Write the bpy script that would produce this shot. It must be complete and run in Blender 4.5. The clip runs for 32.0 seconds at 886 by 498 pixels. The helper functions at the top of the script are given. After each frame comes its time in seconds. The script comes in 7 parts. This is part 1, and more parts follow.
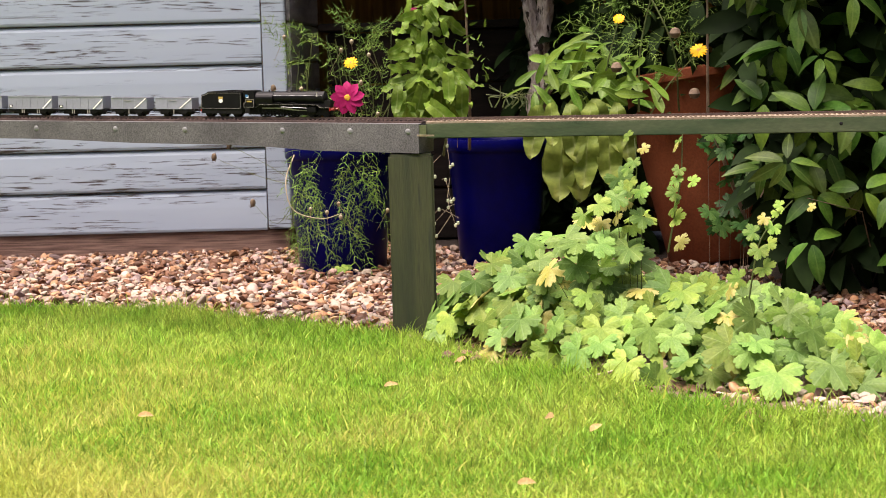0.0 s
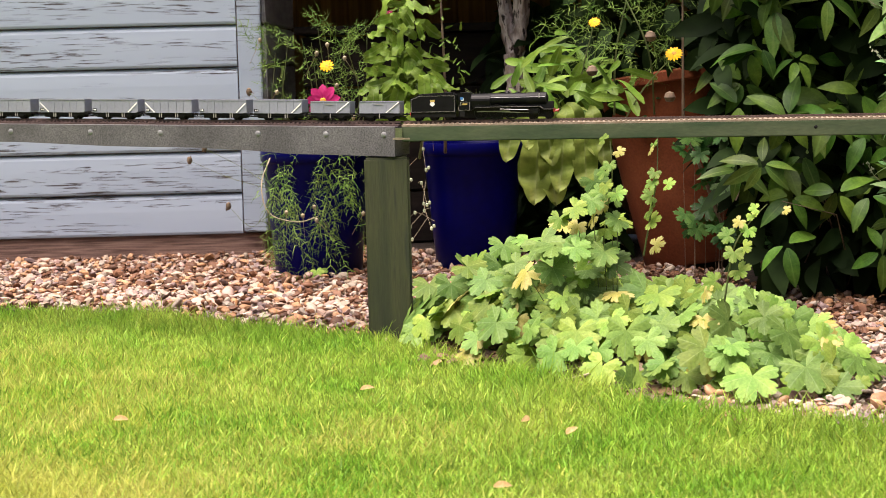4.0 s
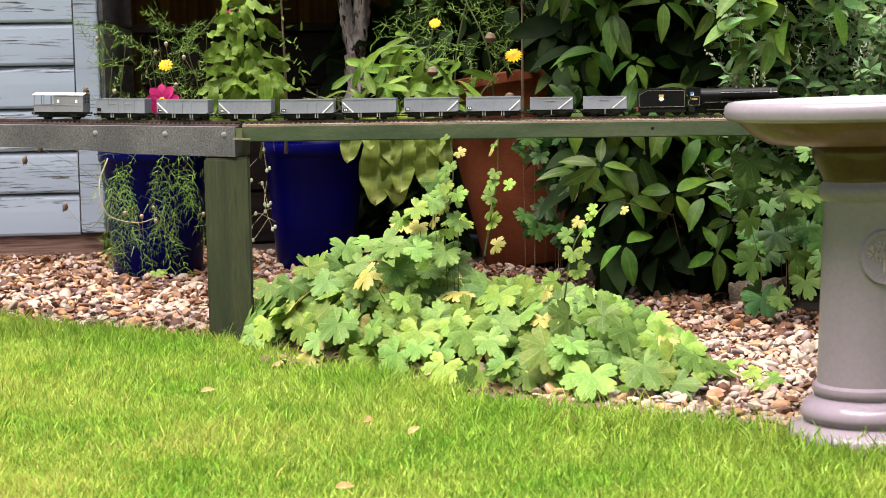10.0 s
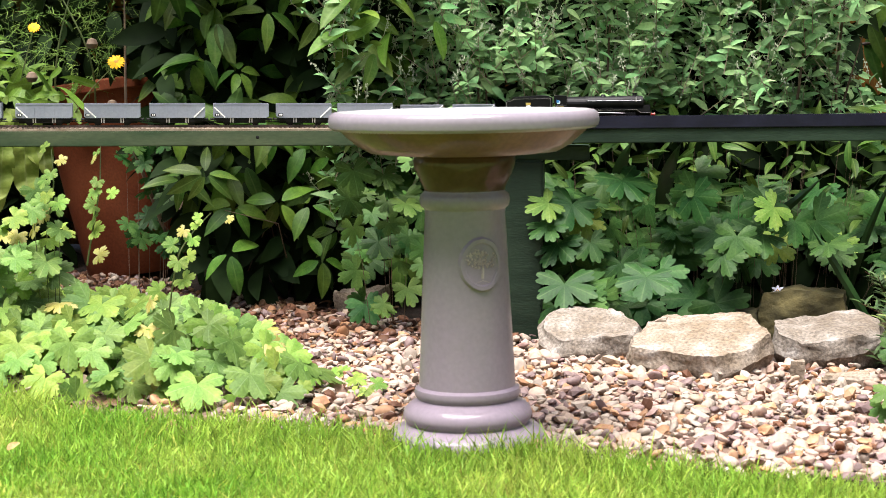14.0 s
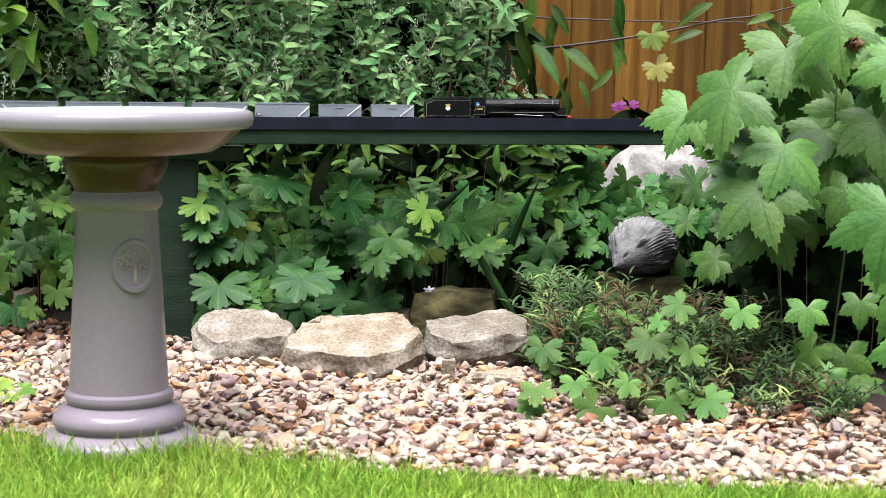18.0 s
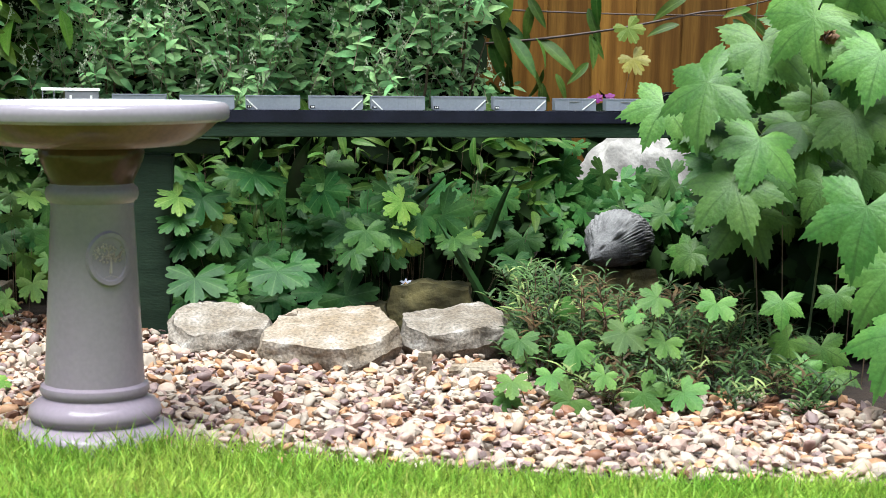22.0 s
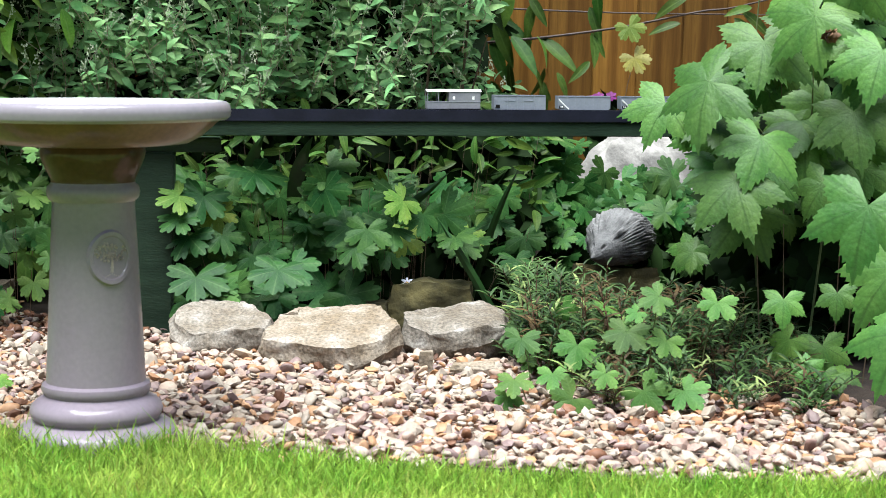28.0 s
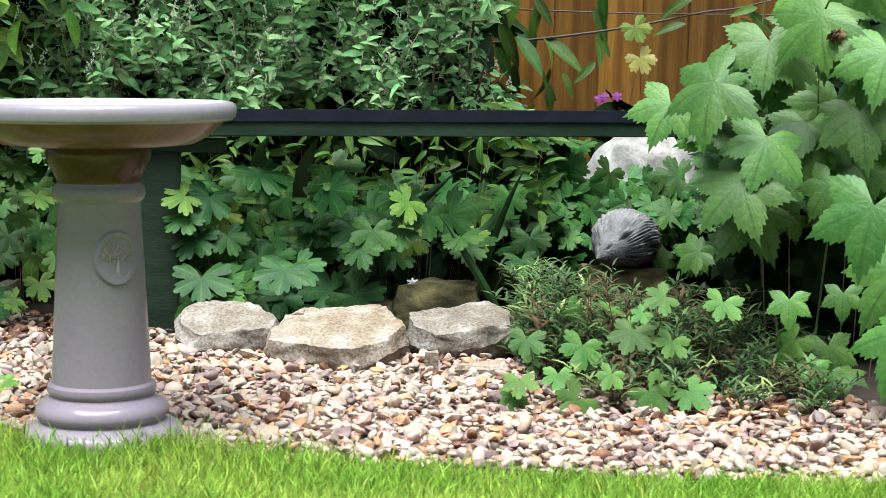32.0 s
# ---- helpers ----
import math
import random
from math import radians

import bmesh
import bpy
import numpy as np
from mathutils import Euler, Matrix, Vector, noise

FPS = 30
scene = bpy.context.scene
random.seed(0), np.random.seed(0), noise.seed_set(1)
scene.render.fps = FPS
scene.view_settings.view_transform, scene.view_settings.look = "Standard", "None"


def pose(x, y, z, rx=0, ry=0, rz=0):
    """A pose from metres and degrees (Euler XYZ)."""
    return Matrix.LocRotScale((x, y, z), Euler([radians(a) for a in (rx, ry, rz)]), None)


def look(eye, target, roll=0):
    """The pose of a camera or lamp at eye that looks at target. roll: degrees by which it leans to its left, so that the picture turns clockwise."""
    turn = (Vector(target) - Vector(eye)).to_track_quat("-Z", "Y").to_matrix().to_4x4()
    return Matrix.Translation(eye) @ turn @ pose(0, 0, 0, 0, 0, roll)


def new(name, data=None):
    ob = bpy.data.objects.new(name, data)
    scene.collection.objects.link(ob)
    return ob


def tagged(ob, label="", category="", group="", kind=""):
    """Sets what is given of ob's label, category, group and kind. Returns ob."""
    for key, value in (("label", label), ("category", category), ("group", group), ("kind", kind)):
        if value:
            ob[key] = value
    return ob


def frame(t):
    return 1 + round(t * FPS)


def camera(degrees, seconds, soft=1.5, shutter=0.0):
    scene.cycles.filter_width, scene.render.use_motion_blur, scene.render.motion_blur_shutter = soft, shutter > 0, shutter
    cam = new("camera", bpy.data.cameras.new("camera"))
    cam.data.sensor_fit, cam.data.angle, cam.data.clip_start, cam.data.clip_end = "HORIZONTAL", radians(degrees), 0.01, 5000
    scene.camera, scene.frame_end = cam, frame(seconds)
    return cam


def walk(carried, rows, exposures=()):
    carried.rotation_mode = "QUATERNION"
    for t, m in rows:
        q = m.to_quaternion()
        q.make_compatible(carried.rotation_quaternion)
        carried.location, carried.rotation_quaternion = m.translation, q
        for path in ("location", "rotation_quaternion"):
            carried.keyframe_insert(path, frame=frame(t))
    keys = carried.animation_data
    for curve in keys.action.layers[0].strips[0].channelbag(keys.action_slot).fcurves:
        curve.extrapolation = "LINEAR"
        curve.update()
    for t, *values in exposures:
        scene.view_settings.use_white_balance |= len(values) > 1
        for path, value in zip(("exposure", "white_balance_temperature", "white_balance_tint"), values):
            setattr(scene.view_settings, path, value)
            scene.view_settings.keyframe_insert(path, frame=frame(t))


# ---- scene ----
cam = camera(28.5, 32.0, soft=0.5)
EYE = 0.49
# seconds, turn to the left, pitch, lean
TURNS = [
    (0, 31.00, -6.36, -1.46), (0.5, 31.00, -6.44, -1.46), (1, 31.01, -6.45, -1.46), (1.5, 31.03, -6.44, -1.47),
    (2, 31.08, -6.45, -1.47), (2.5, 31.10, -6.41, -1.47), (3.5, 30.75, -6.33, -1.45),
    (4.5, 28.96, -6.25, -1.32), (5, 27.05, -6.27, -1.18), (5.5, 25.90, -6.30, -1.09), (6, 25.25, -6.31, -1.04),
    (6.5, 25.19, -6.34, -1.04), (7, 25.12, -6.46, -1.03), (7.5, 25.06, -6.48, -1.03), (8, 25.01, -6.49, -1.02),
    (8.5, 24.99, -6.49, -1.02), (9, 24.98, -6.49, -1.02), (9.5, 24.99, -6.48, -1.02),
    (10, 24.97, -6.37, -1.02), (10.5, 24.91, -6.26, -1.02), (11, 20.34, -6.27, -0.65),
    (11.5, 17.33, -6.23, -0.39), (12, 15.53, -6.21, -0.23), (12.5, 15.27, -6.19, -0.20),
    (13, 14.05, -6.20, -0.09), (13.5, 13.21, -6.19, -0.01), (14, 11.99, -6.18, 0.10),
    (14.5, 10.54, -6.17, 0.24), (16.5, 4.77, -6.09, 0.83), (17, 3.40, -6.04, 0.97), (17.5, 2.63, -6.03, 1.06),
    (18, 0.61, -6.00, 1.28), (18.5, 0.17, -5.98, 1.33), (19, -0.00, -6.06, 1.35), (19.5, -0.06, -6.20, 1.35),
    (20, -0.11, -6.20, 1.36), (20.5, -0.14, -6.22, 1.36), (21, -0.14, -6.22, 1.36), (21.5, -0.16, -6.22, 1.36),
    (22, -0.17, -6.22, 1.36), (22.5, -0.17, -6.22, 1.36), (23, -0.17, -6.22, 1.37), (23.5, -0.17, -6.22, 1.36),
    (24, -0.17, -6.23, 1.36), (24.5, -0.17, -6.23, 1.36), (25, -0.17, -6.23, 1.36), (25.5, -0.17, -6.24, 1.36),
    (27.5, -0.14, -6.26, 1.36), (28, -0.13, -6.26, 1.36), (28.5, -0.10, -6.26, 1.36), (29, -0.08, -6.25, 1.35),
    (29.5, -0.06, -6.26, 1.35), (30, -0.03, -6.26, 1.35), (30.5, -0.01, -6.25, 1.35), (31, 0.02, -6.25, 1.34),
    (31.5, 0.03, -6.25, 1.34), (32, 0.05, -6.25, 1.34),
]
walk(cam, [(t, pose(0, 0, EYE, 0, 0, a) @ pose(0, 0, 0, 90 + p, 0, 0) @ pose(0, 0, 0, 0, 0, r)) for t, a, p, r in TURNS],
     ((0, 1.68, 7250, 22), (9, 1.72, 6900, 17), (14, 1.8, 6550, 14), (18, 1.71, 6200, 10), (20, 1.66, 6050, 7), (23, 1.66, 5950, 3), (32, 1.66, 5950, 3)))

# ---- light: a bright overcast day ----
world = bpy.data.worlds.new("sky")
scene.world = world
world.use_nodes = True
_wn = world.node_tree.nodes
_sky = _wn.new("ShaderNodeTexSky")
_sky.sky_type = "NISHITA"
_sky.sun_disc = False
_sky.sun_elevation, _sky.sun_rotation = radians(73), radians(198)
_sky.dust_density, _sky.air_density = 3.0, 1.0
world.node_tree.links.new(_sky.outputs[0], _wn["Background"].inputs[0])
_wn["Background"].inputs[1].default_value = 0.058
sun = new("sun", bpy.data.lights.new("sun", "SUN"))
sun.data.energy, sun.data.angle, sun.data.color = 4.1, radians(50), (1.0, 0.975, 0.945)
sun.matrix_world = look((-0.5, -1.25, 5.2), (0, 0, 0))
cam.data.dof.use_dof, cam.data.dof.focus_distance, cam.data.dof.aperture_fstop = True, 3.0, 12.0


# ---- mesh helpers ----
class Geo:
    """Points and faces that become one mesh."""

    def __init__(self):
        self.v, self.f = [], []

    def add(self, verts, faces, m=None):
        k = len(self.v)
        self.v += [tuple(m @ Vector(p)) for p in verts] if m else [tuple(p) for p in verts]
        self.f += [tuple(i + k for i in q) for q in faces]
        return self

    def box(self, x0, x1, y0, y1, z0, z1, m=None):
        v = [(x, y, z) for z in (z0, z1) for y in (y0, y1) for x in (x0, x1)]
        return self.add(v, [(0, 2, 3, 1), (4, 5, 7, 6), (0, 1, 5, 4), (2, 6, 7, 3), (0, 4, 6, 2), (1, 3, 7, 5)], m)

    def prism(self, outline, y0, y1, m=None):
        """An outline in x and z, pushed from y0 to y1."""
        n = len(outline)
        v = [(x, y0, z) for x, z in outline] + [(x, y1, z) for x, z in outline]
        f = [tuple(range(n)), tuple(range(2 * n - 1, n - 1, -1))] + [(i, i + n, (i + 1) % n + n, (i + 1) % n) for i in range(n)]
        return self.add(v, f, m)

    def tube(self, path, radii, n=6, cap=True):
        """A round bar along a path of points."""
        path = [Vector(p) for p in path]
        if not isinstance(radii, (list, tuple)):
            radii = [radii] * len(path)
        k = len(self.v)
        side = None
        for i, p in enumerate(path):
            d = (path[min(i + 1, len(path) - 1)] - path[max(i - 1, 0)]).normalized()
            if side is None or abs(side.dot(d)) > 0.95:
                side = d.orthogonal()
            side = (side - d * side.dot(d)).normalized()
            up = d.cross(side)
            for j in range(n):
                a = 2 * math.pi * j / n
                self.v.append(tuple(p + (side * math.cos(a) + up * math.sin(a)) * radii[i]))
        for i in range(len(path) - 1):
            for j in range(n):
                a, b = k + i * n + j, k + i * n + (j + 1) % n
                self.f.append((a, b, b + n, a + n))
        if cap:
            self.f.append(tuple(k + j for j in reversed(range(n))))
            self.f.append(tuple(k + (len(path) - 1) * n + j for j in range(n)))
        return self

    def lathe(self, profile, n=32, m=None):
        """A profile of radius and height, turned about z."""
        v, f = [], []
        for r, z in profile:
            for j in range(n):
                a = 2 * math.pi * j / n
                v.append((r * math.cos(a), r * math.sin(a), z))
        for i in range(len(profile) - 1):
            for j in range(n):
                a, b = i * n + j, i * n + (j + 1) % n
                f.append((a, b, b + n, a + n))
        return self.add(v, f, m)

    def mesh(self, name, material, bevel=0.0, smooth=False):
        me = bpy.data.meshes.new(name)
        me.from_pydata(self.v, [], self.f)
        bm = bmesh.new()
        bm.from_mesh(me)
        bmesh.ops.recalc_face_normals(bm, faces=bm.faces)
        if bevel:
            edges = [e for e in bm.edges if len(e.link_faces) == 2 and e.calc_face_angle(0) > 0.5]
            bmesh.ops.bevel(bm, geom=edges, offset=bevel, segments=2, affect="EDGES", clamp_overlap=True)
        for face in bm.faces:
            face.smooth = smooth
        bm.to_mesh(me)
        bm.free()
        me.materials.append(material)
        if smooth:
            me.set_sharp_from_angle(angle=radians(40))
        return me


def thing(name, place=(0, 0, 0), label="", category="", group="", kind="", turn=0.0):
    ob = new(name)
    ob.matrix_basis = pose(*place, 0, 0, turn)
    ob.empty_display_size = 0.05
    return tagged(ob, label, category, group, kind)


def part(name, geo, material, parent, label="", bevel=0.0, smooth=False, m=None, kind=""):
    me = geo.mesh(name, material, bevel, smooth) if isinstance(geo, Geo) else geo
    ob = new(name, me)
    ob.parent = parent
    if m is not None:
        ob.matrix_basis = m
    return tagged(ob, label, kind=kind)


def solo(name, geo, material, label, category, kind="", group="", bevel=0.0, smooth=False, m=None):
    ob = part(name, geo, material, None, "", bevel, smooth, m)
    return tagged(ob, label, category, group, kind)


def plain_mesh(name, verts, faces, material, smooth=False):
    """A large mesh straight from arrays; faces all have the same number of corners."""
    me = bpy.data.meshes.new(name)
    verts, faces = np.asarray(verts, dtype=np.float32), np.asarray(faces, dtype=np.int32)
    n, k = faces.shape
    me.vertices.add(len(verts))
    me.vertices.foreach_set("co", verts.ravel())
    me.loops.add(n * k)
    me.loops.foreach_set("vertex_index", faces.ravel())
    me.polygons.add(n)
    me.polygons.foreach_set("loop_start", np.arange(n, dtype=np.int32) * k)
    me.polygons.foreach_set("use_smooth", np.full(n, smooth))
    me.update(calc_edges=True)
    me.materials.append(material)
    return me


# ---- materials ----
def mat(name, c1, c2, rough=0.6, scale=20.0, fine=150.0, bump=0.15, stretch=(1, 1, 1), metal=0.0, spread=0.15, island=False,
        leaf=0.0, veins=0, vein_colour=None, third=None, third_at=0.62, coat=0.0, detail=4.0, bump_scale=None, hue=0.0, grainy=0.14, spec=None, rib=700.0):
    """Two colours mixed by coarse noise, grain by fine noise, brightness varied from piece to piece."""
    m = bpy.data.materials.new(name)
    m.use_nodes = True
    nt = m.node_tree
    nd, ln = nt.nodes, nt.links
    bsdf = nd["Principled BSDF"]
    co = nd.new("ShaderNodeTexCoord")
    mp = nd.new("ShaderNodeMapping")
    mp.inputs["Scale"].default_value = stretch
    ln.new(co.outputs["Object"], mp.inputs["Vector"])
    n1 = nd.new("ShaderNodeTexNoise")
    n1.inputs["Scale"].default_value, n1.inputs["Detail"].default_value = scale, detail
    ln.new(mp.outputs[0], n1.inputs["Vector"])
    rp = nd.new("ShaderNodeValToRGB")
    rp.color_ramp.elements[0].position, rp.color_ramp.elements[1].position = 0.35, 0.65
    rp.color_ramp.elements[0].color, rp.color_ramp.elements[1].color = (*c1, 1), (*c2, 1)
    if third:
        e = rp.color_ramp.elements.new(third_at)
        e.color = (*c2, 1)
        rp.color_ramp.elements[2].position = min(1.0, third_at + 0.07)
        rp.color_ramp.elements[2].color = (*third, 1)
    ln.new(n1.outputs["Fac"], rp.inputs["Fac"])
    n2 = nd.new("ShaderNodeTexNoise")
    n2.inputs["Scale"].default_value, n2.inputs["Detail"].default_value = fine, 3.0
    ln.new(mp.outputs[0], n2.inputs["Vector"])
    info = nd.new("ShaderNodeNewGeometry" if island else "ShaderNodeObjectInfo")
    rnd = info.outputs["Random Per Island" if island else "Random"]
    grain = nd.new("ShaderNodeMapRange")
    grain.inputs["From Min"].default_value, grain.inputs["From Max"].default_value = 0.3, 0.7
    grain.inputs["To Min"].default_value, grain.inputs["To Max"].default_value = 1 - grainy, 1 + grainy
    ln.new(n2.outputs["Fac"], grain.inputs["Value"])
    vary = nd.new("ShaderNodeMapRange")
    vary.inputs["To Min"].default_value, vary.inputs["To Max"].default_value = 1 - spread, 1 + spread
    ln.new(rnd, vary.inputs["Value"])
    mul = nd.new("ShaderNodeMath")
    mul.operation = "MULTIPLY"
    ln.new(grain.outputs[0], mul.inputs[0])
    ln.new(vary.outputs[0], mul.inputs[1])
    hsv = nd.new("ShaderNodeHueSaturation")
    ln.new(rp.outputs[0], hsv.inputs["Color"])
    ln.new(mul.outputs[0], hsv.inputs["Value"])
    if hue:
        wn = nd.new("ShaderNodeTexWhiteNoise")
        wn.noise_dimensions = "1D"
        ln.new(rnd, wn.inputs["W"])
        hr = nd.new("ShaderNodeMapRange")
        hr.inputs["To Min"].default_value, hr.inputs["To Max"].default_value = 0.5 - hue, 0.5 + hue
        ln.new(wn.outputs["Value"], hr.inputs["Value"])
        ln.new(hr.outputs[0], hsv.inputs["Hue"])
    colour = hsv.outputs[0]
    if veins:
        sep = nd.new("ShaderNodeSeparateXYZ")
        ln.new(co.outputs["Object"], sep.inputs[0])
        at = nd.new("ShaderNodeMath")
        at.operation = "ARCTAN2"
        ln.new(sep.outputs[0], at.inputs[0])
        ln.new(sep.outputs[1], at.inputs[1])
        pp = nd.new("ShaderNodeMath")
        pp.operation = "PINGPONG"
        pp.inputs[1].default_value = math.radians(veins) / 2
        ln.new(at.outputs[0], pp.inputs[0])
        vr = nd.new("ShaderNodeMapRange")
        vr.inputs["From Min"].default_value, vr.inputs["From Max"].default_value = 0.0, 0.05
        vr.inputs["To Min"].default_value, vr.inputs["To Max"].default_value = 0.45, 0.0
        ln.new(pp.outputs[0], vr.inputs["Value"])
        mx = nd.new("ShaderNodeMix")
        mx.data_type = "RGBA"
        ln.new(vr.outputs[0], mx.inputs[0])
        ln.new(colour, mx.inputs[6])
        mx.inputs[7].default_value = (*(vein_colour or c2), 1)
        colour = mx.outputs[2]
    side = None
    if 30 < veins < 100:
        # side veins slant outwards from each main vein
        ln_v = nd.new("ShaderNodeVectorMath")
        ln_v.operation = "LENGTH"
        ln.new(co.outputs["Object"], ln_v.inputs[0])
        rad = nd.new("ShaderNodeMath")
        rad.operation = "MULTIPLY"
        rad.inputs[1].default_value = rib
        ln.new(ln_v.outputs["Value"], rad.inputs[0])
        ang = nd.new("ShaderNodeMath")
        ang.operation = "MULTIPLY_ADD"
        ang.inputs[1].default_value = -rib * 0.03
        ln.new(pp.outputs[0], ang.inputs[0])
        ln.new(rad.outputs[0], ang.inputs[2])
        side = nd.new("ShaderNodeMath")
        side.operation = "SINE"
        ln.new(ang.outputs[0], side.inputs[0])
        tone = nd.new("ShaderNodeMapRange")
        tone.inputs["From Min"].default_value, tone.inputs["From Max"].default_value = -1.0, -0.55
        tone.inputs["To Min"].default_value, tone.inputs["To Max"].default_value = 0.90, 1.0
        ln.new(side.outputs[0], tone.inputs["Value"])
        dim = nd.new("ShaderNodeHueSaturation")
        ln.new(colour, dim.inputs["Color"])
        ln.new(tone.outputs[0], dim.inputs["Value"])
        colour = dim.outputs[0]
    ln.new(colour, bsdf.inputs["Base Color"])
    bsdf.inputs["Roughness"].default_value = rough
    bsdf.inputs["Metallic"].default_value = metal
    bsdf.inputs["Specular IOR Level"].default_value = spec if spec is not None else 0.14 if leaf else 0.5
    bsdf.inputs["Coat Weight"].default_value = coat
    bsdf.inputs["Coat Roughness"].default_value = 0.08
    if bump:
        bp = nd.new("ShaderNodeBump")
        bp.inputs["Strength"].default_value = bump
        bp.inputs["Distance"].default_value = 0.002
        src = n2
        if bump_scale:
            src = nd.new("ShaderNodeTexNoise")
            src.inputs["Scale"].default_value, src.inputs["Detail"].default_value = bump_scale, 5.0
            ln.new(mp.outputs[0], src.inputs["Vector"])
        height = src.outputs["Fac"]
        if side:
            both = nd.new("ShaderNodeMath")
            both.operation = "MULTIPLY_ADD"
            both.inputs[1].default_value = 0.12
            ln.new(side.outputs[0], both.inputs[0])
            ln.new(height, both.inputs[2])
            height = both.outputs[0]
        ln.new(height, bp.inputs["Height"])
        ln.new(bp.outputs[0], bsdf.inputs["Normal"])
    if leaf:
        tr = nd.new("ShaderNodeBsdfTranslucent")
        ln.new(colour, tr.inputs["Color"])
        sh = nd.new("ShaderNodeMixShader")
        sh.inputs[0].default_value = leaf
        ln.new(bsdf.outputs[0], sh.inputs[1])
        ln.new(tr.outputs[0], sh.inputs[2])
        ln.new(sh.outputs[0], nd["Material Output"].inputs["Surface"])
    return m


def flaking_paint():
    """Blue-grey paint on boards that run along y, split along the grain; the splits gather in patches and show grey-brown wood."""
    m = bpy.data.materials.new("blue_grey_paint")
    m.use_nodes = True
    nd, ln = m.node_tree.nodes, m.node_tree.links
    bsdf = nd["Principled BSDF"]
    co, info = nd.new("ShaderNodeTexCoord"), nd.new("ShaderNodeObjectInfo")
    seed = nd.new("ShaderNodeVectorMath")
    seed.operation = "MULTIPLY_ADD"
    seed.inputs[1].default_value = (9.0, 17.0, 5.0)
    ln.new(info.outputs["Random"], seed.inputs[0])
    ln.new(co.outputs["Object"], seed.inputs[2])

    def field(scale, detail):
        mp = nd.new("ShaderNodeMapping")
        mp.inputs["Scale"].default_value = scale
        ln.new(seed.outputs[0], mp.inputs["Vector"])
        n = nd.new("ShaderNodeTexNoise")
        n.inputs["Scale"].default_value, n.inputs["Detail"].default_value, n.inputs["Distortion"].default_value = 1.0, detail, 0.25
        ln.new(mp.outputs[0], n.inputs["Vector"])
        return n.outputs["Fac"]

    def ranged(v, a, b, lo, hi):
        r = nd.new("ShaderNodeMapRange")
        r.inputs["From Min"].default_value, r.inputs["From Max"].default_value = a, b
        r.inputs["To Min"].default_value, r.inputs["To Max"].default_value = lo, hi
        ln.new(v, r.inputs["Value"])
        return r.outputs[0]

    def times(a, b):
        k = nd.new("ShaderNodeMath")
        k.operation = "MULTIPLY"
        ln.new(a, k.inputs[0])
        ln.new(b, k.inputs[1])
        return k.outputs[0]

    split = times(ranged(field((12.0, 13.0, 330.0), 3.0), 0.585, 0.612, 0.0, 1.0), ranged(field((1.6, 1.8, 24.0), 1.0), 0.46, 0.54, 0.0, 1.0))
    tone = nd.new("ShaderNodeMix")
    tone.data_type = "RGBA"
    ln.new(field((1.2, 1.2, 14.0), 3.0), tone.inputs[0])
    tone.inputs[6].default_value, tone.inputs[7].default_value = (0.235, 0.29, 0.365, 1), (0.325, 0.385, 0.455, 1)
    bare = nd.new("ShaderNodeMix")
    bare.data_type = "RGBA"
    ln.new(field((6.0, 6.0, 90.0), 2.0), bare.inputs[0])
    bare.inputs[6].default_value, bare.inputs[7].default_value = (0.014, 0.011, 0.010, 1), (0.08, 0.068, 0.064, 1)
    both = nd.new("ShaderNodeMix")
    both.data_type = "RGBA"
    ln.new(split, both.inputs[0])
    ln.new(tone.outputs[2], both.inputs[6])
    ln.new(bare.outputs[2], both.inputs[7])
    ln.new(both.outputs[2], bsdf.inputs["Base Color"])
    bsdf.inputs["Roughness"].default_value = 0.55
    bsdf.inputs["Specular IOR Level"].default_value = 0.35
    bp = nd.new("ShaderNodeBump")
    bp.invert = True
    bp.inputs["Strength"].default_value, bp.inputs["Distance"].default_value = 0.8, 0.0015
    ln.new(split, bp.inputs["Height"])
    ln.new(bp.outputs[0], bsdf.inputs["Normal"])
    return m


M = {}
M["soil"] = mat("soil", (0.0154, 0.0088, 0.0055), (0.0385, 0.0231, 0.0143), 0.95, 30, 300, 0.6)
M["grass"] = mat("grass", (0.195, 0.365, 0.042), (0.35, 0.46, 0.082), 0.5, 5.0, 40, 0, island=True, spread=0.5, leaf=0.5, hue=0.016)
M["dry_grass"] = mat("dry_grass", (0.38, 0.45, 0.07), (0.50, 0.50, 0.13), 0.6, 5.0, 40, 0, island=True, spread=0.3, leaf=0.5, hue=0.02)
M["turf"] = mat("turf", (0.080, 0.158, 0.022), (0.145, 0.203, 0.040), 0.9, 25, 260, 0.5)
M["pebble"] = mat("pebble", (0.27, 0.182, 0.135), (0.36, 0.268, 0.212), 0.6, 22, 160, 0.2, island=True, spread=0.24, hue=0.025, spec=0.3)
M["pebble_pale"] = mat("pale_pebble", (0.245, 0.197, 0.150), (0.335, 0.283, 0.230), 0.6, 30, 160, 0.2, island=True, spread=0.2, spec=0.25)
M["pebble_orange"] = mat("orange_pebble", (0.255, 0.122, 0.054), (0.355, 0.208, 0.115), 0.6, 30, 160, 0.2, island=True, spread=0.25, spec=0.3)
# basin colour, whitened to stand for reflected sky
M["bath_pale"] = mat("sky_glint_glaze", (0.30, 0.29, 0.29), (0.35, 0.34, 0.34), 0.25, 8, 90, 0.03)
M["litter"] = mat("dead_leaf", (0.088, 0.044, 0.0193), (0.187, 0.11, 0.0495), 0.8, 30, 200, 0.3, spread=0.5)
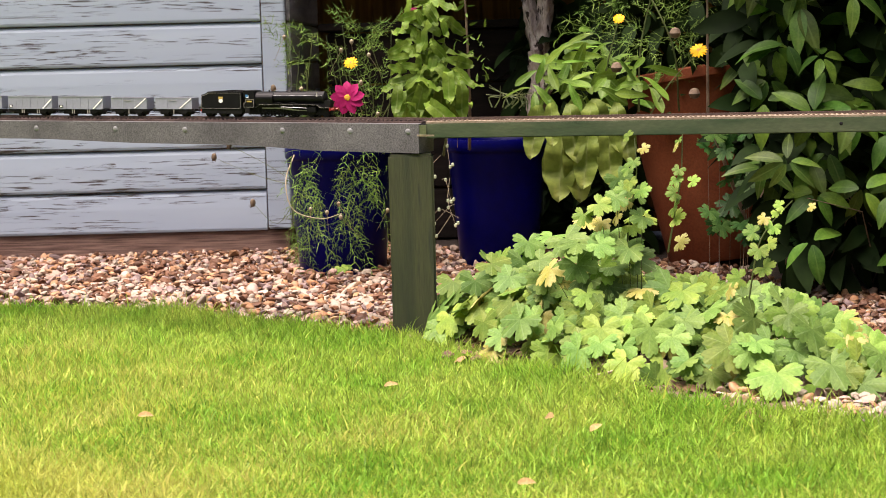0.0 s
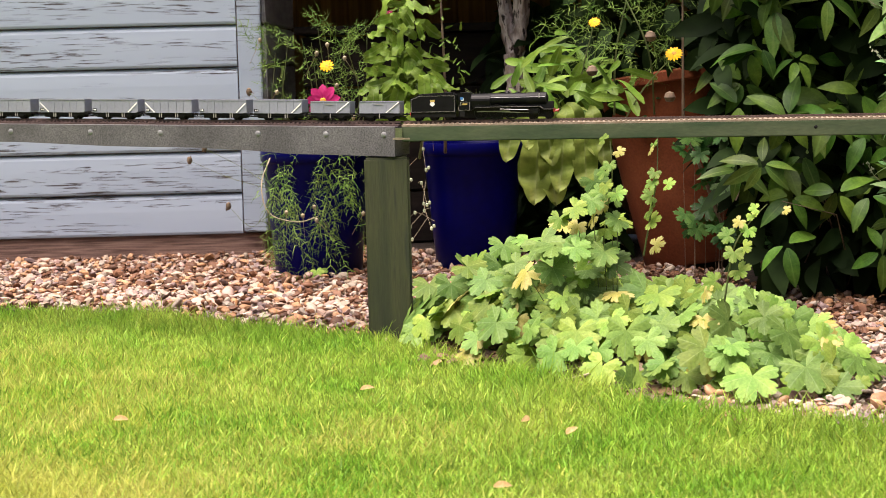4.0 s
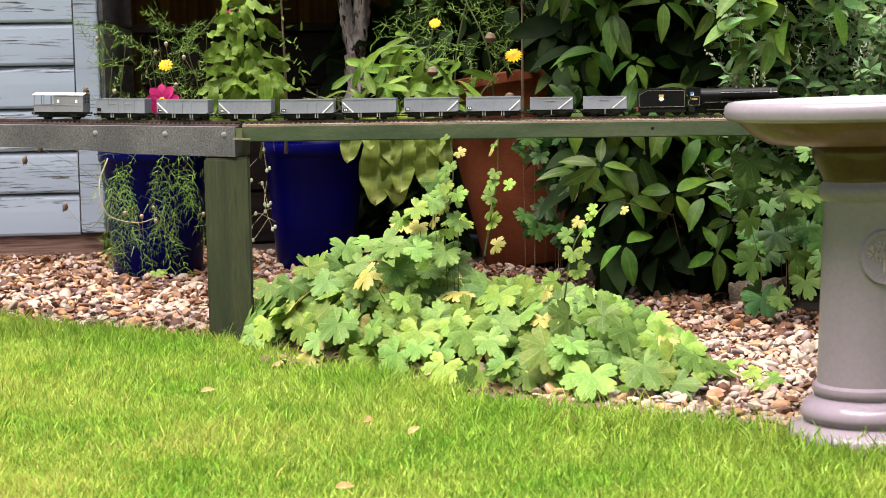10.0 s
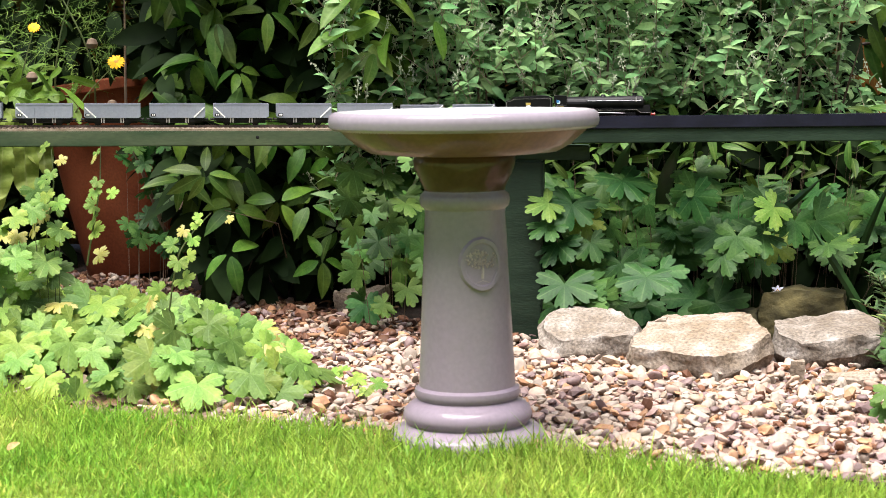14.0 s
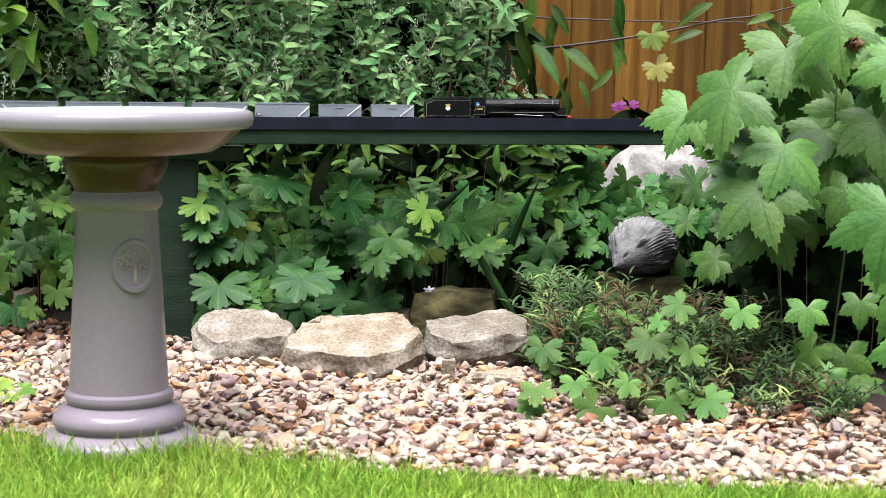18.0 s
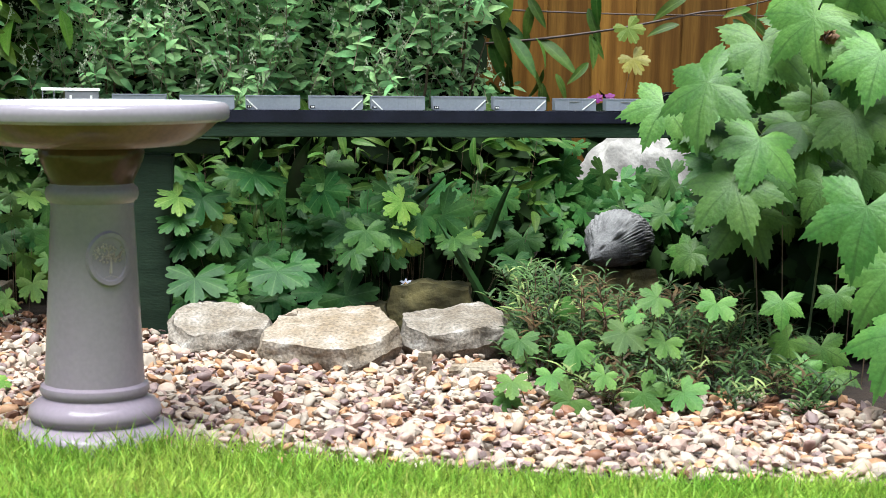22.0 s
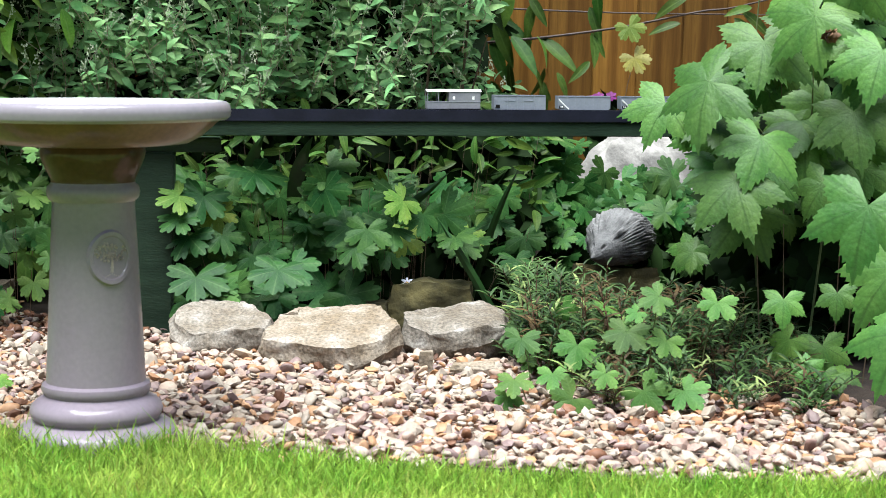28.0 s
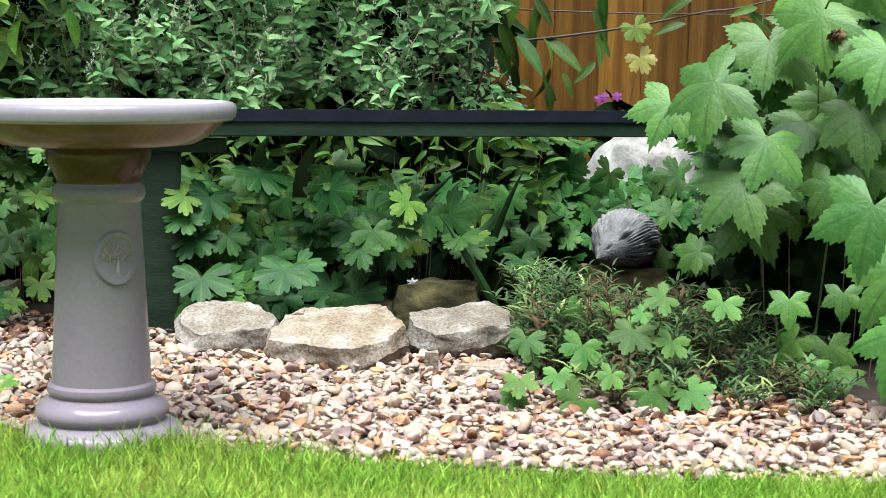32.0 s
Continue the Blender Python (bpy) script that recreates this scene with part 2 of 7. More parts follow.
# foliage green with the shade of deep gaps painted into the colour
M["leaf_shaded"] = mat("shaded_leaf", (0.0045, 0.0125, 0.0026), (0.011, 0.024, 0.005), 0.7, 10, 60, 0, island=True, spread=0.4, leaf=0.05, spec=0.08)
M["pebble_dark"] = mat("dark_pebble", (0.125, 0.084, 0.078), (0.195, 0.136, 0.124), 0.55, 30, 160, 0.2, island=True, spread=0.25, spec=0.3)
M["pebble_brown"] = mat("red_brown_pebble", (0.075, 0.032, 0.017), (0.145, 0.067, 0.036), 0.6, 30, 160, 0.2, island=True, spread=0.35, spec=0.25)
M["grit"] = mat("brown_grit", (0.07, 0.042, 0.028), (0.14, 0.09, 0.06), 0.9, 40, 300, 0.8)
M["shed"] = flaking_paint()
M["plinth"] = mat("weathered_wood", (0.060, 0.030, 0.022), (0.215, 0.135, 0.105), 0.85, 14, 70, 0.6, stretch=(0.6, 0.6, 16))
M["felt"] = mat("roofing_felt", (0.0688, 0.066, 0.0688), (0.105, 0.102, 0.105), 0.9, 14, 420, 0.12, grainy=0.5)
M["nail"] = mat("zinc_nail", (0.143, 0.146, 0.149), (0.187, 0.19, 0.193), 0.7, 60, 300, 0.2)
M["green_wood"] = mat("green_stained_wood", (0.0149, 0.022, 0.0077), (0.0363, 0.0407, 0.0138), 0.7, 5, 60, 0.4, stretch=(7, 7, 0.7), third=(0.0154, 0.022, 0.0099))
M["green_board"] = mat("green_stained_board", (0.033, 0.06, 0.026), (0.07, 0.092, 0.046), 0.75, 9, 90, 0.15, stretch=(1, 1, 3), spec=0.3)
M["dark_green"] = mat("dark_green_paint", (0.007, 0.018, 0.009), (0.016, 0.033, 0.018), 0.6, 9, 90, 0.35, stretch=(1, 1, 4), spec=0.25)
M["black_edge"] = mat("black_plastic_edging", (0.0050, 0.0052, 0.012), (0.009, 0.0095, 0.02), 0.5, 20, 200, 0.2, spec=0.22)
M["bath"] = mat("grey_glaze", (0.232, 0.189, 0.222), (0.259, 0.212, 0.248), 0.45, 5, 160, 0.02, coat=0.4, grainy=0.05, spread=0.0, spec=0.1)
# real brown of the underside, with the shade below the rim painted in
M["bath_brown"] = mat("brown_shade_glaze", (0.092, 0.044, 0.025), (0.145, 0.075, 0.044), 0.45, 12, 160, 0.02, coat=0.3, spec=0.12)
# pedestal's glaze, darker and less purple to offset sky light on the rim
M["bath_rim"] = mat("sky_side_glaze", (0.186, 0.162, 0.184), (0.213, 0.187, 0.211), 0.45, 5, 160, 0.02, coat=0.4, grainy=0.05, spread=0.0, spec=0.1)
# brown glaze with the bowl's shade on the neck put into its colour
M["bath_neck"] = mat("neck_shade_glaze", (0.052, 0.021, 0.015), (0.088, 0.039, 0.027), 0.45, 12, 160, 0.02, coat=0.45, spec=0.12)
M["bath_bare"] = mat("brown_rubbed_glaze", (0.30, 0.225, 0.215), (0.38, 0.30, 0.275), 0.45, 40, 300, 0.3)
M["blue_pot"] = mat("cobalt_glaze", (0.0004, 0.0005, 0.038), (0.0008, 0.001, 0.066), 0.35, 6, 60, 0.05, spec=0.08)
M["terracotta"] = mat("terracotta", (0.135, 0.031, 0.0105), (0.19, 0.053, 0.020), 0.8, 9, 200, 0.3, spec=0.2)
M["bark"] = mat("grey_bark", (0.24, 0.18, 0.15), (0.52, 0.44, 0.39), 0.9, 70, 180, 1.0, stretch=(1, 1, 0.3), third=(0.03, 0.02, 0.016), third_at=0.53, spec=0.2)
M["fence"] = mat("orange_fence_wood", (0.105, 0.046, 0.0075), (0.205, 0.102, 0.018), 0.8, 7, 60, 0.3, stretch=(6, 6, 0.35), spread=0.38, third=(0.07, 0.027, 0.005), spec=0.15)
M["rock"] = mat("buff_sandstone", (0.165, 0.126, 0.085), (0.25, 0.210, 0.165), 0.88, 22, 200, 1.0, third=(0.31, 0.28, 0.24), grainy=0.4, spec=0.2)
M["rock_grey"] = mat("grey_sandstone", (0.125, 0.102, 0.077), (0.20, 0.176, 0.148), 0.88, 22, 200, 1.0, third=(0.28, 0.26, 0.232), grainy=0.4, spec=0.2)
M["white_rock"] = mat("white_rock", (0.17, 0.157, 0.145), (0.31, 0.292, 0.27), 0.85, 16, 120, 1.0)
M["moss_rock"] = mat("mossy_stone", (0.034, 0.029, 0.009), (0.092, 0.076, 0.024), 0.9, 25, 150, 0.9)
M["stone_grey"] = mat("grey_cast_stone", (0.07, 0.067, 0.068), (0.19, 0.185, 0.183), 0.75, 40, 250, 0.6)
M["stem"] = mat("green_stem", (0.055, 0.0825, 0.022), (0.11, 0.132, 0.044), 0.6, 30, 200, 0.1)
M["twig"] = mat("brown_twig", (0.088, 0.055, 0.033), (0.165, 0.116, 0.0715), 0.8, 30, 200, 0.3)
M["dry"] = mat("dry_stem", (0.22, 0.176, 0.11), (0.303, 0.253, 0.176), 0.8, 30, 200, 0.2)
M["leaf_lime"] = mat("lime_leaf", (0.125, 0.235, 0.038), (0.225, 0.315, 0.06), 0.5, 30, 250, 0.25, spread=0.4, leaf=0.3, veins=60, vein_colour=(0.27, 0.36, 0.12), third=(0.37, 0.345, 0.07), third_at=0.68, hue=0.02)
M["leaf_bluish"] = mat("soft_green_leaf", (0.088, 0.175, 0.036), (0.16, 0.26, 0.06), 0.5, 30, 250, 0.25, spread=0.36, leaf=0.28, veins=60, vein_colour=(0.21, 0.31, 0.13), hue=0.012)
M["leaf_yellow"] = mat("yellowing_leaf", (0.303, 0.286, 0.055), (0.385, 0.352, 0.132), 0.55, 30, 250, 0.2, spread=0.15, leaf=0.3, veins=60, vein_colour=(0.385, 0.374, 0.193))
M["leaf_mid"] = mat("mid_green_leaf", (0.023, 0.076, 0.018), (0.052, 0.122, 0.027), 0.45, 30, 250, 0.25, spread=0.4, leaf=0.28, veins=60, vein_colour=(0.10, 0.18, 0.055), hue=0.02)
M["leaf_maple"] = mat("lobed_shrub_leaf", (0.047, 0.122, 0.019), (0.090, 0.180, 0.033), 0.5, 20, 250, 0.3, spread=0.36, leaf=0.25, veins=58.4, vein_colour=(0.022, 0.055, 0.014), hue=0.014, rib=430.0, spec=0.3)
M["leaf_young"] = mat("young_leaf", (0.048, 0.118, 0.022), (0.10, 0.18, 0.038), 0.5, 20, 250, 0.3, spread=0.4, leaf=0.28, veins=58, vein_colour=(0.11, 0.19, 0.06), hue=0.02)
M["leaf_laurel"] = mat("lance_leaf", (0.024, 0.064, 0.0075), (0.06, 0.122, 0.015), 0.5, 30, 200, 0.15, spread=0.5, leaf=0.2, veins=180, vein_colour=(0.08, 0.14, 0.03), hue=0.025)
M["leaf_grey"] = mat("grey_green_leaf", (0.116, 0.248, 0.088), (0.226, 0.36, 0.152), 0.8, 30, 200, 0.1, island=True, spread=0.5, leaf=0.3, hue=0.02)
M["dock"] = mat("mottled_big_leaf", (0.0825, 0.127, 0.0165), (0.149, 0.187, 0.0385), 0.55, 16, 120, 0.5, spread=0.25, leaf=0.3, veins=180, vein_colour=(0.198, 0.231, 0.088), third=(0.22, 0.22, 0.055), third_at=0.6)
M["leaf_fresh"] = mat("fresh_green_leaf", (0.06, 0.13, 0.013), (0.115, 0.195, 0.027), 0.45, 25, 200, 0.2, spread=0.4, leaf=0.3, veins=180, vein_colour=(0.16, 0.24, 0.075), hue=0.015)
M["feather"] = mat("feathery_leaf", (0.088, 0.18, 0.034), (0.18, 0.27, 0.06), 0.6, 25, 100, 0, island=True, spread=0.4, leaf=0.2)
M["leaf_crinkle"] = mat("crinkled_leaf", (0.075, 0.145, 0.015), (0.14, 0.21, 0.03), 0.5, 25, 160, 0.5, spread=0.35, leaf=0.3, veins=180, vein_colour=(0.18, 0.24, 0.075))
M["iris"] = mat("dark_blade", (0.00825, 0.033, 0.0066), (0.022, 0.0605, 0.0138), 0.35, 10, 80, 0.1, spread=0.3)
M["yellow"] = mat("yellow_petal", (0.75, 0.36, 0.004), (0.85, 0.5, 0.012), 0.5, 60, 200, 0, leaf=0.25)
M["orange"] = mat("flower_eye", (0.33, 0.154, 0.0055), (0.44, 0.248, 0.011), 0.7, 200, 400, 0.5)
M["pink"] = mat("magenta_petal", (0.26, 0.006, 0.06), (0.40, 0.02, 0.13), 0.5, 60, 200, 0, leaf=0.25)
M["white_petal"] = mat("white_petal", (0.6, 0.6, 0.72), (0.75, 0.75, 0.82), 0.5, 60, 200, 0, leaf=0.25)
M["purple"] = mat("purple_petal", (0.121, 0.011, 0.11), (0.198, 0.033, 0.165), 0.5, 60, 200, 0, leaf=0.25)
M["loco"] = mat("satin_black_enamel", (0.0018, 0.0018, 0.0022), (0.0035, 0.0035, 0.0042), 0.5, 60, 400, 0.05, spec=0.18)
M["chassis"] = mat("matt_black", (0.003, 0.003, 0.003), (0.007, 0.0067, 0.0063), 0.6, 60, 400, 0.1, spec=0.2)
M["wagon_grey"] = mat("wagon_grey_paint", (0.205, 0.22, 0.26), (0.235, 0.25, 0.29), 0.5, 25, 300, 0.1, spread=0.08, grainy=0.06)
M["van_grey"] = mat("brake_van_grey", (0.20, 0.198, 0.225), (0.24, 0.236, 0.262), 0.5, 25, 300, 0.1, grainy=0.06)
M["white"] = mat("white_enamel", (0.72, 0.72, 0.70), (0.8, 0.8, 0.78), 0.5, 60, 300, 0)
M["lining"] = mat("grey_lining", (0.231, 0.22, 0.198), (0.275, 0.264, 0.237), 0.5, 60, 300, 0)
M["gold"] = mat("gold_transfer", (0.358, 0.248, 0.044), (0.413, 0.303, 0.0825), 0.5, 60, 300, 0)
M["red"] = mat("red_enamel", (0.303, 0.0165, 0.011), (0.358, 0.0275, 0.0165), 0.4, 60, 300, 0)
M["load"] = mat("wagon_inside", (0.0715, 0.033, 0.0275), (0.121, 0.055, 0.044), 0.7, 90, 300, 0.3)
M["blue_mark"] = mat("blue_figure", (0.0275, 0.165, 0.413), (0.055, 0.22, 0.468), 0.5, 60, 300, 0)
M["steel"] = mat("bright_steel", (0.248, 0.248, 0.253), (0.33, 0.33, 0.33), 0.3, 60, 300, 0, metal=1.0)
M["rail"] = mat("weathered_rail", (0.055, 0.033, 0.0275), (0.0935, 0.0605, 0.0495), 0.5, 60, 300, 0.1)
M["sleeper"] = mat("brown_track_base", (0.0495, 0.0303, 0.0248), (0.088, 0.055, 0.0468), 0.9, 60, 300, 0.4)
M["tan_sleeper"] = mat("tan_sleeper", (0.13, 0.088, 0.058), (0.19, 0.14, 0.098), 0.9, 60, 300, 0.4)
M["ballast"] = mat("tan_track_base", (0.198, 0.143, 0.0935), (0.286, 0.226, 0.165), 0.9, 60, 400, 0.5)
M["wire"] = mat("rusty_wire", (0.0275, 0.0165, 0.0138), (0.055, 0.033, 0.022), 0.7, 60, 300, 0.2)

# ---- ground ----
EDGE = [(-5.0, 2.2), (-3.3, 2.46), (-2.59, 2.55), (-2.43, 2.62), (-2.2, 2.615), (-1.97, 2.588), (-1.65, 2.565), (-1.5, 2.51), (-1.38, 2.45), (-1.154, 2.302),
        (-0.98, 2.225), (-0.84, 2.20), (-0.6, 2.172), (-0.51, 2.155), (-0.32, 2.117), (-0.11, 2.063), (0.157, 2.034), (0.322, 2.013), (0.53, 2.02), (1.0, 2.03), (3.0, 2.15)]


def edge_y(x):
    return np.interp(x, [p[0] for p in EDGE], [p[1] for p in EDGE])


solo("ground", Geo().box(-60, 60, -60, 60, -0.5, -0.012), M["turf"], "short turf that runs out to the horizon", "ground", "structure")
_g = Geo()
_o = EDGE + [(3.0, 9.0), (-5.0, 9.0)]
_g.add([(x, y, 0.0) for x, y in _o] + [(x, y, -0.05) for x, y in _o], [tuple(range(len(_o)))] + [(i, (i + 1) % len(_o), (i + 1) % len(_o) + len(_o), i + len(_o)) for i in range(len(_o))])
solo("soil_bed", _g, M["soil"], "dark soil of the flower border", "soil", "structure")


def lawn():
    """Single blades, each a bent strip of two quads, over the part of the lawn near the border."""
    rng = np.random.default_rng(4)
    n = 540000
    x = rng.uniform(-2.9, 0.75, n)
    y = rng.uniform(0.95, 2.71, n)
    keep = (y < edge_y(x) - 0.004 * rng.random(n)) & (x > -1.12 * y - 0.05) & (x < 0.30 * y + 0.05) & (np.hypot(x, y) > 1.72) & (np.hypot(x + 0.430, y - 2.1837) > 0.092)
    x, y = x[keep], y[keep]
    n = len(x)
    patch = np.array([noise.noise((a * 3.1, b * 3.1, 0.0)) for a, b in zip(x[::1], y[::1])])
    h = (0.0168 + 0.011 * rng.random(n)) * (1 + 0.45 * patch) * rng.choice([0.75, 1.0, 1.35], n, p=[0.4, 0.45, 0.15])
    near = np.clip((edge_y(x) - y) / 0.14, 0, 1)
    h *= 0.8 + 0.7 * (1 - near) * (0.7 + 0.6 * rng.random(n))
    w = 0.0008 + 0.0008 * rng.random(n)
    a = rng.uniform(0, 2 * np.pi, n)
    lean = h * rng.uniform(0.1, 0.95, n)
    d = rng.uniform(0, 2 * np.pi, n)
    dx, dy = np.cos(d) * lean, np.sin(d) * lean
    px, py = np.cos(a) * w, np.sin(a) * w
    z0 = np.full(n, -0.012)
    v = np.empty((n, 5, 3), dtype=np.float32)
    v[:, 0] = np.stack([x - px, y - py, z0], 1)
    v[:, 1] = np.stack([x + px, y + py, z0], 1)
    v[:, 2] = np.stack([x - px * 0.8 + dx * 0.35, y - py * 0.8 + dy * 0.35, z0 + h * 0.6], 1)
    v[:, 3] = np.stack([x + px * 0.8 + dx * 0.35, y + py * 0.8 + dy * 0.35, z0 + h * 0.6], 1)
    v[:, 4] = np.stack([x + dx, y + dy, z0 + h], 1)
    worn = np.clip((edge_y(x) - y - 0.22) / 0.5, 0, 1)
    dry = rng.random(n) < 0.04 + 0.68 * np.clip((-0.4 - x) / 1.0, 0, 1) * worn * (0.75 + 0.9 * patch)
    for pick, name, label in ((~dry, "grass", "bright green mown lawn of fine grass blades"), (dry, "dry_grass", "yellowing dry blades among the mown grass")):
        u = v[pick]
        k = np.arange(len(u))[:, None] * 5
        f = np.concatenate([k + np.array([0, 1, 3]), k + np.array([0, 3, 2]), k + np.array([2, 3, 4])])
        tagged(new("lawn", plain_mesh("lawn", u.reshape(-1, 3), f, M[name], True)), label, "lawn", kind="stuff")


lawn()


# ---- pebbles ----
def icosphere(level):
    bm = bmesh.new()
    bmesh.ops.create_icosphere(bm, subdivisions=level, radius=1.0)
    v = np.array([p.co[:] for p in bm.verts])
    f = np.array([[p.index for p in q.verts] for q in bm.faces])
    bm.free()
    return v, f


ICO_V, ICO_F = icosphere(2)
SHARD_V, SHARD_F = icosphere(1)


def pebble_shape(rng, n, ICO_V):
    """Lumpy, flattened stones with a broken facet or two: n of them about the origin."""
    v = np.repeat(ICO_V[None], n, 0)
    for _ in range(6):
        axis = rng.normal(size=(n, 3))
        axis /= np.linalg.norm(axis, axis=1)[:, None]
        reach = rng.uniform(0.42, 0.92, n)
        d = np.einsum("nvi,ni->nv", v, axis)
        v -= np.maximum(d - reach[:, None], 0)[..., None] * axis[:, None] * 0.97
    v *= 1 + rng.normal(0, 0.022, (n, len(ICO_V), 1))
    v *= np.stack([rng.uniform(0.85, 1.35, n), rng.uniform(0.7, 1.05, n), rng.uniform(0.34, 0.66, n)], 1)[:, None]
    a, b = rng.uniform(0, 2 * np.pi, n), rng.normal(0, 0.5, n)
    c, s = np.cos(b)[:, None], np.sin(b)[:, None]
    v = np.stack([v[..., 0] * c - v[..., 2] * s, v[..., 1], v[..., 0] * s + v[..., 2] * c], -1)
    c, s = np.cos(a)[:, None], np.sin(a)[:, None]
    return np.stack([v[..., 0] * c - v[..., 1] * s, v[..., 0] * s + v[..., 1] * c, v[..., 2]], -1)


def in_gravel(x, y):
    back = np.interp(x, [-4.2, -2.3, -1.6, -0.9, -0.55, -0.3, 0.1, 0.4, 0.7, 1.2], [3.55, 3.75, 3.7, 3.22, 3.05, 2.85, 2.8, 2.55, 2.45, 2.5])
    bare = (x > -1.60) & (x < -0.80) & (y < edge_y(x) + 0.09 + 0.05 * np.sin(x * 23))
    return (y > edge_y(x) + 0.006) & (y < back) & ~bare & (np.hypot(x + 0.430, y - 2.1837) > 0.092)


def gravel():
    rng = np.random.default_rng(9)
    step = 0.0148
    gx, gy = np.meshgrid(np.arange(-3.35, 1.0, step), np.arange(1.95, 3.8, step))
    x = gx.ravel() + rng.uniform(-0.5, 0.5, gx.size) * step
    y = gy.ravel() + rng.uniform(-0.5, 0.5, gx.size) * step
    keep = in_gravel(x, y) & (x > -1.12 * y - 0.05) & (x < 0.29 * y + 0.05)
    x, y = x[keep], y[keep]
    top = rng.random(len(x)) < 0.35
    x, y = np.concatenate([x, x[top] + 0.009]), np.concatenate([y, y[top] + 0.006])
    n = len(x)
    z = np.concatenate([rng.uniform(-0.002, 0.006, n - top.sum()), rng.uniform(0.008, 0.014, top.sum())])
    size = rng.uniform(0.0074, 0.0120, n) * rng.choice([0.7, 1.0, 1.4], n, p=[0.35, 0.5, 0.15])
    at = np.stack([x, y, z], 1)[:, None]
    shard = rng.random(n) < 0.62
    v = pebble_shape(rng, n, ICO_V) * size[:, None, None] + at
    w = pebble_shape(rng, n, SHARD_V) * size[:, None, None] * 1.12 + at
    # paler in front; towards the border red-brown stones stand for soil tint and shade
    back = np.where(x < -0.5, np.clip((y - 2.62) / 0.4, 0, 1), np.clip((y - 2.3) / 0.2, 0, 0.8) * np.clip((x - 0.2) / 0.15, 0, 1))
    back = np.maximum(back, 0.65 * np.clip((-1.25 - x) / 0.3, 0, 1))
    u = rng.random(n)
    kind = np.select([u < 0.38 - 0.16 * back, u < 0.70 - 0.38 * back, u < 0.83 - 0.40 * back, u < 0.96 - 0.38 * back], [0, 1, 2, 3], 4)
    kinds = (M["pebble"], M["pebble_pale"], M["pebble_dark"], M["pebble_orange"], M["pebble_brown"])
    grit = thing("grit_layer", (0, 0, 0), "dark brown grit under the loose pebbles", "gravel", kind="structure")
    xs = np.linspace(-3.4, 1.1, 91)
    g = Geo()
    lo = [(a, edge_y(a) + 0.012, 0.0015) for a in xs]
    hi = [(a, np.interp(a, [-4.2, -2.3, -1.6, -0.9, -0.55, -0.3, 0.1, 0.4, 0.7, 1.2], [3.55, 3.75, 3.7, 3.22, 3.05, 2.85, 2.8, 2.55, 2.45, 2.5]), 0.0015) for a in xs]
    g.add(lo + hi, [(i, i + 1, i + 92, i + 91) for i in range(90)])
    part("grit", g, M["grit"], grit)
    bed = thing("gravel_bed", (0, 0, 0), "loose tan, cream and brown flint pebbles of the border", "gravel", kind="structure")
    order = np.argsort(np.hypot(x + 0.05, y - 2.25))
    single = order[:300]
    for i in single:
        p = w[i] if shard[i] else v[i]
        me = plain_mesh("pebble", p - p.mean(0), SHARD_F if shard[i] else ICO_F, kinds[kind[i]], not shard[i])
        part("pebble", me, None, bed, m=Matrix.Translation(p.mean(0).tolist()))
    rest = np.ones(n, bool)
    rest[single] = False
    for k, name in enumerate(("tan_pebbles", "cream_pebbles", "mauve_pebbles", "orange_pebbles", "red_brown_pebbles")):
        a, b = v[rest & (kind == k) & ~shard], w[rest & (kind == k) & shard]
        f = (ICO_F[None] + (np.arange(len(a)) * len(ICO_V))[:, None, None]).reshape(-1, 3)
        g = (SHARD_F[None] + (np.arange(len(b)) * len(SHARD_V))[:, None, None]).reshape(-1, 3)
        part(name, plain_mesh(name, a.reshape(-1, 3), f, kinds[k], True), None, bed, kind="stuff")
        part(name, plain_mesh(name, b.reshape(-1, 3), g, kinds[k], False), None, bed, kind="stuff")


gravel()


# ---- added unseen walls that close the place and cut low sky light ----
_w = thing("sky_block_wall", (0, -5.5, 0), "plain brick wall added unseen behind the camera to cut sky light", "wall", kind="structure")
part("wall", Geo().box(-9, 9, -0.15, 0.15, -0.02, 3.2), M["terracotta"], _w)
for _x in (-7.5, 7.5):
    _w = thing("sky_block_fence", (_x, 0, 0), "plain timber fence added unseen at the side to cut sky light", "fence", kind="structure")
    part("panel", Geo().box(-0.03, 0.03, -5.3, 3.2, -0.02, 2.0), M["fence"], _w)


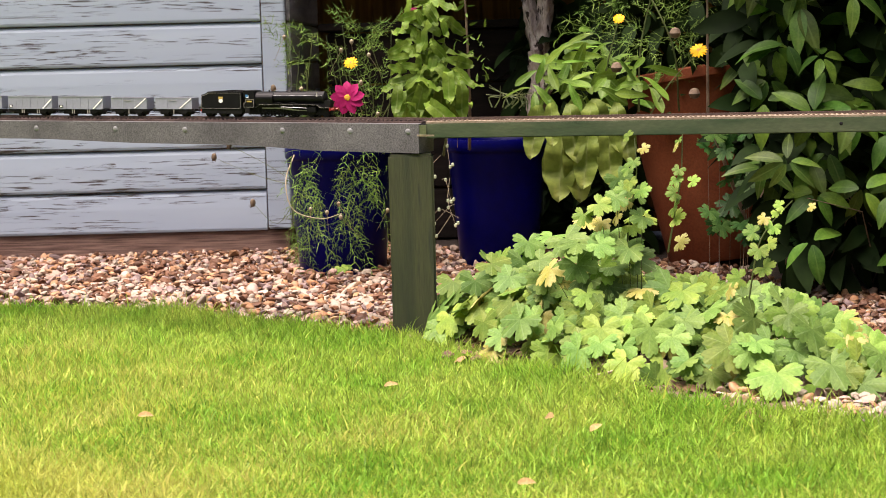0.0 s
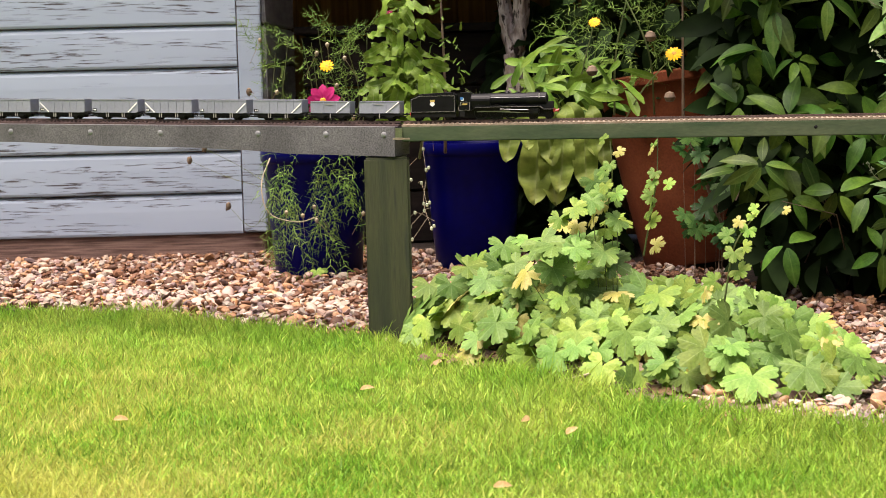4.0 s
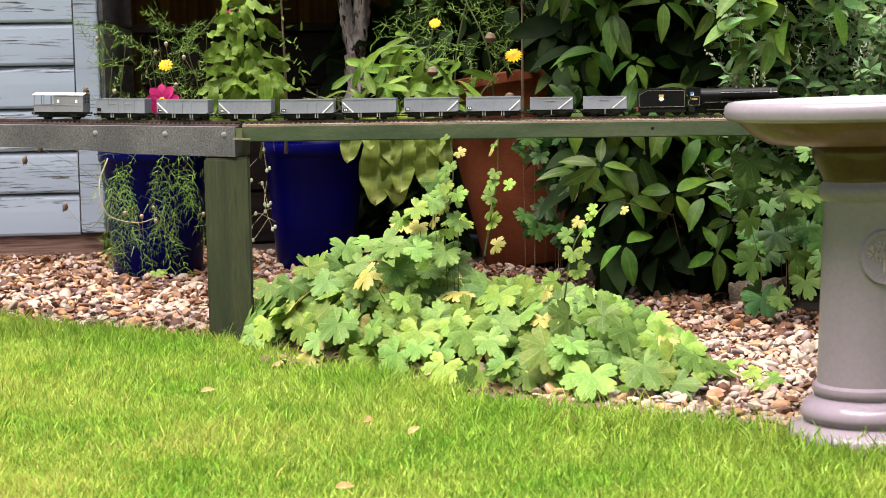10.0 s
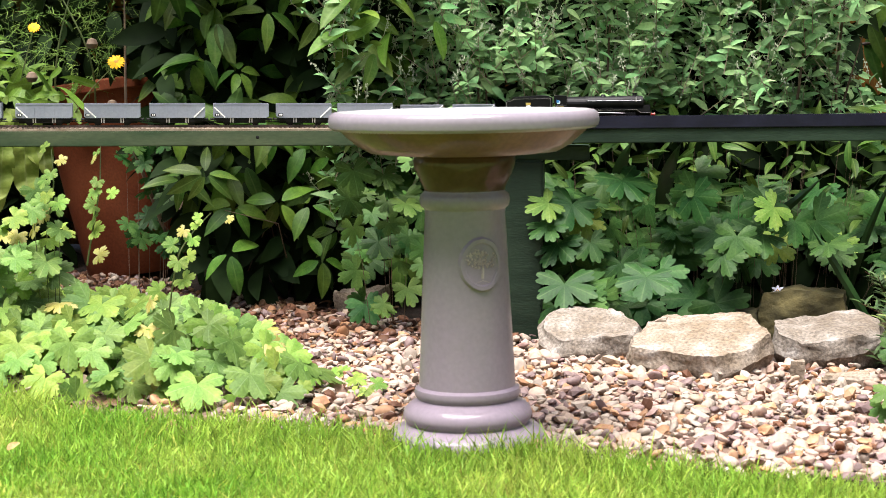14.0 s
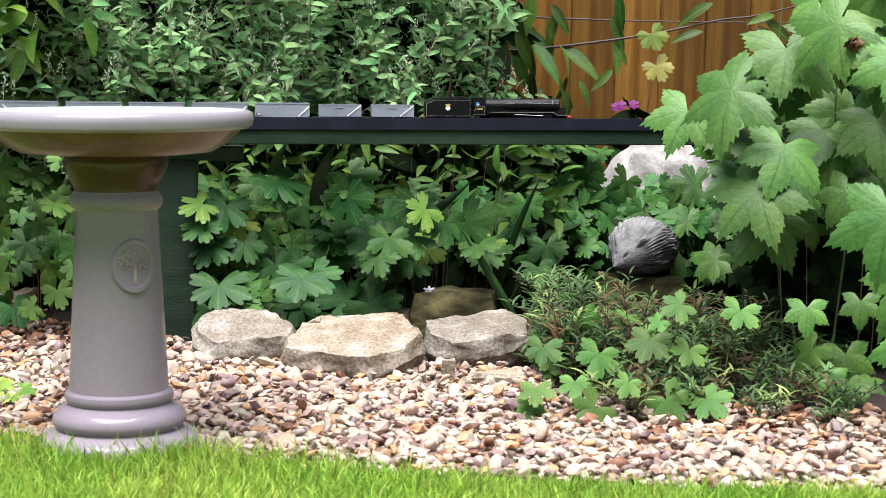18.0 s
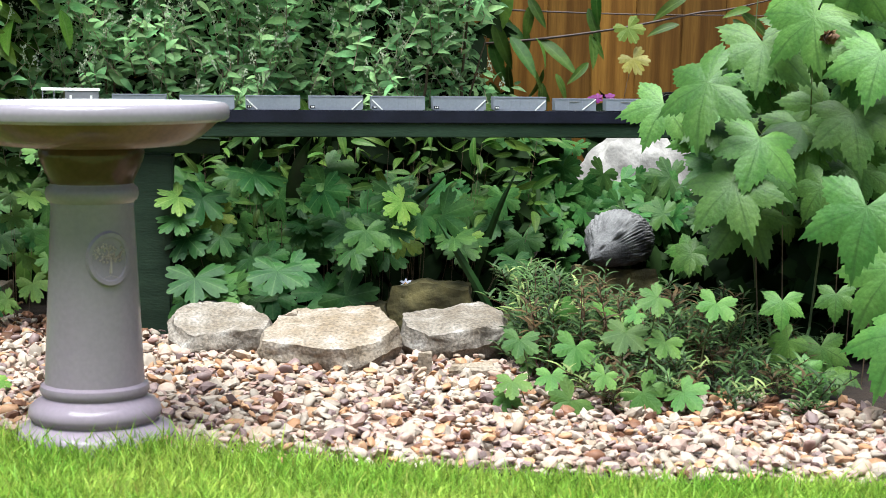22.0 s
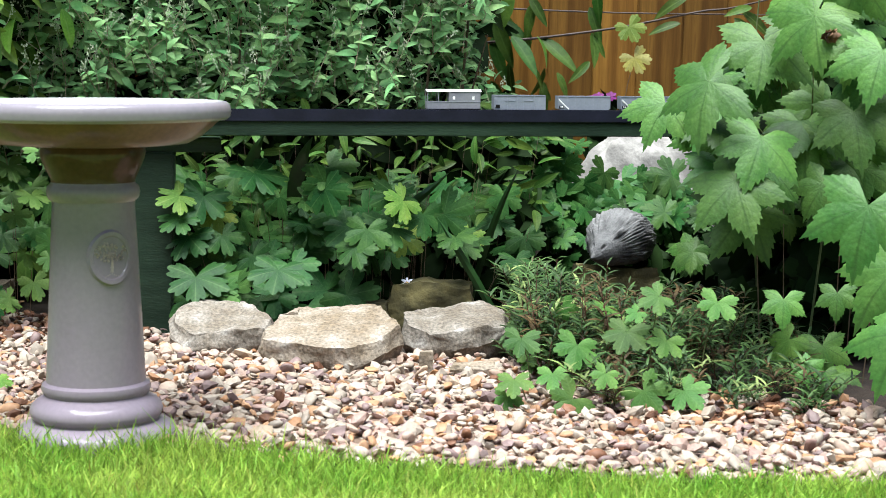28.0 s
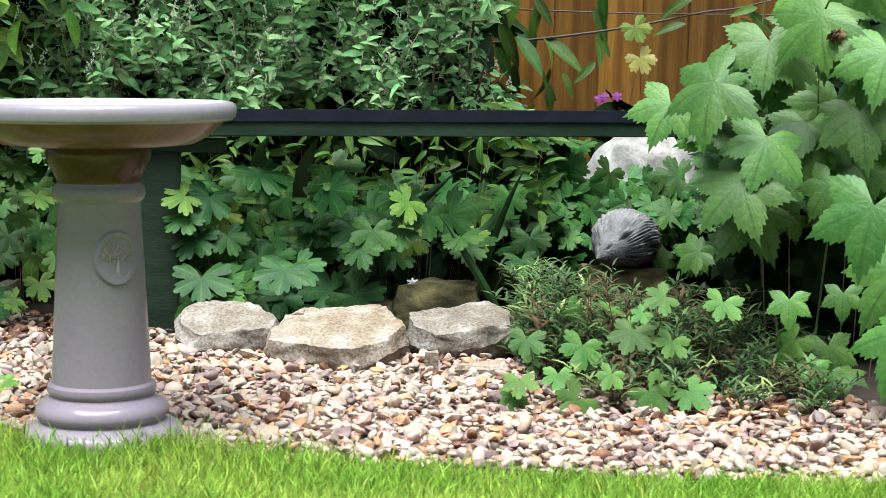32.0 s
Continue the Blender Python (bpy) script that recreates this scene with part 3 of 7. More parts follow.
# ---- shed ----
def shed():
    """Front wall runs square to bearing -30.5 degrees; its corner stands 4.4 m off."""
    ob = thing("shed", (-2.632, 3.527, 0.0), "blue-grey painted shiplap shed with flaking boards", "shed", turn=30.5)
    for k in range(17):
        z = 0.062 + 0.1045 * k
        g = Geo().prism([(0.0, z), (-0.012, z + 0.001), (-0.0138, z + 0.007), (-0.0125, z + 0.06), (-0.0105, z + 0.09), (-0.0065, z + 0.1), (0.0, z + 0.1025)], 0.0, 2.4)
        part("board", g, M["shed"], ob, m=pose(0, 0, 0, 0, 0, 90))
        g = Geo().box(0.058, 0.070, 0.03, 1.3, z, z + 0.1)
        part("side_board", g, M["shed_side"], ob, bevel=0.004)
    part("frame", Geo().box(-2.4, 0.05, 0.004, 1.3, 0.063, 1.82), M["plinth"], ob)
    part("corner_trim", Geo().box(0.004, 0.062, -0.02, 0.012, 0.066, 1.82), M["shed"], ob, bevel=0.003)
    part("plinth", Geo().box(-2.4, 0.055, -0.006, 1.3, -0.03, 0.062), M["plinth"], ob, "dark weathered bottom board", bevel=0.003)
    part("roof", Geo().prism([(-2.55, 1.82), (-1.17, 2.35), (0.2, 1.82), (0.2, 1.85), (-1.17, 2.39), (-2.55, 1.85)], -0.15, 1.45), M["felt"], ob)


# the shed's paint on its side boards, greyed for the shade there
M["shed_side"] = mat("shaded_side_paint", (0.24, 0.235, 0.24), (0.34, 0.335, 0.335), 0.85, 8, 70, 0.5, stretch=(1, 1, 8))
shed()


# ---- fence ----
def fence():
    ob = thing("fence", (0.0, 4.02, 0.0), "orange-brown close-board timber fence", "fence", turn=-6.8)
    b = Geo().box(-0.0503, 0.0503, -0.009, 0.009, 0.0, 1.75).mesh("board", M["fence"], 0.003)
    for i in range(-38, 36):
        part("board", b, None, ob, m=pose(0.09 + i * 0.1, 0.006 * (i % 2), 0.01))
    for z in (0.3, 1.0, 1.6):
        part("rail", Geo().box(-3.8, 3.5, 0.022, 0.06, z, z + 0.08), M["fence"], ob)


fence()

# ---- the raised railway ----
LINE = [(-3.1352, 2.2453), (-1.577, 2.605), (-0.6415, 2.967), (0.968, 3.165), (2.3, 3.328)]
LEN = [0.0]
for _a, _b in zip(LINE, LINE[1:]):
    LEN.append(LEN[-1] + math.dist(_a, _b))


def deck(s):
    """Height of the boards' top along the line."""
    return 0.372 + max(0.0, 1.6 - s) * 0.0191 + max(0.0, s - 2.6) * 0.0150 - 0.002 * min(1.0, max(0.0, s - 1.6))


def on_line(s):
    i = 0
    while i < len(LEN) - 2 and s > LEN[i + 1]:
        i += 1
    u = (s - LEN[i]) / (LEN[i + 1] - LEN[i])
    (ax, ay), (bx, by) = LINE[i], LINE[i + 1]
    return Vector((ax + (bx - ax) * u, ay + (by - ay) * u, deck(s)))


def along(s0, s1):
    """A frame whose x axis runs along the deck from s0 to s1, and the length between them."""
    a, b = on_line(s0), on_line(s1)
    d = b - a
    return Matrix.Translation(a) @ d.to_track_quat("X", "Z").to_matrix().to_4x4(), d.length


def track(parent, s0, s1, base, sleeper="sleeper", half=0.021):
    m, n = along(s0, s1)
    part("track_base", Geo().box(0, n, -half, half, 0.0, 0.0035), base, parent, m=m)
    for y in (-0.0083, 0.0083):
        part("rail", Geo().box(0, n, y - 0.0008, y + 0.0008, 0.0055, 0.0088), M["rail"], parent, m=m)
    g = Geo()
    for i in range(int(n / 0.0085)):
        g.box(i * 0.0085, i * 0.0085 + 0.004, -0.0165, 0.0165, 0.0035, 0.0056)
    part("sleeper_run", g, M[sleeper], parent, m=m, kind="stuff")


def railway():
    a = thing("felt_clad_beam", (0, 0, 0), "trackbed beam wrapped in grey mineral roofing felt", "railway beam")
    m, n = along(0.0, 1.585)
    low = [(0.0, -0.0325), (0.245, -0.0329), (0.853, -0.0329), (1.038, -0.0386), (1.215, -0.0399), (1.317, -0.0436), (1.384, -0.0483), (1.585, -0.051)]
    g = Geo()
    for (x0, z0), (x1, z1) in zip(low, low[1:]):
        g.add([(x0, -0.04, z0), (x1, -0.04, z1), (x1, -0.04, 0), (x0, -0.04, 0), (x0, 0.04, z0), (x1, 0.04, z1), (x1, 0.04, 0), (x0, 0.04, 0)],
              [(0, 1, 2, 3), (7, 6, 5, 4), (3, 2, 6, 7), (0, 4, 5, 1)])
    g.add([(n, -0.04, -0.051), (n, 0.04, -0.051), (n, 0.04, 0), (n, -0.04, 0)], [(0, 1, 2, 3)])
    part("felt", g, M["felt"], a, m=m)
    for x in (0.498, 0.672, 0.836, 1.0, 1.14, 1.33, 1.458, 1.565):
        part("nail_head", Geo().lathe([(0, 0.0012), (0.004, 0.001), (0.0052, 0.0)], 14), M["nail"], a, smooth=True, m=m @ pose(x, -0.04, -0.0135, 90, 0, 0))
    track(a, 0.0, 1.585, M["sleeper"])
    b = thing("green_trackbed", (0, 0, 0), "green-stained timber board carrying the tan model track", "railway beam")
    m, n = along(1.59, 2.6)
    part("board", Geo().box(0, n, -0.036, 0.036, -0.0255, 0.0), M["green_board"], b, bevel=0.0015, m=m)
    track(b, 1.59, 2.6, M["ballast"], "tan_sleeper", 0.032)
    part("screw", Geo().lathe([(0, 0.001), (0.003, 0.0)], 10), M["chassis"], b, m=m @ pose(0.70, -0.036, -0.011, 90, 0, 0))
    c = thing("edged_trackbed", (0, 0, 0), "dark green board with black plastic edging beside the track", "railway beam")
    m, n = along(2.602, 5.5)
    part("board", Geo().box(0, n, -0.036, 0.036, -0.0245, 0.0), M["dark_green"], c, bevel=0.0015, m=m)
    part("edging", Geo().box(0, n, -0.0405, -0.034, 0.0, 0.0215), M["black_edge"], c, bevel=0.0012, m=m)
    track(c, 2.602, 5.5, M["sleeper"])
    br = thing("joint_bracket", (0, 0, 0), "small rusty steel bracket joining the two trackbeds", "bracket")
    m, n = along(1.575, 1.63)
    part("plate", Geo().box(0.008, 0.02, -0.043, -0.0405, -0.022, -0.002), M["steel"], br, m=m)
    part("arm", Geo().box(0.004, 0.034, -0.0445, -0.043, -0.0215, -0.0185), M["dry"], br, m=m)


railway()


def post(place, turn, top, material, label, w=0.078):
    ob = thing("post", place, label, "post", turn=turn)
    part("shaft", Geo().box(-w / 2, w / 2, -w / 2, w / 2, -0.1, top), material, ob, bevel=0.004)
    return ob


post((-1.618, 2.592, 0), 31, 0.3195, M["green_wood"], "square green-stained wooden post under the railway")
_p = post((-0.50, 3.02, 0), 7, 0.318, M["dark_green"], "square dark green painted post behind the bird bath")
part("bearer", Geo().box(-0.12, 0.118, -0.034, 0.034, 0.3185, 0.343), M["dark_green"], _p, bevel=0.002)


# ---- bird bath ----
def bird_bath():
    ob = thing("bird_bath", (-0.430, 2.1837, 0.0), "grey glazed stoneware bird bath on a turned pedestal", "bird bath")
    ob.matrix_basis = pose(-0.430, 2.1837, 0.0, 0, -1.0, 0) @ Matrix.Diagonal((0.981, 0.981, 0.995, 1.0))
    ped = [(0.0, -0.02), (0.1, -0.006), (0.103, 0.001), (0.1032, 0.008), (0.1005, 0.0145), (0.093, 0.019), (0.083, 0.0225), (0.0795, 0.0245), (0.0795, 0.027), (0.0835, 0.030),
           (0.0853, 0.036), (0.083, 0.044), (0.075, 0.051), (0.068, 0.0545), (0.066, 0.057), (0.0678, 0.059), (0.0703, 0.0645), (0.0688, 0.0702), (0.0636, 0.0735), (0.0634, 0.08), (0.0524, 0.297), (0.053, 0.303),
           (0.0575, 0.307), (0.0592, 0.314), (0.058, 0.321), (0.0535, 0.325), (0.0532, 0.327)]
    neck = [(0.0532, 0.327), (0.0532, 0.330), (0.058, 0.340), (0.0655, 0.357), (0.067, 0.366), (0.065, 0.372), (0.0, 0.374)]
    part("neck", Geo().lathe(neck, 64), M["bath_neck"], ob, "brown glazed neck, darkened for the bowl's shade", smooth=True)
    part("pedestal", Geo().lathe(ped, 64), M["bath"], ob, smooth=True)
    under = [(0.0, 0.372), (0.09, 0.373), (0.122, 0.376), (0.139, 0.385), (0.154, 0.398), (0.161, 0.405)]
    part("bowl_underside", Geo().lathe(under, 96), M["bath_brown"], ob, "brown glazed underside of the bowl, darkened for its shade", smooth=True)
    bowl = [(0.161, 0.405), (0.170, 0.4055), (0.1745, 0.409), (0.176, 0.416), (0.1745, 0.424), (0.170, 0.4278),
            (0.166, 0.4285)]
    part("bowl", Geo().lathe(bowl, 96), M["bath_rim"], ob, smooth=True)
    part("basin", Geo().lathe([(0.166, 0.4285), (0.160, 0.4265), (0.15, 0.419), (0.12, 0.409), (0.07, 0.404), (0.0, 0.403)], 96), M["bath_pale"], ob, "inside of the bowl, painted pale for the sky's reflection", smooth=True)
    # oval badge with a tree in relief on the shaft
    tilt = math.degrees(math.atan2(0.011, 0.217))
    m = pose(0, 0, 0, 0, 0, 33) @ pose(0, -0.0557, 0.2355, 90 - tilt, 0, 0)
    v, f = [], []
    ring = [(0.0, 0.0022), (0.74, 0.0024), (0.79, 0.0042), (0.93, 0.0046), (1.0, 0.0)]
    g = Geo()
    for r, z in ring:
        for j in range(40):
            a = 2 * math.pi * j / 40
            x, y = 0.0295 * r * math.cos(a), 0.0350 * r * math.sin(a)
            v.append((x, y, z - 0.5 * x * x / 0.056))
    for i in range(len(ring) - 1):
        for j in range(40):
            f.append((i * 40 + j, i * 40 + (j + 1) % 40, (i + 1) * 40 + (j + 1) % 40, (i + 1) * 40 + j))
    badge = part("badge", g.add(v, f), M["bath"], ob, "raised oval badge with a tree", smooth=True, m=m)
    t = Geo().tube([(0, -0.018, 0.002), (0.0005, -0.004, 0.003), (0, 0.004, 0.003)], [0.0022, 0.0014, 0.001], 6)
    rng = random.Random(3)
    for k in range(90):
        a, r = rng.uniform(0, 6.28), math.sqrt(rng.random())
        x, y = 0.0215 * r * math.cos(a), 0.0075 + 0.0125 * r * math.sin(a)
        t.lathe([(0.0, 0.0018), (0.0011, 0.0008), (0.0015, 0)], 6, pose(x, y, 0.0022 - 9 * x * x))
    for k in range(-4, 5):
        t.lathe([(0.0, 0.001), (0.002, 0.0)], 6, pose(k * 0.0028, -0.02 - 0.001 * abs(k) % 2, 0.0017 - 9 * (k * 0.0028) ** 2))
    part("tree_relief", t, M["bath_bare"], badge, "rubbed brown tree in relief", smooth=True)


bird_bath()


# ---- the train ----
def wheelset(parent, x, r):
    g = Geo()
    for y in (-0.0088, 0.0062):
        g.lathe([(0.0, 0.0), (r, 0.0), (r, 0.0022), (r + 0.0007, 0.0023), (r + 0.0007, 0.0028), (0.0, 0.0028)], 16, pose(x, y, r) @ pose(0, 0, 0, -90, 0, 0))
    g.tube([(x, -0.008, r), (x, 0.008, r)], 0.001, 6)
    part("wheelset", g, M["chassis"], parent, smooth=True)


def running_gear(ob, half, base, z):
    """Solebars, axle guards, brake gear, buffers and wheels of a wagon whose floor is at z."""
    part("underframe", Geo().box(-half, half, -0.0135, 0.0135, z - 0.004, z), M["chassis"], ob)
    part("brake_gear", Geo().box(-half + 0.005, half - 0.005, -0.0055, 0.0055, 0.0035, z - 0.0042), M["chassis"], ob)
    for y in (-0.0135, 0.0115):
        for x in (-base, base):
            part("axle_guard", Geo().prism([(x - 0.009, z - 0.004), (x + 0.009, z - 0.004), (x + 0.004, 0.0055), (x - 0.004, 0.0055)], y, y + 0.002), M["chassis"], ob)
        part("brake_rod", Geo().box(-base + 0.01, base - 0.01, y, y + 0.0012, 0.0045, 0.0058), M["chassis"], ob)
    for x in (-base, base):
        wheelset(ob, x, 0.006)
    for x, d in ((-half, -1), (half, 1)):
        for y in (-0.0115, 0.0115):
            part("buffer", Geo().tube([(x, y, z - 0.002), (x + d * 0.004, y, z - 0.002), (x + d * 0.0042, y, z - 0.002), (x + d * 0.005, y, z - 0.002)], [0.0012, 0.0012, 0.0025, 0.0025], 10), M["chassis"], ob)
    part("coupling", Geo().box(-half - 0.008, half + 0.008, -0.002, 0.002, z - 0.0065, z - 0.005), M["chassis"], ob)


def stripe(ob, x0, z0, x1, z1, y, w=0.0022, material="white"):
    d = Vector((x1 - x0, 0, z1 - z0)).normalized()
    n = Vector((-d.z, 0, d.x)) * w / 2
    p = [Vector((x0, 0, z0)) - n, Vector((x1, 0, z1)) - n, Vector((x1, 0, z1)) + n, Vector((x0, 0, z0)) + n]
    return Geo().prism([(q.x, q.z) for q in p], y - 0.00025, y + 0.00025)


def hopper(flip):
    ob = thing("hopper_wagon", (0, 0, 0), "grey model hopper wagon with a white diagonal stripe, no load", "model wagon", "wagons of the train")
    half, z0, z1, w = 0.0465, 0.0125, 0.0365, 0.0155
    g = Geo()
    for y in (-w, w - 0.001):
        g.prism([(-half, z0 + 0.002), (-half + 0.004, z0), (half - 0.004, z0), (half, z0 + 0.002), (half, z1), (-half, z1)], y, y + 0.001)
    for x in (-half, half - 0.001):
        g.box(x, x + 0.001, -w + 0.001, w - 0.001, z0 + 0.002, z1)
    g.box(-half + 0.001, half - 0.001, -w + 0.001, w - 0.001, z0 + 0.0035, z0 + 0.0045)
    part("body", g, M["wagon_grey"], ob)
    r = Geo()
    for y in (-w - 0.0007, w):
        r.box(-half, half, y, y + 0.0007, z1 - 0.0016, z1)
        for x in (-0.030, -0.016, 0.0, 0.016, 0.030):
            r.box(x - 0.0006, x + 0.0006, y, y + 0.0006, z0 + 0.001, z1 - 0.0016)
    part("ribs", r, M["wagon_grey"], ob)
    part("load_floor", Geo().box(-half + 0.0012, half - 0.0012, -w + 0.0012, w - 0.0012, z0 + 0.0046, z0 + 0.006), M["load"], ob)
    d = -1 if flip else 1
    part("stripe", stripe(ob, d * 0.027, z0 + 0.001, d * 0.0452, z1 - 0.006, -w - 0.0009), M["white"], ob, "white diagonal stripe")
    part("number_panel", Geo().box(-0.0445, -0.0365, -w - 0.0009, -w - 0.0004, z0 + 0.003, z0 + 0.0075), M["chassis"], ob, "black panel with unreadable lettering")
    for x in (-0.0425, -0.0395):
        part("lettering", Geo().box(x, x + 0.002, -w - 0.0012, -w - 0.0009, z0 + 0.004, z0 + 0.0065), M["white"], ob)
    running_gear(ob, half, 0.024, z0 - 0.0005)
    for x in (-0.018, -0.014, 0.014, 0.018):
        part("brake_post", Geo().box(x - 0.0009, x + 0.0009, -0.0145, -0.0137, 0.0045, 0.0125), M["lining"], ob)
    return ob


def mineral():
    ob = thing("mineral_wagon", (0, 0, 0), "small grey model mineral wagon with a white diagonal stripe", "model wagon", "wagons of the train")
    half, z0, z1, w = 0.0365, 0.0135, 0.0340, 0.0145
    g = Geo()
    for y in (-w, w - 0.001):
        g.box(-half, half, y, y + 0.001, z0, z1)
    for x in (-half, half - 0.001):
        g.box(x, x + 0.001, -w + 0.001, w - 0.001, z0, z1)
    g.box(-half + 0.001, half - 0.001, -w + 0.001, w - 0.001, z0, z0 + 0.001)
    part("body", g, M["wagon_grey"], ob)
    part("load_floor", Geo().box(-half + 0.0012, half - 0.0012, -w + 0.0012, w - 0.0012, z0 + 0.008, z1 - 0.004), M["load"], ob, "red-brown inside")
    r = Geo()
    for y in (-w - 0.0006, w):
        r.box(-half, half, y, y + 0.0006, z1 - 0.0013, z1)
        for x in (-0.0125, 0.0125):
            r.box(x - 0.0005, x + 0.0005, y, y + 0.0006, z0, z1 - 0.0013)
    part("ribs", r, M["wagon_grey"], ob)
    part("stripe", stripe(ob, 0.012, z0 + 0.001, 0.0355, z1 - 0.001, -w - 0.0008, 0.0019), M["white"], ob, "white diagonal stripe")
    part("door_line", Geo().box(-0.010, 0.006, -w - 0.0008, -w - 0.0003, z1 - 0.006, z1 - 0.005), M["lining"], ob)
    running_gear(ob, half, 0.0185, z0 - 0.0005)
    part("brake_post", Geo().box(-0.0008, 0.0008, -0.0142, -0.0137, 0.0045, 0.0135), M["lining"], ob)
    return ob


def open_wagon():
    ob = thing("open_wagon", (0, 0, 0), "plain grey model open wagon with riveted sides", "model wagon", "wagons of the train")
    half, z0, z1, w = 0.0455, 0.0125, 0.0375, 0.0155
    g = Geo()
    for y in (-w, w - 0.001):
        g.box(-half, half, y, y + 0.001, z0, z1)
    for x in (-half, half - 0.001):
        g.box(x, x + 0.001, -w + 0.001, w - 0.001, z0, z1)
    g.box(-half + 0.001, half - 0.001, -w + 0.001, w - 0.001, z0, z0 + 0.001)
    part("body", g, M["wagon_grey"], ob)
    part("load_floor", Geo().box(-half + 0.0012, half - 0.0012, -w + 0.0012, w - 0.0012, z0 + 0.012, z1 - 0.003), M["load"], ob)
    r = Geo()
    for x in (-0.044, -0.022, -0.004, 0.006, 0.026, 0.044):
        r.box(x - 0.0006, x + 0.0006, -w - 0.0007, -w, z0, z1)
    for x in (-0.018, 0.014):
        r.box(x - 0.009, x + 0.009, -w - 0.0006, -w, z1 - 0.010, z1 - 0.009)
    r.box(-half, half, -w - 0.0007, -w, z1 - 0.0013, z1)
    part("ribs", r, M["wagon_grey"], ob)
    part("number_panel", Geo().box(-0.0425, -0.0355, -w - 0.0009, -w - 0.0004, z0 + 0.003, z0 + 0.0085), M["chassis"], ob)
    running_gear(ob, half, 0.024, z0 - 0.0005)
    for x in (-0.018, -0.014, 0.014, 0.018):
        part("brake_post", Geo().box(x - 0.0009, x + 0.0009, -0.0145, -0.0137, 0.0045, 0.0125), M["lining"], ob)
    return ob


def brake_van():
    ob = thing("brake_van", (0, 0, 0), "grey model brake van with white roof and open rear veranda", "model brake van", "wagons of the train")
    half, z0, z1, w = 0.0465, 0.0135, 0.0435, 0.0155
    c = -0.009
    part("cabin", Geo().box(c, half, -w, w, z0, z1), M["van_grey"], ob, bevel=0.0004)
    g = Geo()
    for y in (-w, w - 0.001):
        g.box(-half, c, y, y + 0.001, z0, z0 + 0.0125)
        for x in (-half, -0.028):
            g.box(x, x + 0.0015, y, y + 0.001, z0 + 0.0125, z1)
    g.box(-half, -half + 0.001, -w + 0.001, w - 0.001, z0, z0 + 0.0125)
    g.box(-half + 0.001, c, -w + 0.001, w - 0.001, z0, z0 + 0.001)
    part("veranda", g, M["van_grey"], ob)
    n = 9
    arc = [(-0.0165 + 0.033 * i / (n - 1)) for i in range(n)]
    out = [(a, z1 + 0.0035 * (1 - (a / 0.0165) ** 2)) for a in arc]
    roof = Geo().prism(out + [(a, z - 0.0008) for a, z in reversed(out)], -half - 0.0015, half + 0.0015, Matrix.Rotation(radians(-90), 4, "Z"))
    part("roof", roof, M["white"], ob, "curved white roof")
    part("end_filler", Geo().prism([(a, z - 0.0008) for a, z in out], c, half, Matrix.Rotation(radians(90), 4, "Z") @ pose(0, 0, 0)), M["van_grey"], ob)
    part("waist_strip", Geo().box(-half, half, -w - 0.0005, -w, z0 + 0.0115, z0 + 0.0128), M["van_grey"], ob)
    for x in (0.0, 0.034):
        part("emblem", Geo().box(x - 0.002, x + 0.002, -w - 0.0006, -w - 0.0001, z0 + 0.016, z0 + 0.0215), M["white"], ob)
    for y in (-0.008, 0.005):
        for z in (z0 + 0.015, z0 + 0.021):
            part("window", Geo().box(half - 0.0002, half + 0.0005, y, y + 0.003, z, z + 0.004), M["chassis"], ob)
    running_gear(ob, half, 0.027, z0 - 0.0005)
    part("footboard", Geo().box(-0.04, 0.04, -0.0165, -0.0138, 0.005, 0.0062), M["chassis"], ob)
    return ob


def outline(path, y, r, closed=True):
    g = Geo()
    pts = [(x, y, z) for x, z in path]
    for a, b in zip(pts, pts[1:] + (pts[:1] if closed else [])):
        g.tube([a, b], r, 4)
    return g


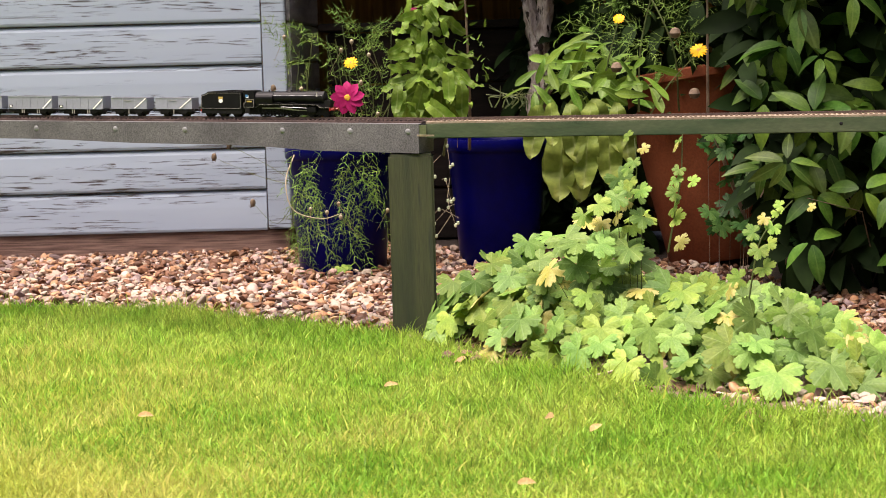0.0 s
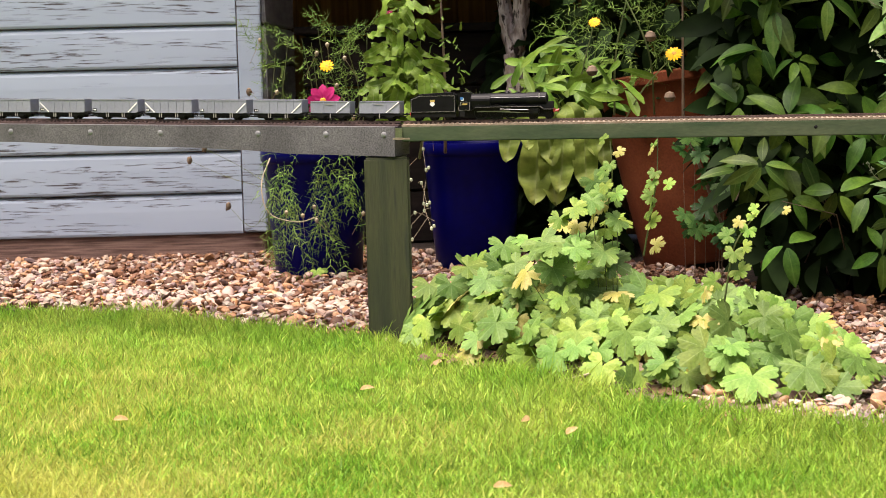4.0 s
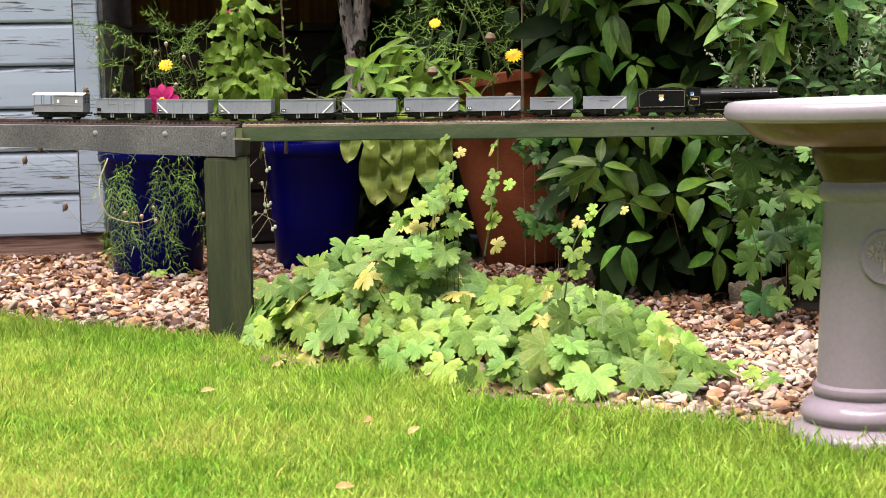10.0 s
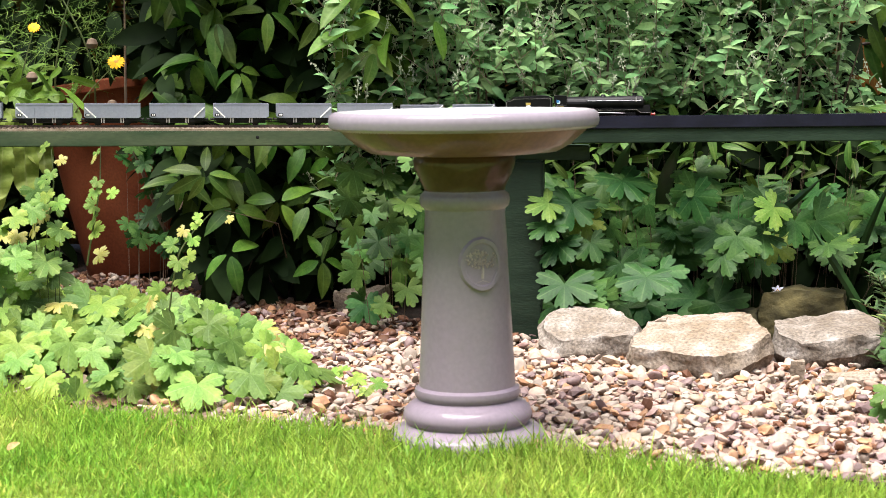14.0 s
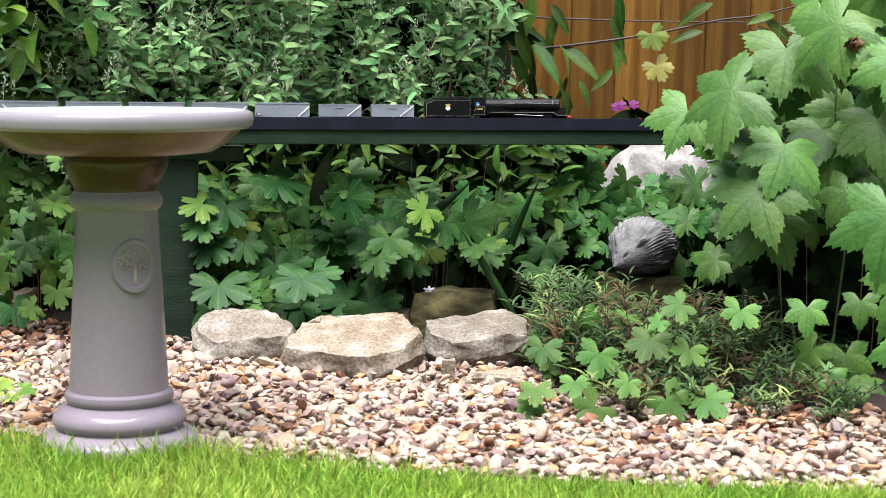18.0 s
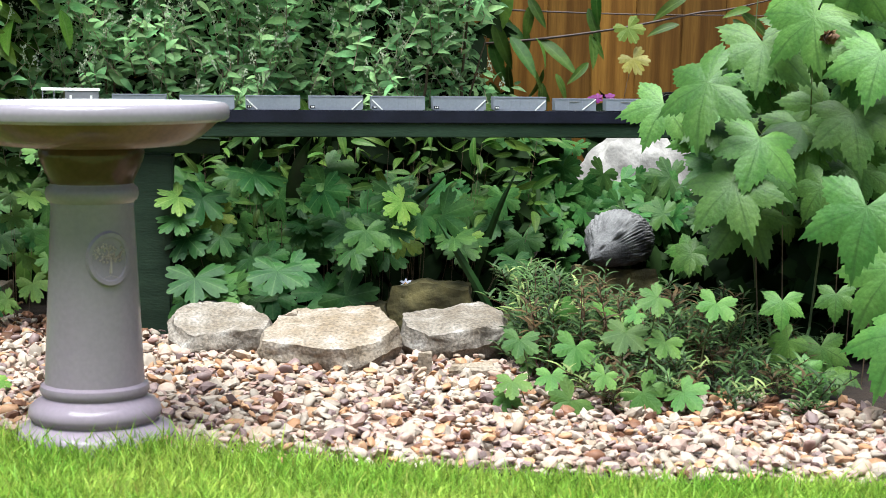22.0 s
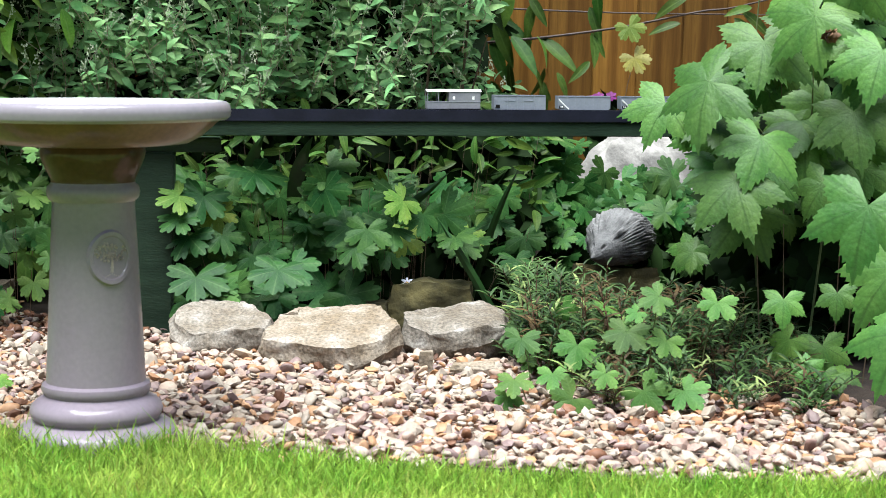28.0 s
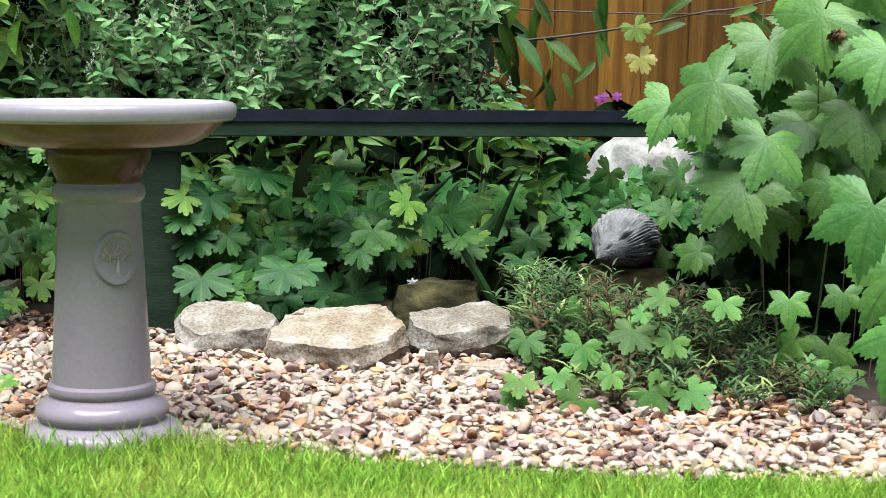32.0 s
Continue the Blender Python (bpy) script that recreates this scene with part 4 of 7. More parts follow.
def tender():
    """Origin at the badge in the middle of the side."""
    ob = thing("tender", (0, 0, 0), "black lined model tender with a gold badge", "model tender", "wagons of the train")
    side = [(-0.039, 0.0135), (0.041, 0.0135), (0.041, 0.0445), (0.037, 0.0455), (-0.026, 0.0455), (-0.029, 0.0425), (-0.034, 0.0405), (-0.039, 0.0395)]
    part("body", Geo().prism(side, -0.0165, 0.0165), M["loco"], ob, bevel=0.0006)
    inner = [(-0.0375, 0.0155), (0.0385, 0.0155), (0.0385, 0.0428), (-0.0245, 0.0428), (-0.0285, 0.0400), (-0.0335, 0.0383), (-0.0375, 0.0372)]
    part("lining", outline(inner, -0.0166, 0.00035), M["lining"], ob, "thin pale lining")
    part("crest", Geo().box(-0.0042, 0.0042, -0.0170, -0.0164, 0.0325, 0.0362), M["gold"], ob)
    part("crest_shield", Geo().prism([(-0.0028, 0.0322), (0.0028, 0.0322), (0.0046, 0.028), (0, 0.0245), (-0.0046, 0.028)], -0.0170, -0.0164), M["white"], ob)
    part("underframe", Geo().box(-0.039, 0.041, -0.015, 0.015, 0.006, 0.0135), M["chassis"], ob)
    for x in (-0.027, 0.0, 0.027):
        wheelset(ob, x, 0.0075)
    part("buffer_beam", Geo().box(-0.0405, -0.039, -0.0155, 0.0155, 0.0095, 0.0145), M["red"], ob)
    for y in (-0.011, 0.011):
        part("buffer", Geo().tube([(-0.0405, y, 0.012), (-0.045, y, 0.012), (-0.0452, y, 0.012), (-0.0462, y, 0.012)], [0.0013, 0.0013, 0.0028, 0.0028], 10), M["chassis"], ob)
    part("coal", Geo().prism([(-0.02, 0.045), (0.036, 0.045), (0.036, 0.047), (0.02, 0.0485), (0.0, 0.047), (-0.02, 0.0462)], -0.011, 0.011), M["chassis"], ob, "low heap of coal")
    return ob


DRIVERS, RODS = [], []


def locomotive():
    """Origin at the tender's badge; the engine runs from the cab at 0.044 to the buffers at 0.218."""
    ob = thing("steam_locomotive", (0, 0, 0), "black model 4-6-0 steam locomotive with lined cab and splashers", "model locomotive", "wagons of the train")
    part("frames", Geo().box(0.05, 0.208, -0.0070, 0.0070, 0.004, 0.0300), M["chassis"], ob)
    part("running_plate", Geo().prism([(0.066, 0.0165), (0.075, 0.0215), (0.185, 0.0215), (0.192, 0.0165), (0.209, 0.0165), (0.209, 0.018), (0.1925, 0.018), (0.1855, 0.023), (0.0745, 0.023), (0.066, 0.018)], -0.0165, 0.0165), M["loco"], ob)
    part("plate_lining", outline([(0.0745, 0.0222), (0.1855, 0.0222), (0.1922, 0.0172), (0.209, 0.0172)], -0.0167, 0.0003, False), M["lining"], ob)
    cab = [(0.044, 0.0165), (0.066, 0.0165), (0.066, 0.046), (0.064, 0.0475), (0.046, 0.0475), (0.044, 0.0465), (0.0445, 0.035), (0.0475, 0.0335), (0.0475, 0.0268), (0.044, 0.0255)]
    part("cab", Geo().prism(cab, -0.0165, 0.0165), M["loco"], ob, bevel=0.0004)
    part("cab_lining", outline([(0.0455, 0.0178), (0.0645, 0.0178), (0.0645, 0.0315), (0.049, 0.0315), (0.0485, 0.026), (0.0455, 0.0245)], -0.0167, 0.00032), M["lining"], ob)
    part("number_plate", Geo().box(0.051, 0.0605, -0.0170, -0.0165, 0.0265, 0.0292), M["gold"], ob, "gold bars for the running number")
    part("cab_window", Geo().box(0.0495, 0.0545, -0.0168, -0.0160, 0.034, 0.0385), M["white"], ob)
    part("cab_figure", Geo().box(0.0485, 0.0535, -0.0171, -0.0166, 0.0355, 0.040), M["blue_mark"], ob, "small bright blue marking in the cab")
    n = 20
    ring = [(r * math.cos(2 * math.pi * j / n), r * math.sin(2 * math.pi * j / n)) for r in (1,) for j in range(n)]

    def drum(name, x0, r0, zc0, x1, r1, zc1, material=None, parent=ob):
        g = Geo()
        v = [(x0, r0 * a, zc0 + r0 * b) for a, b in ring] + [(x1, r1 * a, zc1 + r1 * b) for a, b in ring]
        g.add(v, [tuple(range(n)), tuple(range(2 * n - 1, n - 1, -1))] + [(i, (i + 1) % n, (i + 1) % n + n, i + n) for i in range(n)])
        return part(name, g, material or M["loco"], parent, smooth=True)

    fire = [(0.0165 * 0.95 * math.cos(a), 0.0335 + 0.0118 * math.sin(a)) for a in [math.pi * i / 12 for i in range(13)]] + [(-0.0135, 0.0225), (0.0135, 0.0225)]
    part("firebox", Geo().prism(fire, 0.066, 0.10, Matrix.Rotation(radians(-90), 4, "Z")), M["loco"], ob)
    drum("boiler", 0.10, 0.0118, 0.0338, 0.162, 0.0108, 0.0345)
    drum("smokebox", 0.162, 0.0113, 0.0345, 0.196, 0.0113, 0.0345, M["chassis"])
    for x in (0.10, 0.121, 0.142, 0.162):
        drum("boiler_band", x - 0.0005, 0.0121 - (x - 0.1) * 0.016, 0.0342, x + 0.0005, 0.0121 - (x - 0.1) * 0.016, 0.0342)
    drum("smokebox_door", 0.196, 0.0095, 0.0345, 0.1985, 0.006, 0.0345, M["chassis"])
    for name, x, z, p in (("chimney", 0.182, 0.0452, [(0.005, 0.0), (0.0038, 0.001), (0.0034, 0.0035), (0.0042, 0.0045), (0.0042, 0.0052), (0.003, 0.0052), (0.0026, 0.001)]),
                          ("dome", 0.128, 0.0448, [(0.0058, 0.0), (0.0046, 0.001), (0.0043, 0.0026), (0.003, 0.0038), (0.0, 0.0042)]),
                          ("top_feed", 0.146, 0.0448, [(0.0042, 0.0), (0.0034, 0.002), (0.0, 0.0026)]),
                          ("safety_valve", 0.088, 0.0452, [(0.0015, 0.0), (0.0013, 0.0028), (0.0, 0.003)])):
        part(name, Geo().lathe(p, 16, pose(x, 0, z)), M["loco"], ob, smooth=True)
    part("whistle", Geo().tube([(0.080, 0.004, 0.045), (0.080, 0.004, 0.049)], 0.0006, 6), M["steel"], ob)
    part("lamp_iron", Geo().box(0.1835, 0.185, -0.0125, -0.0115, 0.036, 0.044), M["lining"], ob)
    part("handrail", Geo().tube([(0.07, -0.0122, 0.038), (0.16, -0.0116, 0.0382), (0.194, -0.0119, 0.0382)], 0.00035, 5), M["steel"], ob)
    for i, x in enumerate((0.082, 0.1085, 0.135)):
        splash = [(x + 0.0125 * math.cos(a), 0.0215 + 0.0048 * math.sin(a)) for a in [math.pi * k / 10 for k in range(11)]]
        part("splasher", Geo().prism(splash, -0.0155, 0.0155), M["loco"], ob)
    part("cylinder", Geo().box(0.167, 0.184, -0.0175, 0.0175, 0.0085, 0.0185), M["loco"], ob, bevel=0.0015)
    part("slide_bars", Geo().box(0.148, 0.167, -0.0165, -0.0155, 0.0118, 0.0126), M["steel"], ob)
    RODS.append(part("connecting_rod", Geo().box(-0.0015, 0.0455, -0.0158, -0.0150, -0.0009, 0.0009), M["steel"], ob))
    RODS.append(part("coupling_rod", Geo().box(-0.0285, 0.0285, -0.0148, -0.0140, -0.0009, 0.0009), M["steel"], ob))
    part("radius_rod", Geo().tube([(0.117, -0.0160, 0.0185), (0.166, -0.0160, 0.0165)], 0.0006, 5), M["steel"], ob)
    part("buffer_beam", Geo().box(0.209, 0.2105, -0.0160, 0.0160, 0.0115, 0.0175), M["red"], ob)
    for y in (-0.0115, 0.0115):
        part("buffer", Geo().tube([(0.2105, y, 0.0140), (0.2150, y, 0.0140), (0.2152, y, 0.0140), (0.2162, y, 0.0140)], [0.0014, 0.0014, 0.003, 0.003], 10), M["red"], ob)
    part("ash_pan", Geo().box(0.068, 0.165, -0.0098, 0.0098, 0.0150, 0.0215), M["chassis"], ob)
    part("steps", Geo().box(0.0470, 0.0560, -0.0165, -0.0150, 0.0065, 0.0160), M["chassis"], ob)
    part("bogie_frame", Geo().box(0.168, 0.204, -0.0095, 0.0095, 0.0052, 0.0082), M["chassis"], ob)
    for x in (0.172, 0.200):
        wheelset(ob, x, 0.0065)
    for x in (0.082, 0.1085, 0.135):
        DRIVERS.append((part("driving_wheel", wheel_mesh(0.0120), M["chassis"], ob, m=pose(x, 0, 0.0120)), x))
    return ob


def wheel_mesh(r):
    g = Geo()
    for y in (-0.0100, 0.0072):
        m = pose(0, y, 0) @ pose(0, 0, 0, -90, 0, 0)
        g.lathe([(r - 0.0016, 0.0), (r, 0.0), (r, 0.0024), (r + 0.0007, 0.0025), (r + 0.0007, 0.0028), (r - 0.0016, 0.0028), (r - 0.0016, 0.0)], 28, m)
        g.lathe([(0.0, -0.0003), (0.0022, -0.0003), (0.0022, 0.0025), (0.0, 0.0025)], 12, m)
        for k in range(12):
            g.box(0.001, r - 0.001, -0.0004, 0.0004, 0.0006, 0.0018, m @ pose(0, 0, 0, 0, 0, 30 * k))
    g.tube([(0, -0.01, 0), (0, 0.01, 0)], 0.0015, 8)
    return g


# vehicle, place of its middle behind the tender's badge, half the distance between its axles
TRAIN = [(locomotive(), 0.0, None), (tender(), 0.0, 0.027)]
for _s in (-0.095, -0.186):
    TRAIN.append((mineral(), _s, 0.0185))
for _s, _f in ((-0.285, False), (-0.391, False), (-0.498, True), (-0.605, False), (-0.713, True), (-0.825, True)):
    TRAIN.append((hopper(_f), _s, 0.024))
TRAIN.append((open_wagon(), -0.939, 0.024))
TRAIN.append((brake_van(), -1.055, 0.027))
RUN = [(0, 1.201), (2.5, 1.482), (5, 1.750), (9, 2.192), (13, 2.648), (17, 3.104), (20, 3.445), (22, 3.670), (25, 4.005), (28, 4.322), (30, 4.547), (32, 4.773)]


def smooth_line(s):
    """The track's middle, with the bends at the beam ends eased out."""
    return sum((on_line(min(max(s + d, 0.0), LEN[-1])) for d in (-0.08, -0.04, 0.0, 0.04, 0.08)), Vector()) / 5


def vehicle_pose(s, base):
    if base is None:
        a, b = smooth_line(s + 0.085), smooth_line(s + 0.190)
        q = (b - a).to_track_quat("X", "Z").to_matrix().to_4x4()
        return Matrix.Translation(a + Vector((0, 0, 0.0088))) @ q @ pose(-0.085, 0, 0)
    a, b = smooth_line(s - base), smooth_line(s + base)
    return Matrix.Translation((a + b) / 2 + Vector((0, 0, 0.0088))) @ (b - a).to_track_quat("X", "Z").to_matrix().to_4x4()


def motions():
    ts, ss = [r[0] for r in RUN], [r[1] for r in RUN]
    for ob, off, base in TRAIN:
        walk(ob, [(t, vehicle_pose(float(np.interp(t, ts, ss)) + off, base)) for t in range(33)])
    turns = {}
    for k in range(241):
        t = k * 4 / FPS
        turns[t] = (float(np.interp(t, ts, ss)) - ss[0]) / 0.0120
    for w, x in DRIVERS:
        walk(w, [(t, Matrix.Translation((x, 0, 0.0120)) @ Matrix.Rotation(a, 4, "Y")) for t, a in turns.items()])
    throw = 0.0042
    pins = {t: (0.1085 + throw * math.sin(a), 0.0120 + throw * math.cos(a)) for t, a in turns.items()}
    walk(RODS[1], [(t, pose(x, 0, z)) for t, (x, z) in pins.items()])
    walk(RODS[0], [(t, pose(x, 0, z, 0, math.degrees(math.asin((z - 0.0122) / 0.045)), 0)) for t, (x, z) in pins.items()])


# ---- pots ----
def pot(name, place, r_top, r_base, h, material, label, rim=0.004):
    ob = thing(name, place, label, "plant pot")
    p = [(0.0, 0.0), (r_base, 0.0), (r_base + 0.004, 0.006), (r_base + (r_top - r_base) * 0.55, h * 0.45), (r_top, h - 0.03), (r_top + 0.001, h - 0.028),
         (r_top + rim, h - 0.024), (r_top + rim, h - 0.004), (r_top + rim * 0.6, h), (r_top - 0.004, h), (r_top - 0.01, h - 0.006), (r_top - 0.014, h - 0.03), (0.0, h - 0.03)]
    part("vessel", Geo().lathe(p, 48), material, ob, smooth=True)
    part("compost", Geo().lathe([(r_top - 0.012, h - 0.026), (r_top * 0.5, h - 0.018), (0, h - 0.02)], 24), M["soil"], ob)
    return ob


def polar(bearing, d, z=0.0):
    return (d * math.sin(radians(bearing)), d * math.cos(radians(bearing)), z)


pot("blue_pot", polar(-34.3, 4.0), 0.122, 0.095, 0.29, M["blue_pot"], "cobalt blue glazed pot holding feathery cosmos plants")
pot("blue_pot", polar(-29.15, 4.05), 0.114, 0.086, 0.295, M["blue_pot"], "cobalt blue glazed pot below broad-leaved plants")
_t = pot("terracotta_pot", polar(-21.8, 4.02), 0.172, 0.12, 0.435, M["terracotta"], "large terracotta pot leaning among the foliage", 0.014)
_t.matrix_basis = _t.matrix_basis @ pose(0, 0, 0.012, 0, -8, 0)


def shade_box():
    """A made-up low box against the fence; its near-black boards stand in for shade."""
    ob = thing("recess_shade_box", polar(-29.9, 4.78), "low near-black box standing in for the shade behind the pots", "garden box", turn=29.9)
    shade_tone = mat("shade_black", (0.008, 0.006, 0.005), (0.018, 0.013, 0.010), 0.85, 6, 60, 0.3, stretch=(0.5, 6, 6), spec=0.15)
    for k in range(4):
        part("board", Geo().box(-0.38, 0.38, -0.17, -0.15, 0.005 + 0.138 * k, 0.137 + 0.138 * k), shade_tone, ob, bevel=0.003)
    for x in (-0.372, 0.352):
        part("side", Geo().box(x, x + 0.02, -0.149, 0.15, 0.005, 0.555), shade_tone, ob)
    part("lid", Geo().box(-0.4, 0.4, -0.19, 0.16, 0.558, 0.578), shade_tone, ob, bevel=0.003)


shade_box()


# ---- leaves ----
def lobed_leaf(r, lobes=5, depth=0.4, teeth=0.05, point=1.0, spread=150, cup=0.12, seed=0, lobules=0.0, crease=0.075, steps=12):
    """A palmate leaf in the xy plane; its stalk meets it at the origin, and its tip points to +y."""
    rng = random.Random(seed)
    n = lobes * steps
    v, f = [(0, 0, 0)], []
    lean = [rng.uniform(0.88, 1.1) for _ in range(lobes)]
    for ringk in (0.5, 1.0):
        for i in range(n + 1):
            u = i / n
            a = radians(-spread + 2 * spread * u)
            ph = u * lobes
            k = min(int(ph), lobes - 1)
            c = abs(2 * (ph - k) - 1)
            sub = abs(2 * ((ph * 3) % 1) - 1)
            rad = (1 - depth * c ** point) * (1 - lobules * sub) * (1 - 0.28 * (abs(2 * u - 1)) ** 1.5) * lean[k]
            if ringk == 1.0:
                rad *= 1 + teeth * (1 if i % 2 else -1)
            else:
                rad = 0.5 * (0.35 + 0.65 * rad)
            rad *= r
            z = -cup * rad * rad / r + crease * r * (1 - c) * ringk - 0.03 * r * math.sin(9 * u + seed) * ringk
            v.append((rad * math.sin(a), rad * math.cos(a), z))
    for i in range(n):
        f.append((0, i + 2, i + 1))
        f.append((i + 1, i + 2, i + 3 + n, i + 2 + n))
    g = Geo()
    g.add(v, f)
    return g


def lance_leaf(l, w, n=7, fold=0.3, droop=0.25, wave=0.0, tip=1.0, seed=0, belly=0.8, ruffle=0.0, prof=None):
    rng = random.Random(seed)
    v, f = [], []
    twist = rng.uniform(-0.3, 0.3)
    for i in range(n + 1):
        u = i / n
        h = w * math.sin(math.pi * min(1.0, u ** belly * 0.97 + 0.03)) ** (0.75 * tip) * 0.5
        if prof:
            a, b = prof
            h = w / 2 * (max(u, 0.015) ** a * max(1 - u, 0.004) ** b) / ((a / (a + b)) ** a * (b / (a + b)) ** b)
        y, z = l * u * (1 - 0.12 * droop * u), -droop * l * u * u + wave * w * math.sin(7 * u)
        t = twist * u
        for s in (-1, 0, 1):
            v.append((s * h * math.cos(t * s), y, z + abs(s) * h * fold + s * h * t + ruffle * w * abs(s) * math.sin(19 * u + 2.1 * s + seed)))
    for i in range(n):
        for k in (0, 1):
            a = 3 * i + k
            f.append((a, a + 1, a + 4, a + 3))
    return Geo().add(v, f)


def leaf_meshes(kind, material, count=4, **kw):
    return [kind(seed=k, **kw).mesh("leaf", material, smooth=True) for k in range(count)]


def leaf_pose(p, normal, tip, size):
    """A leaf at p whose face looks along normal and whose tip points along tip."""
    z = Vector(normal).normalized()
    y = Vector(tip) - z * Vector(tip).dot(z)
    y = y.normalized() if y.length > 1e-4 else z.orthogonal().normalized()
    x = y.cross(z)
    m = Matrix((x, y, z)).transposed().to_4x4()
    return Matrix.Translation(p) @ m @ Matrix.Scale(size, 4)


def scatter(parent, meshes, spots, name="leaf"):
    for m, k in spots:
        part(name, meshes[k % len(meshes)], None, parent, m=m)


def joined(name, meshes, spots, material, parent, kind="stuff"):
    """Many leaves in one mesh."""
    vs, fs, base = [], [], 0
    tmpl = []
    for me in meshes:
        a = np.empty(len(me.vertices) * 3, dtype=np.float32)
        me.vertices.foreach_get("co", a)
        tri = []
        for p in me.polygons:
            q = list(p.vertices)
            tri += [(q[0], q[i], q[i + 1]) for i in range(1, len(q) - 1)]
        tmpl.append((a.reshape(-1, 3), np.array(tri)))
    for m, k in spots:
        a, t = tmpl[k % len(tmpl)]
        mm = np.array(m)
        vs.append(a @ mm[:3, :3].T + mm[:3, 3])
        fs.append(t + base)
        base += len(a)
    return part(name, plain_mesh(name, np.concatenate(vs), np.concatenate(fs), material, True), None, parent, kind=kind)


def mound(rng, centre, axes, count, turn=0.0, face=(0, -0.55, 0.85), jitter=0.35, size=(0.8, 1.2), low=0.25, flat=0.0, even=False):
    """Leaf places over a low dome, tips pointing outwards and down, facing up and to the light."""
    out = []
    c, s = math.cos(radians(turn)), math.sin(radians(turn))
    for k in range(count):
        a, r = rng.uniform(0, 2 * math.pi), math.sqrt(rng.random())
        if even:
            a, r = k * 2.39996 + rng.gauss(0, 0.12), math.sqrt((k + rng.random()) / count)
        u, w = r * math.cos(a), r * math.sin(a)
        h = math.sqrt(max(0.0, 1 - r * r)) * (1 - low * rng.random()) + flat * rng.random()
        x, y = axes[0] * u, axes[1] * w
        p = (centre[0] + c * x - s * y, centre[1] + s * x + c * y, centre[2] + axes[2] * h)
        o = Vector((c * u - s * w, s * u + c * w, 0))
        n = Vector(face) * 0.8 + o * 0.6 + Vector((rng.gauss(0, jitter), rng.gauss(0, jitter), rng.gauss(0, jitter) * 0.6))
        tip = o + Vector((rng.gauss(0, 0.5), rng.gauss(0, 0.5) - 0.3, -0.35))
        out.append((leaf_pose(p, n, tip, rng.uniform(*size)), rng.randrange(99)))
    return out


def stalks(spots, root, material, parent, r=0.0012, sag=0.15, every=1, spread=0.85):
    g = Geo()
    for m, _ in spots[::every]:
        p = m.translation
        b = Vector((root[0] + (p.x - root[0]) * spread, root[1] + (p.y - root[1]) * spread, root[2]))
        mid = (p + b) / 2 + Vector((0, 0, sag * (p - b).length))
        g.tube([b, mid, p], [r * 1.1, r * 0.9, r * 0.7], 4, False)
    part("stalk_tangle", g, material, parent, smooth=True, kind="stuff")


GERANIUM = leaf_meshes(lobed_leaf, M["leaf_lime"], 6, r=0.041, lobes=5, depth=0.38, teeth=0.02, point=3.0, lobules=0.13)
GERANIUM_BLUE = leaf_meshes(lobed_leaf, M["leaf_bluish"], 4, r=0.041, lobes=5, depth=0.38, teeth=0.02, point=3.0, lobules=0.13)
GERANIUM_YELLOW = leaf_meshes(lobed_leaf, M["leaf_yellow"], 2, r=0.038, lobes=5, depth=0.42, teeth=0.02, point=3.2, cup=0.25, lobules=0.16)
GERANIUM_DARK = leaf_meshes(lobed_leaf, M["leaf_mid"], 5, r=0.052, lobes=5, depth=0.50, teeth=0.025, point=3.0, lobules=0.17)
MAPLE = leaf_meshes(lobed_leaf, M["leaf_maple"], 6, r=0.084, lobes=5, depth=0.40, teeth=0.04, point=0.95, spread=146, cup=0.45, lobules=0.06, crease=0.085, steps=18)
LOBED_DARK = leaf_meshes(lobed_leaf, M["leaf_shaded"], 2, r=0.084, lobes=5, depth=0.34, teeth=0.03, point=1.15, spread=148, cup=0.4, steps=6)
LAUREL = leaf_meshes(lance_leaf, M["leaf_laurel"], 5, l=0.098, w=0.040, n=9, droop=0.35, prof=(0.75, 0.95), fold=0.25)
SAGE = [lance_leaf(0.036, 0.0135, 5, seed=k, fold=0.3, prof=(0.7, 1.0), droop=0.55).mesh("leaf", M["leaf_grey"], smooth=True) for k in range(4)]
BROAD = leaf_meshes(lance_leaf, M["leaf_fresh"], 4, l=0.10, w=0.027, n=9, droop=0.4, wave=0.1, prof=(1.1, 0.45))
CRINKLE = leaf_meshes(lance_leaf, M["leaf_crinkle"], 5, l=0.085, w=0.029, droop=0.4, wave=0.3, tip=0.6, n=12, belly=1.1, ruffle=0.16)



# ---- planting, from the shed to the far shrub ----
def region(rng, count, b, d, z, normal=(0, -0.75, 0.65), jitter=0.4, size=(0.8, 1.2), tip=(0, -0.4, -0.6), tip_jitter=0.6, shape=None):
    """Leaf places in a stretch of the border between bearings, distances and heights, facing the open side and the sky."""
    out = []
    while len(out) < count:
        bb, dd, zz = rng.uniform(*b), rng.uniform(*d), rng.uniform(*z)
        if shape and not shape(bb, dd, zz):
            continue
        c, s = math.cos(radians(bb)), math.sin(radians(bb))
        n = Vector((normal[0] + rng.gauss(0, jitter), normal[1] + rng.gauss(0, jitter), normal[2] + rng.gauss(0, jitter)))
        t = Vector((tip[0] + rng.gauss(0, tip_jitter), tip[1] + rng.gauss(0, tip_jitter * 0.5), tip[2] + rng.gauss(0, tip_jitter * 0.6)))
        n = Vector((c * n.x + s * n.y, -s * n.x + c * n.y, n.z))
        t = Vector((c * t.x + s * t.y, -s * t.x + c * t.y, t.z))
        out.append((leaf_pose((dd * s, dd * c, zz), n, t, rng.uniform(*size)), rng.randrange(99)))
    return out


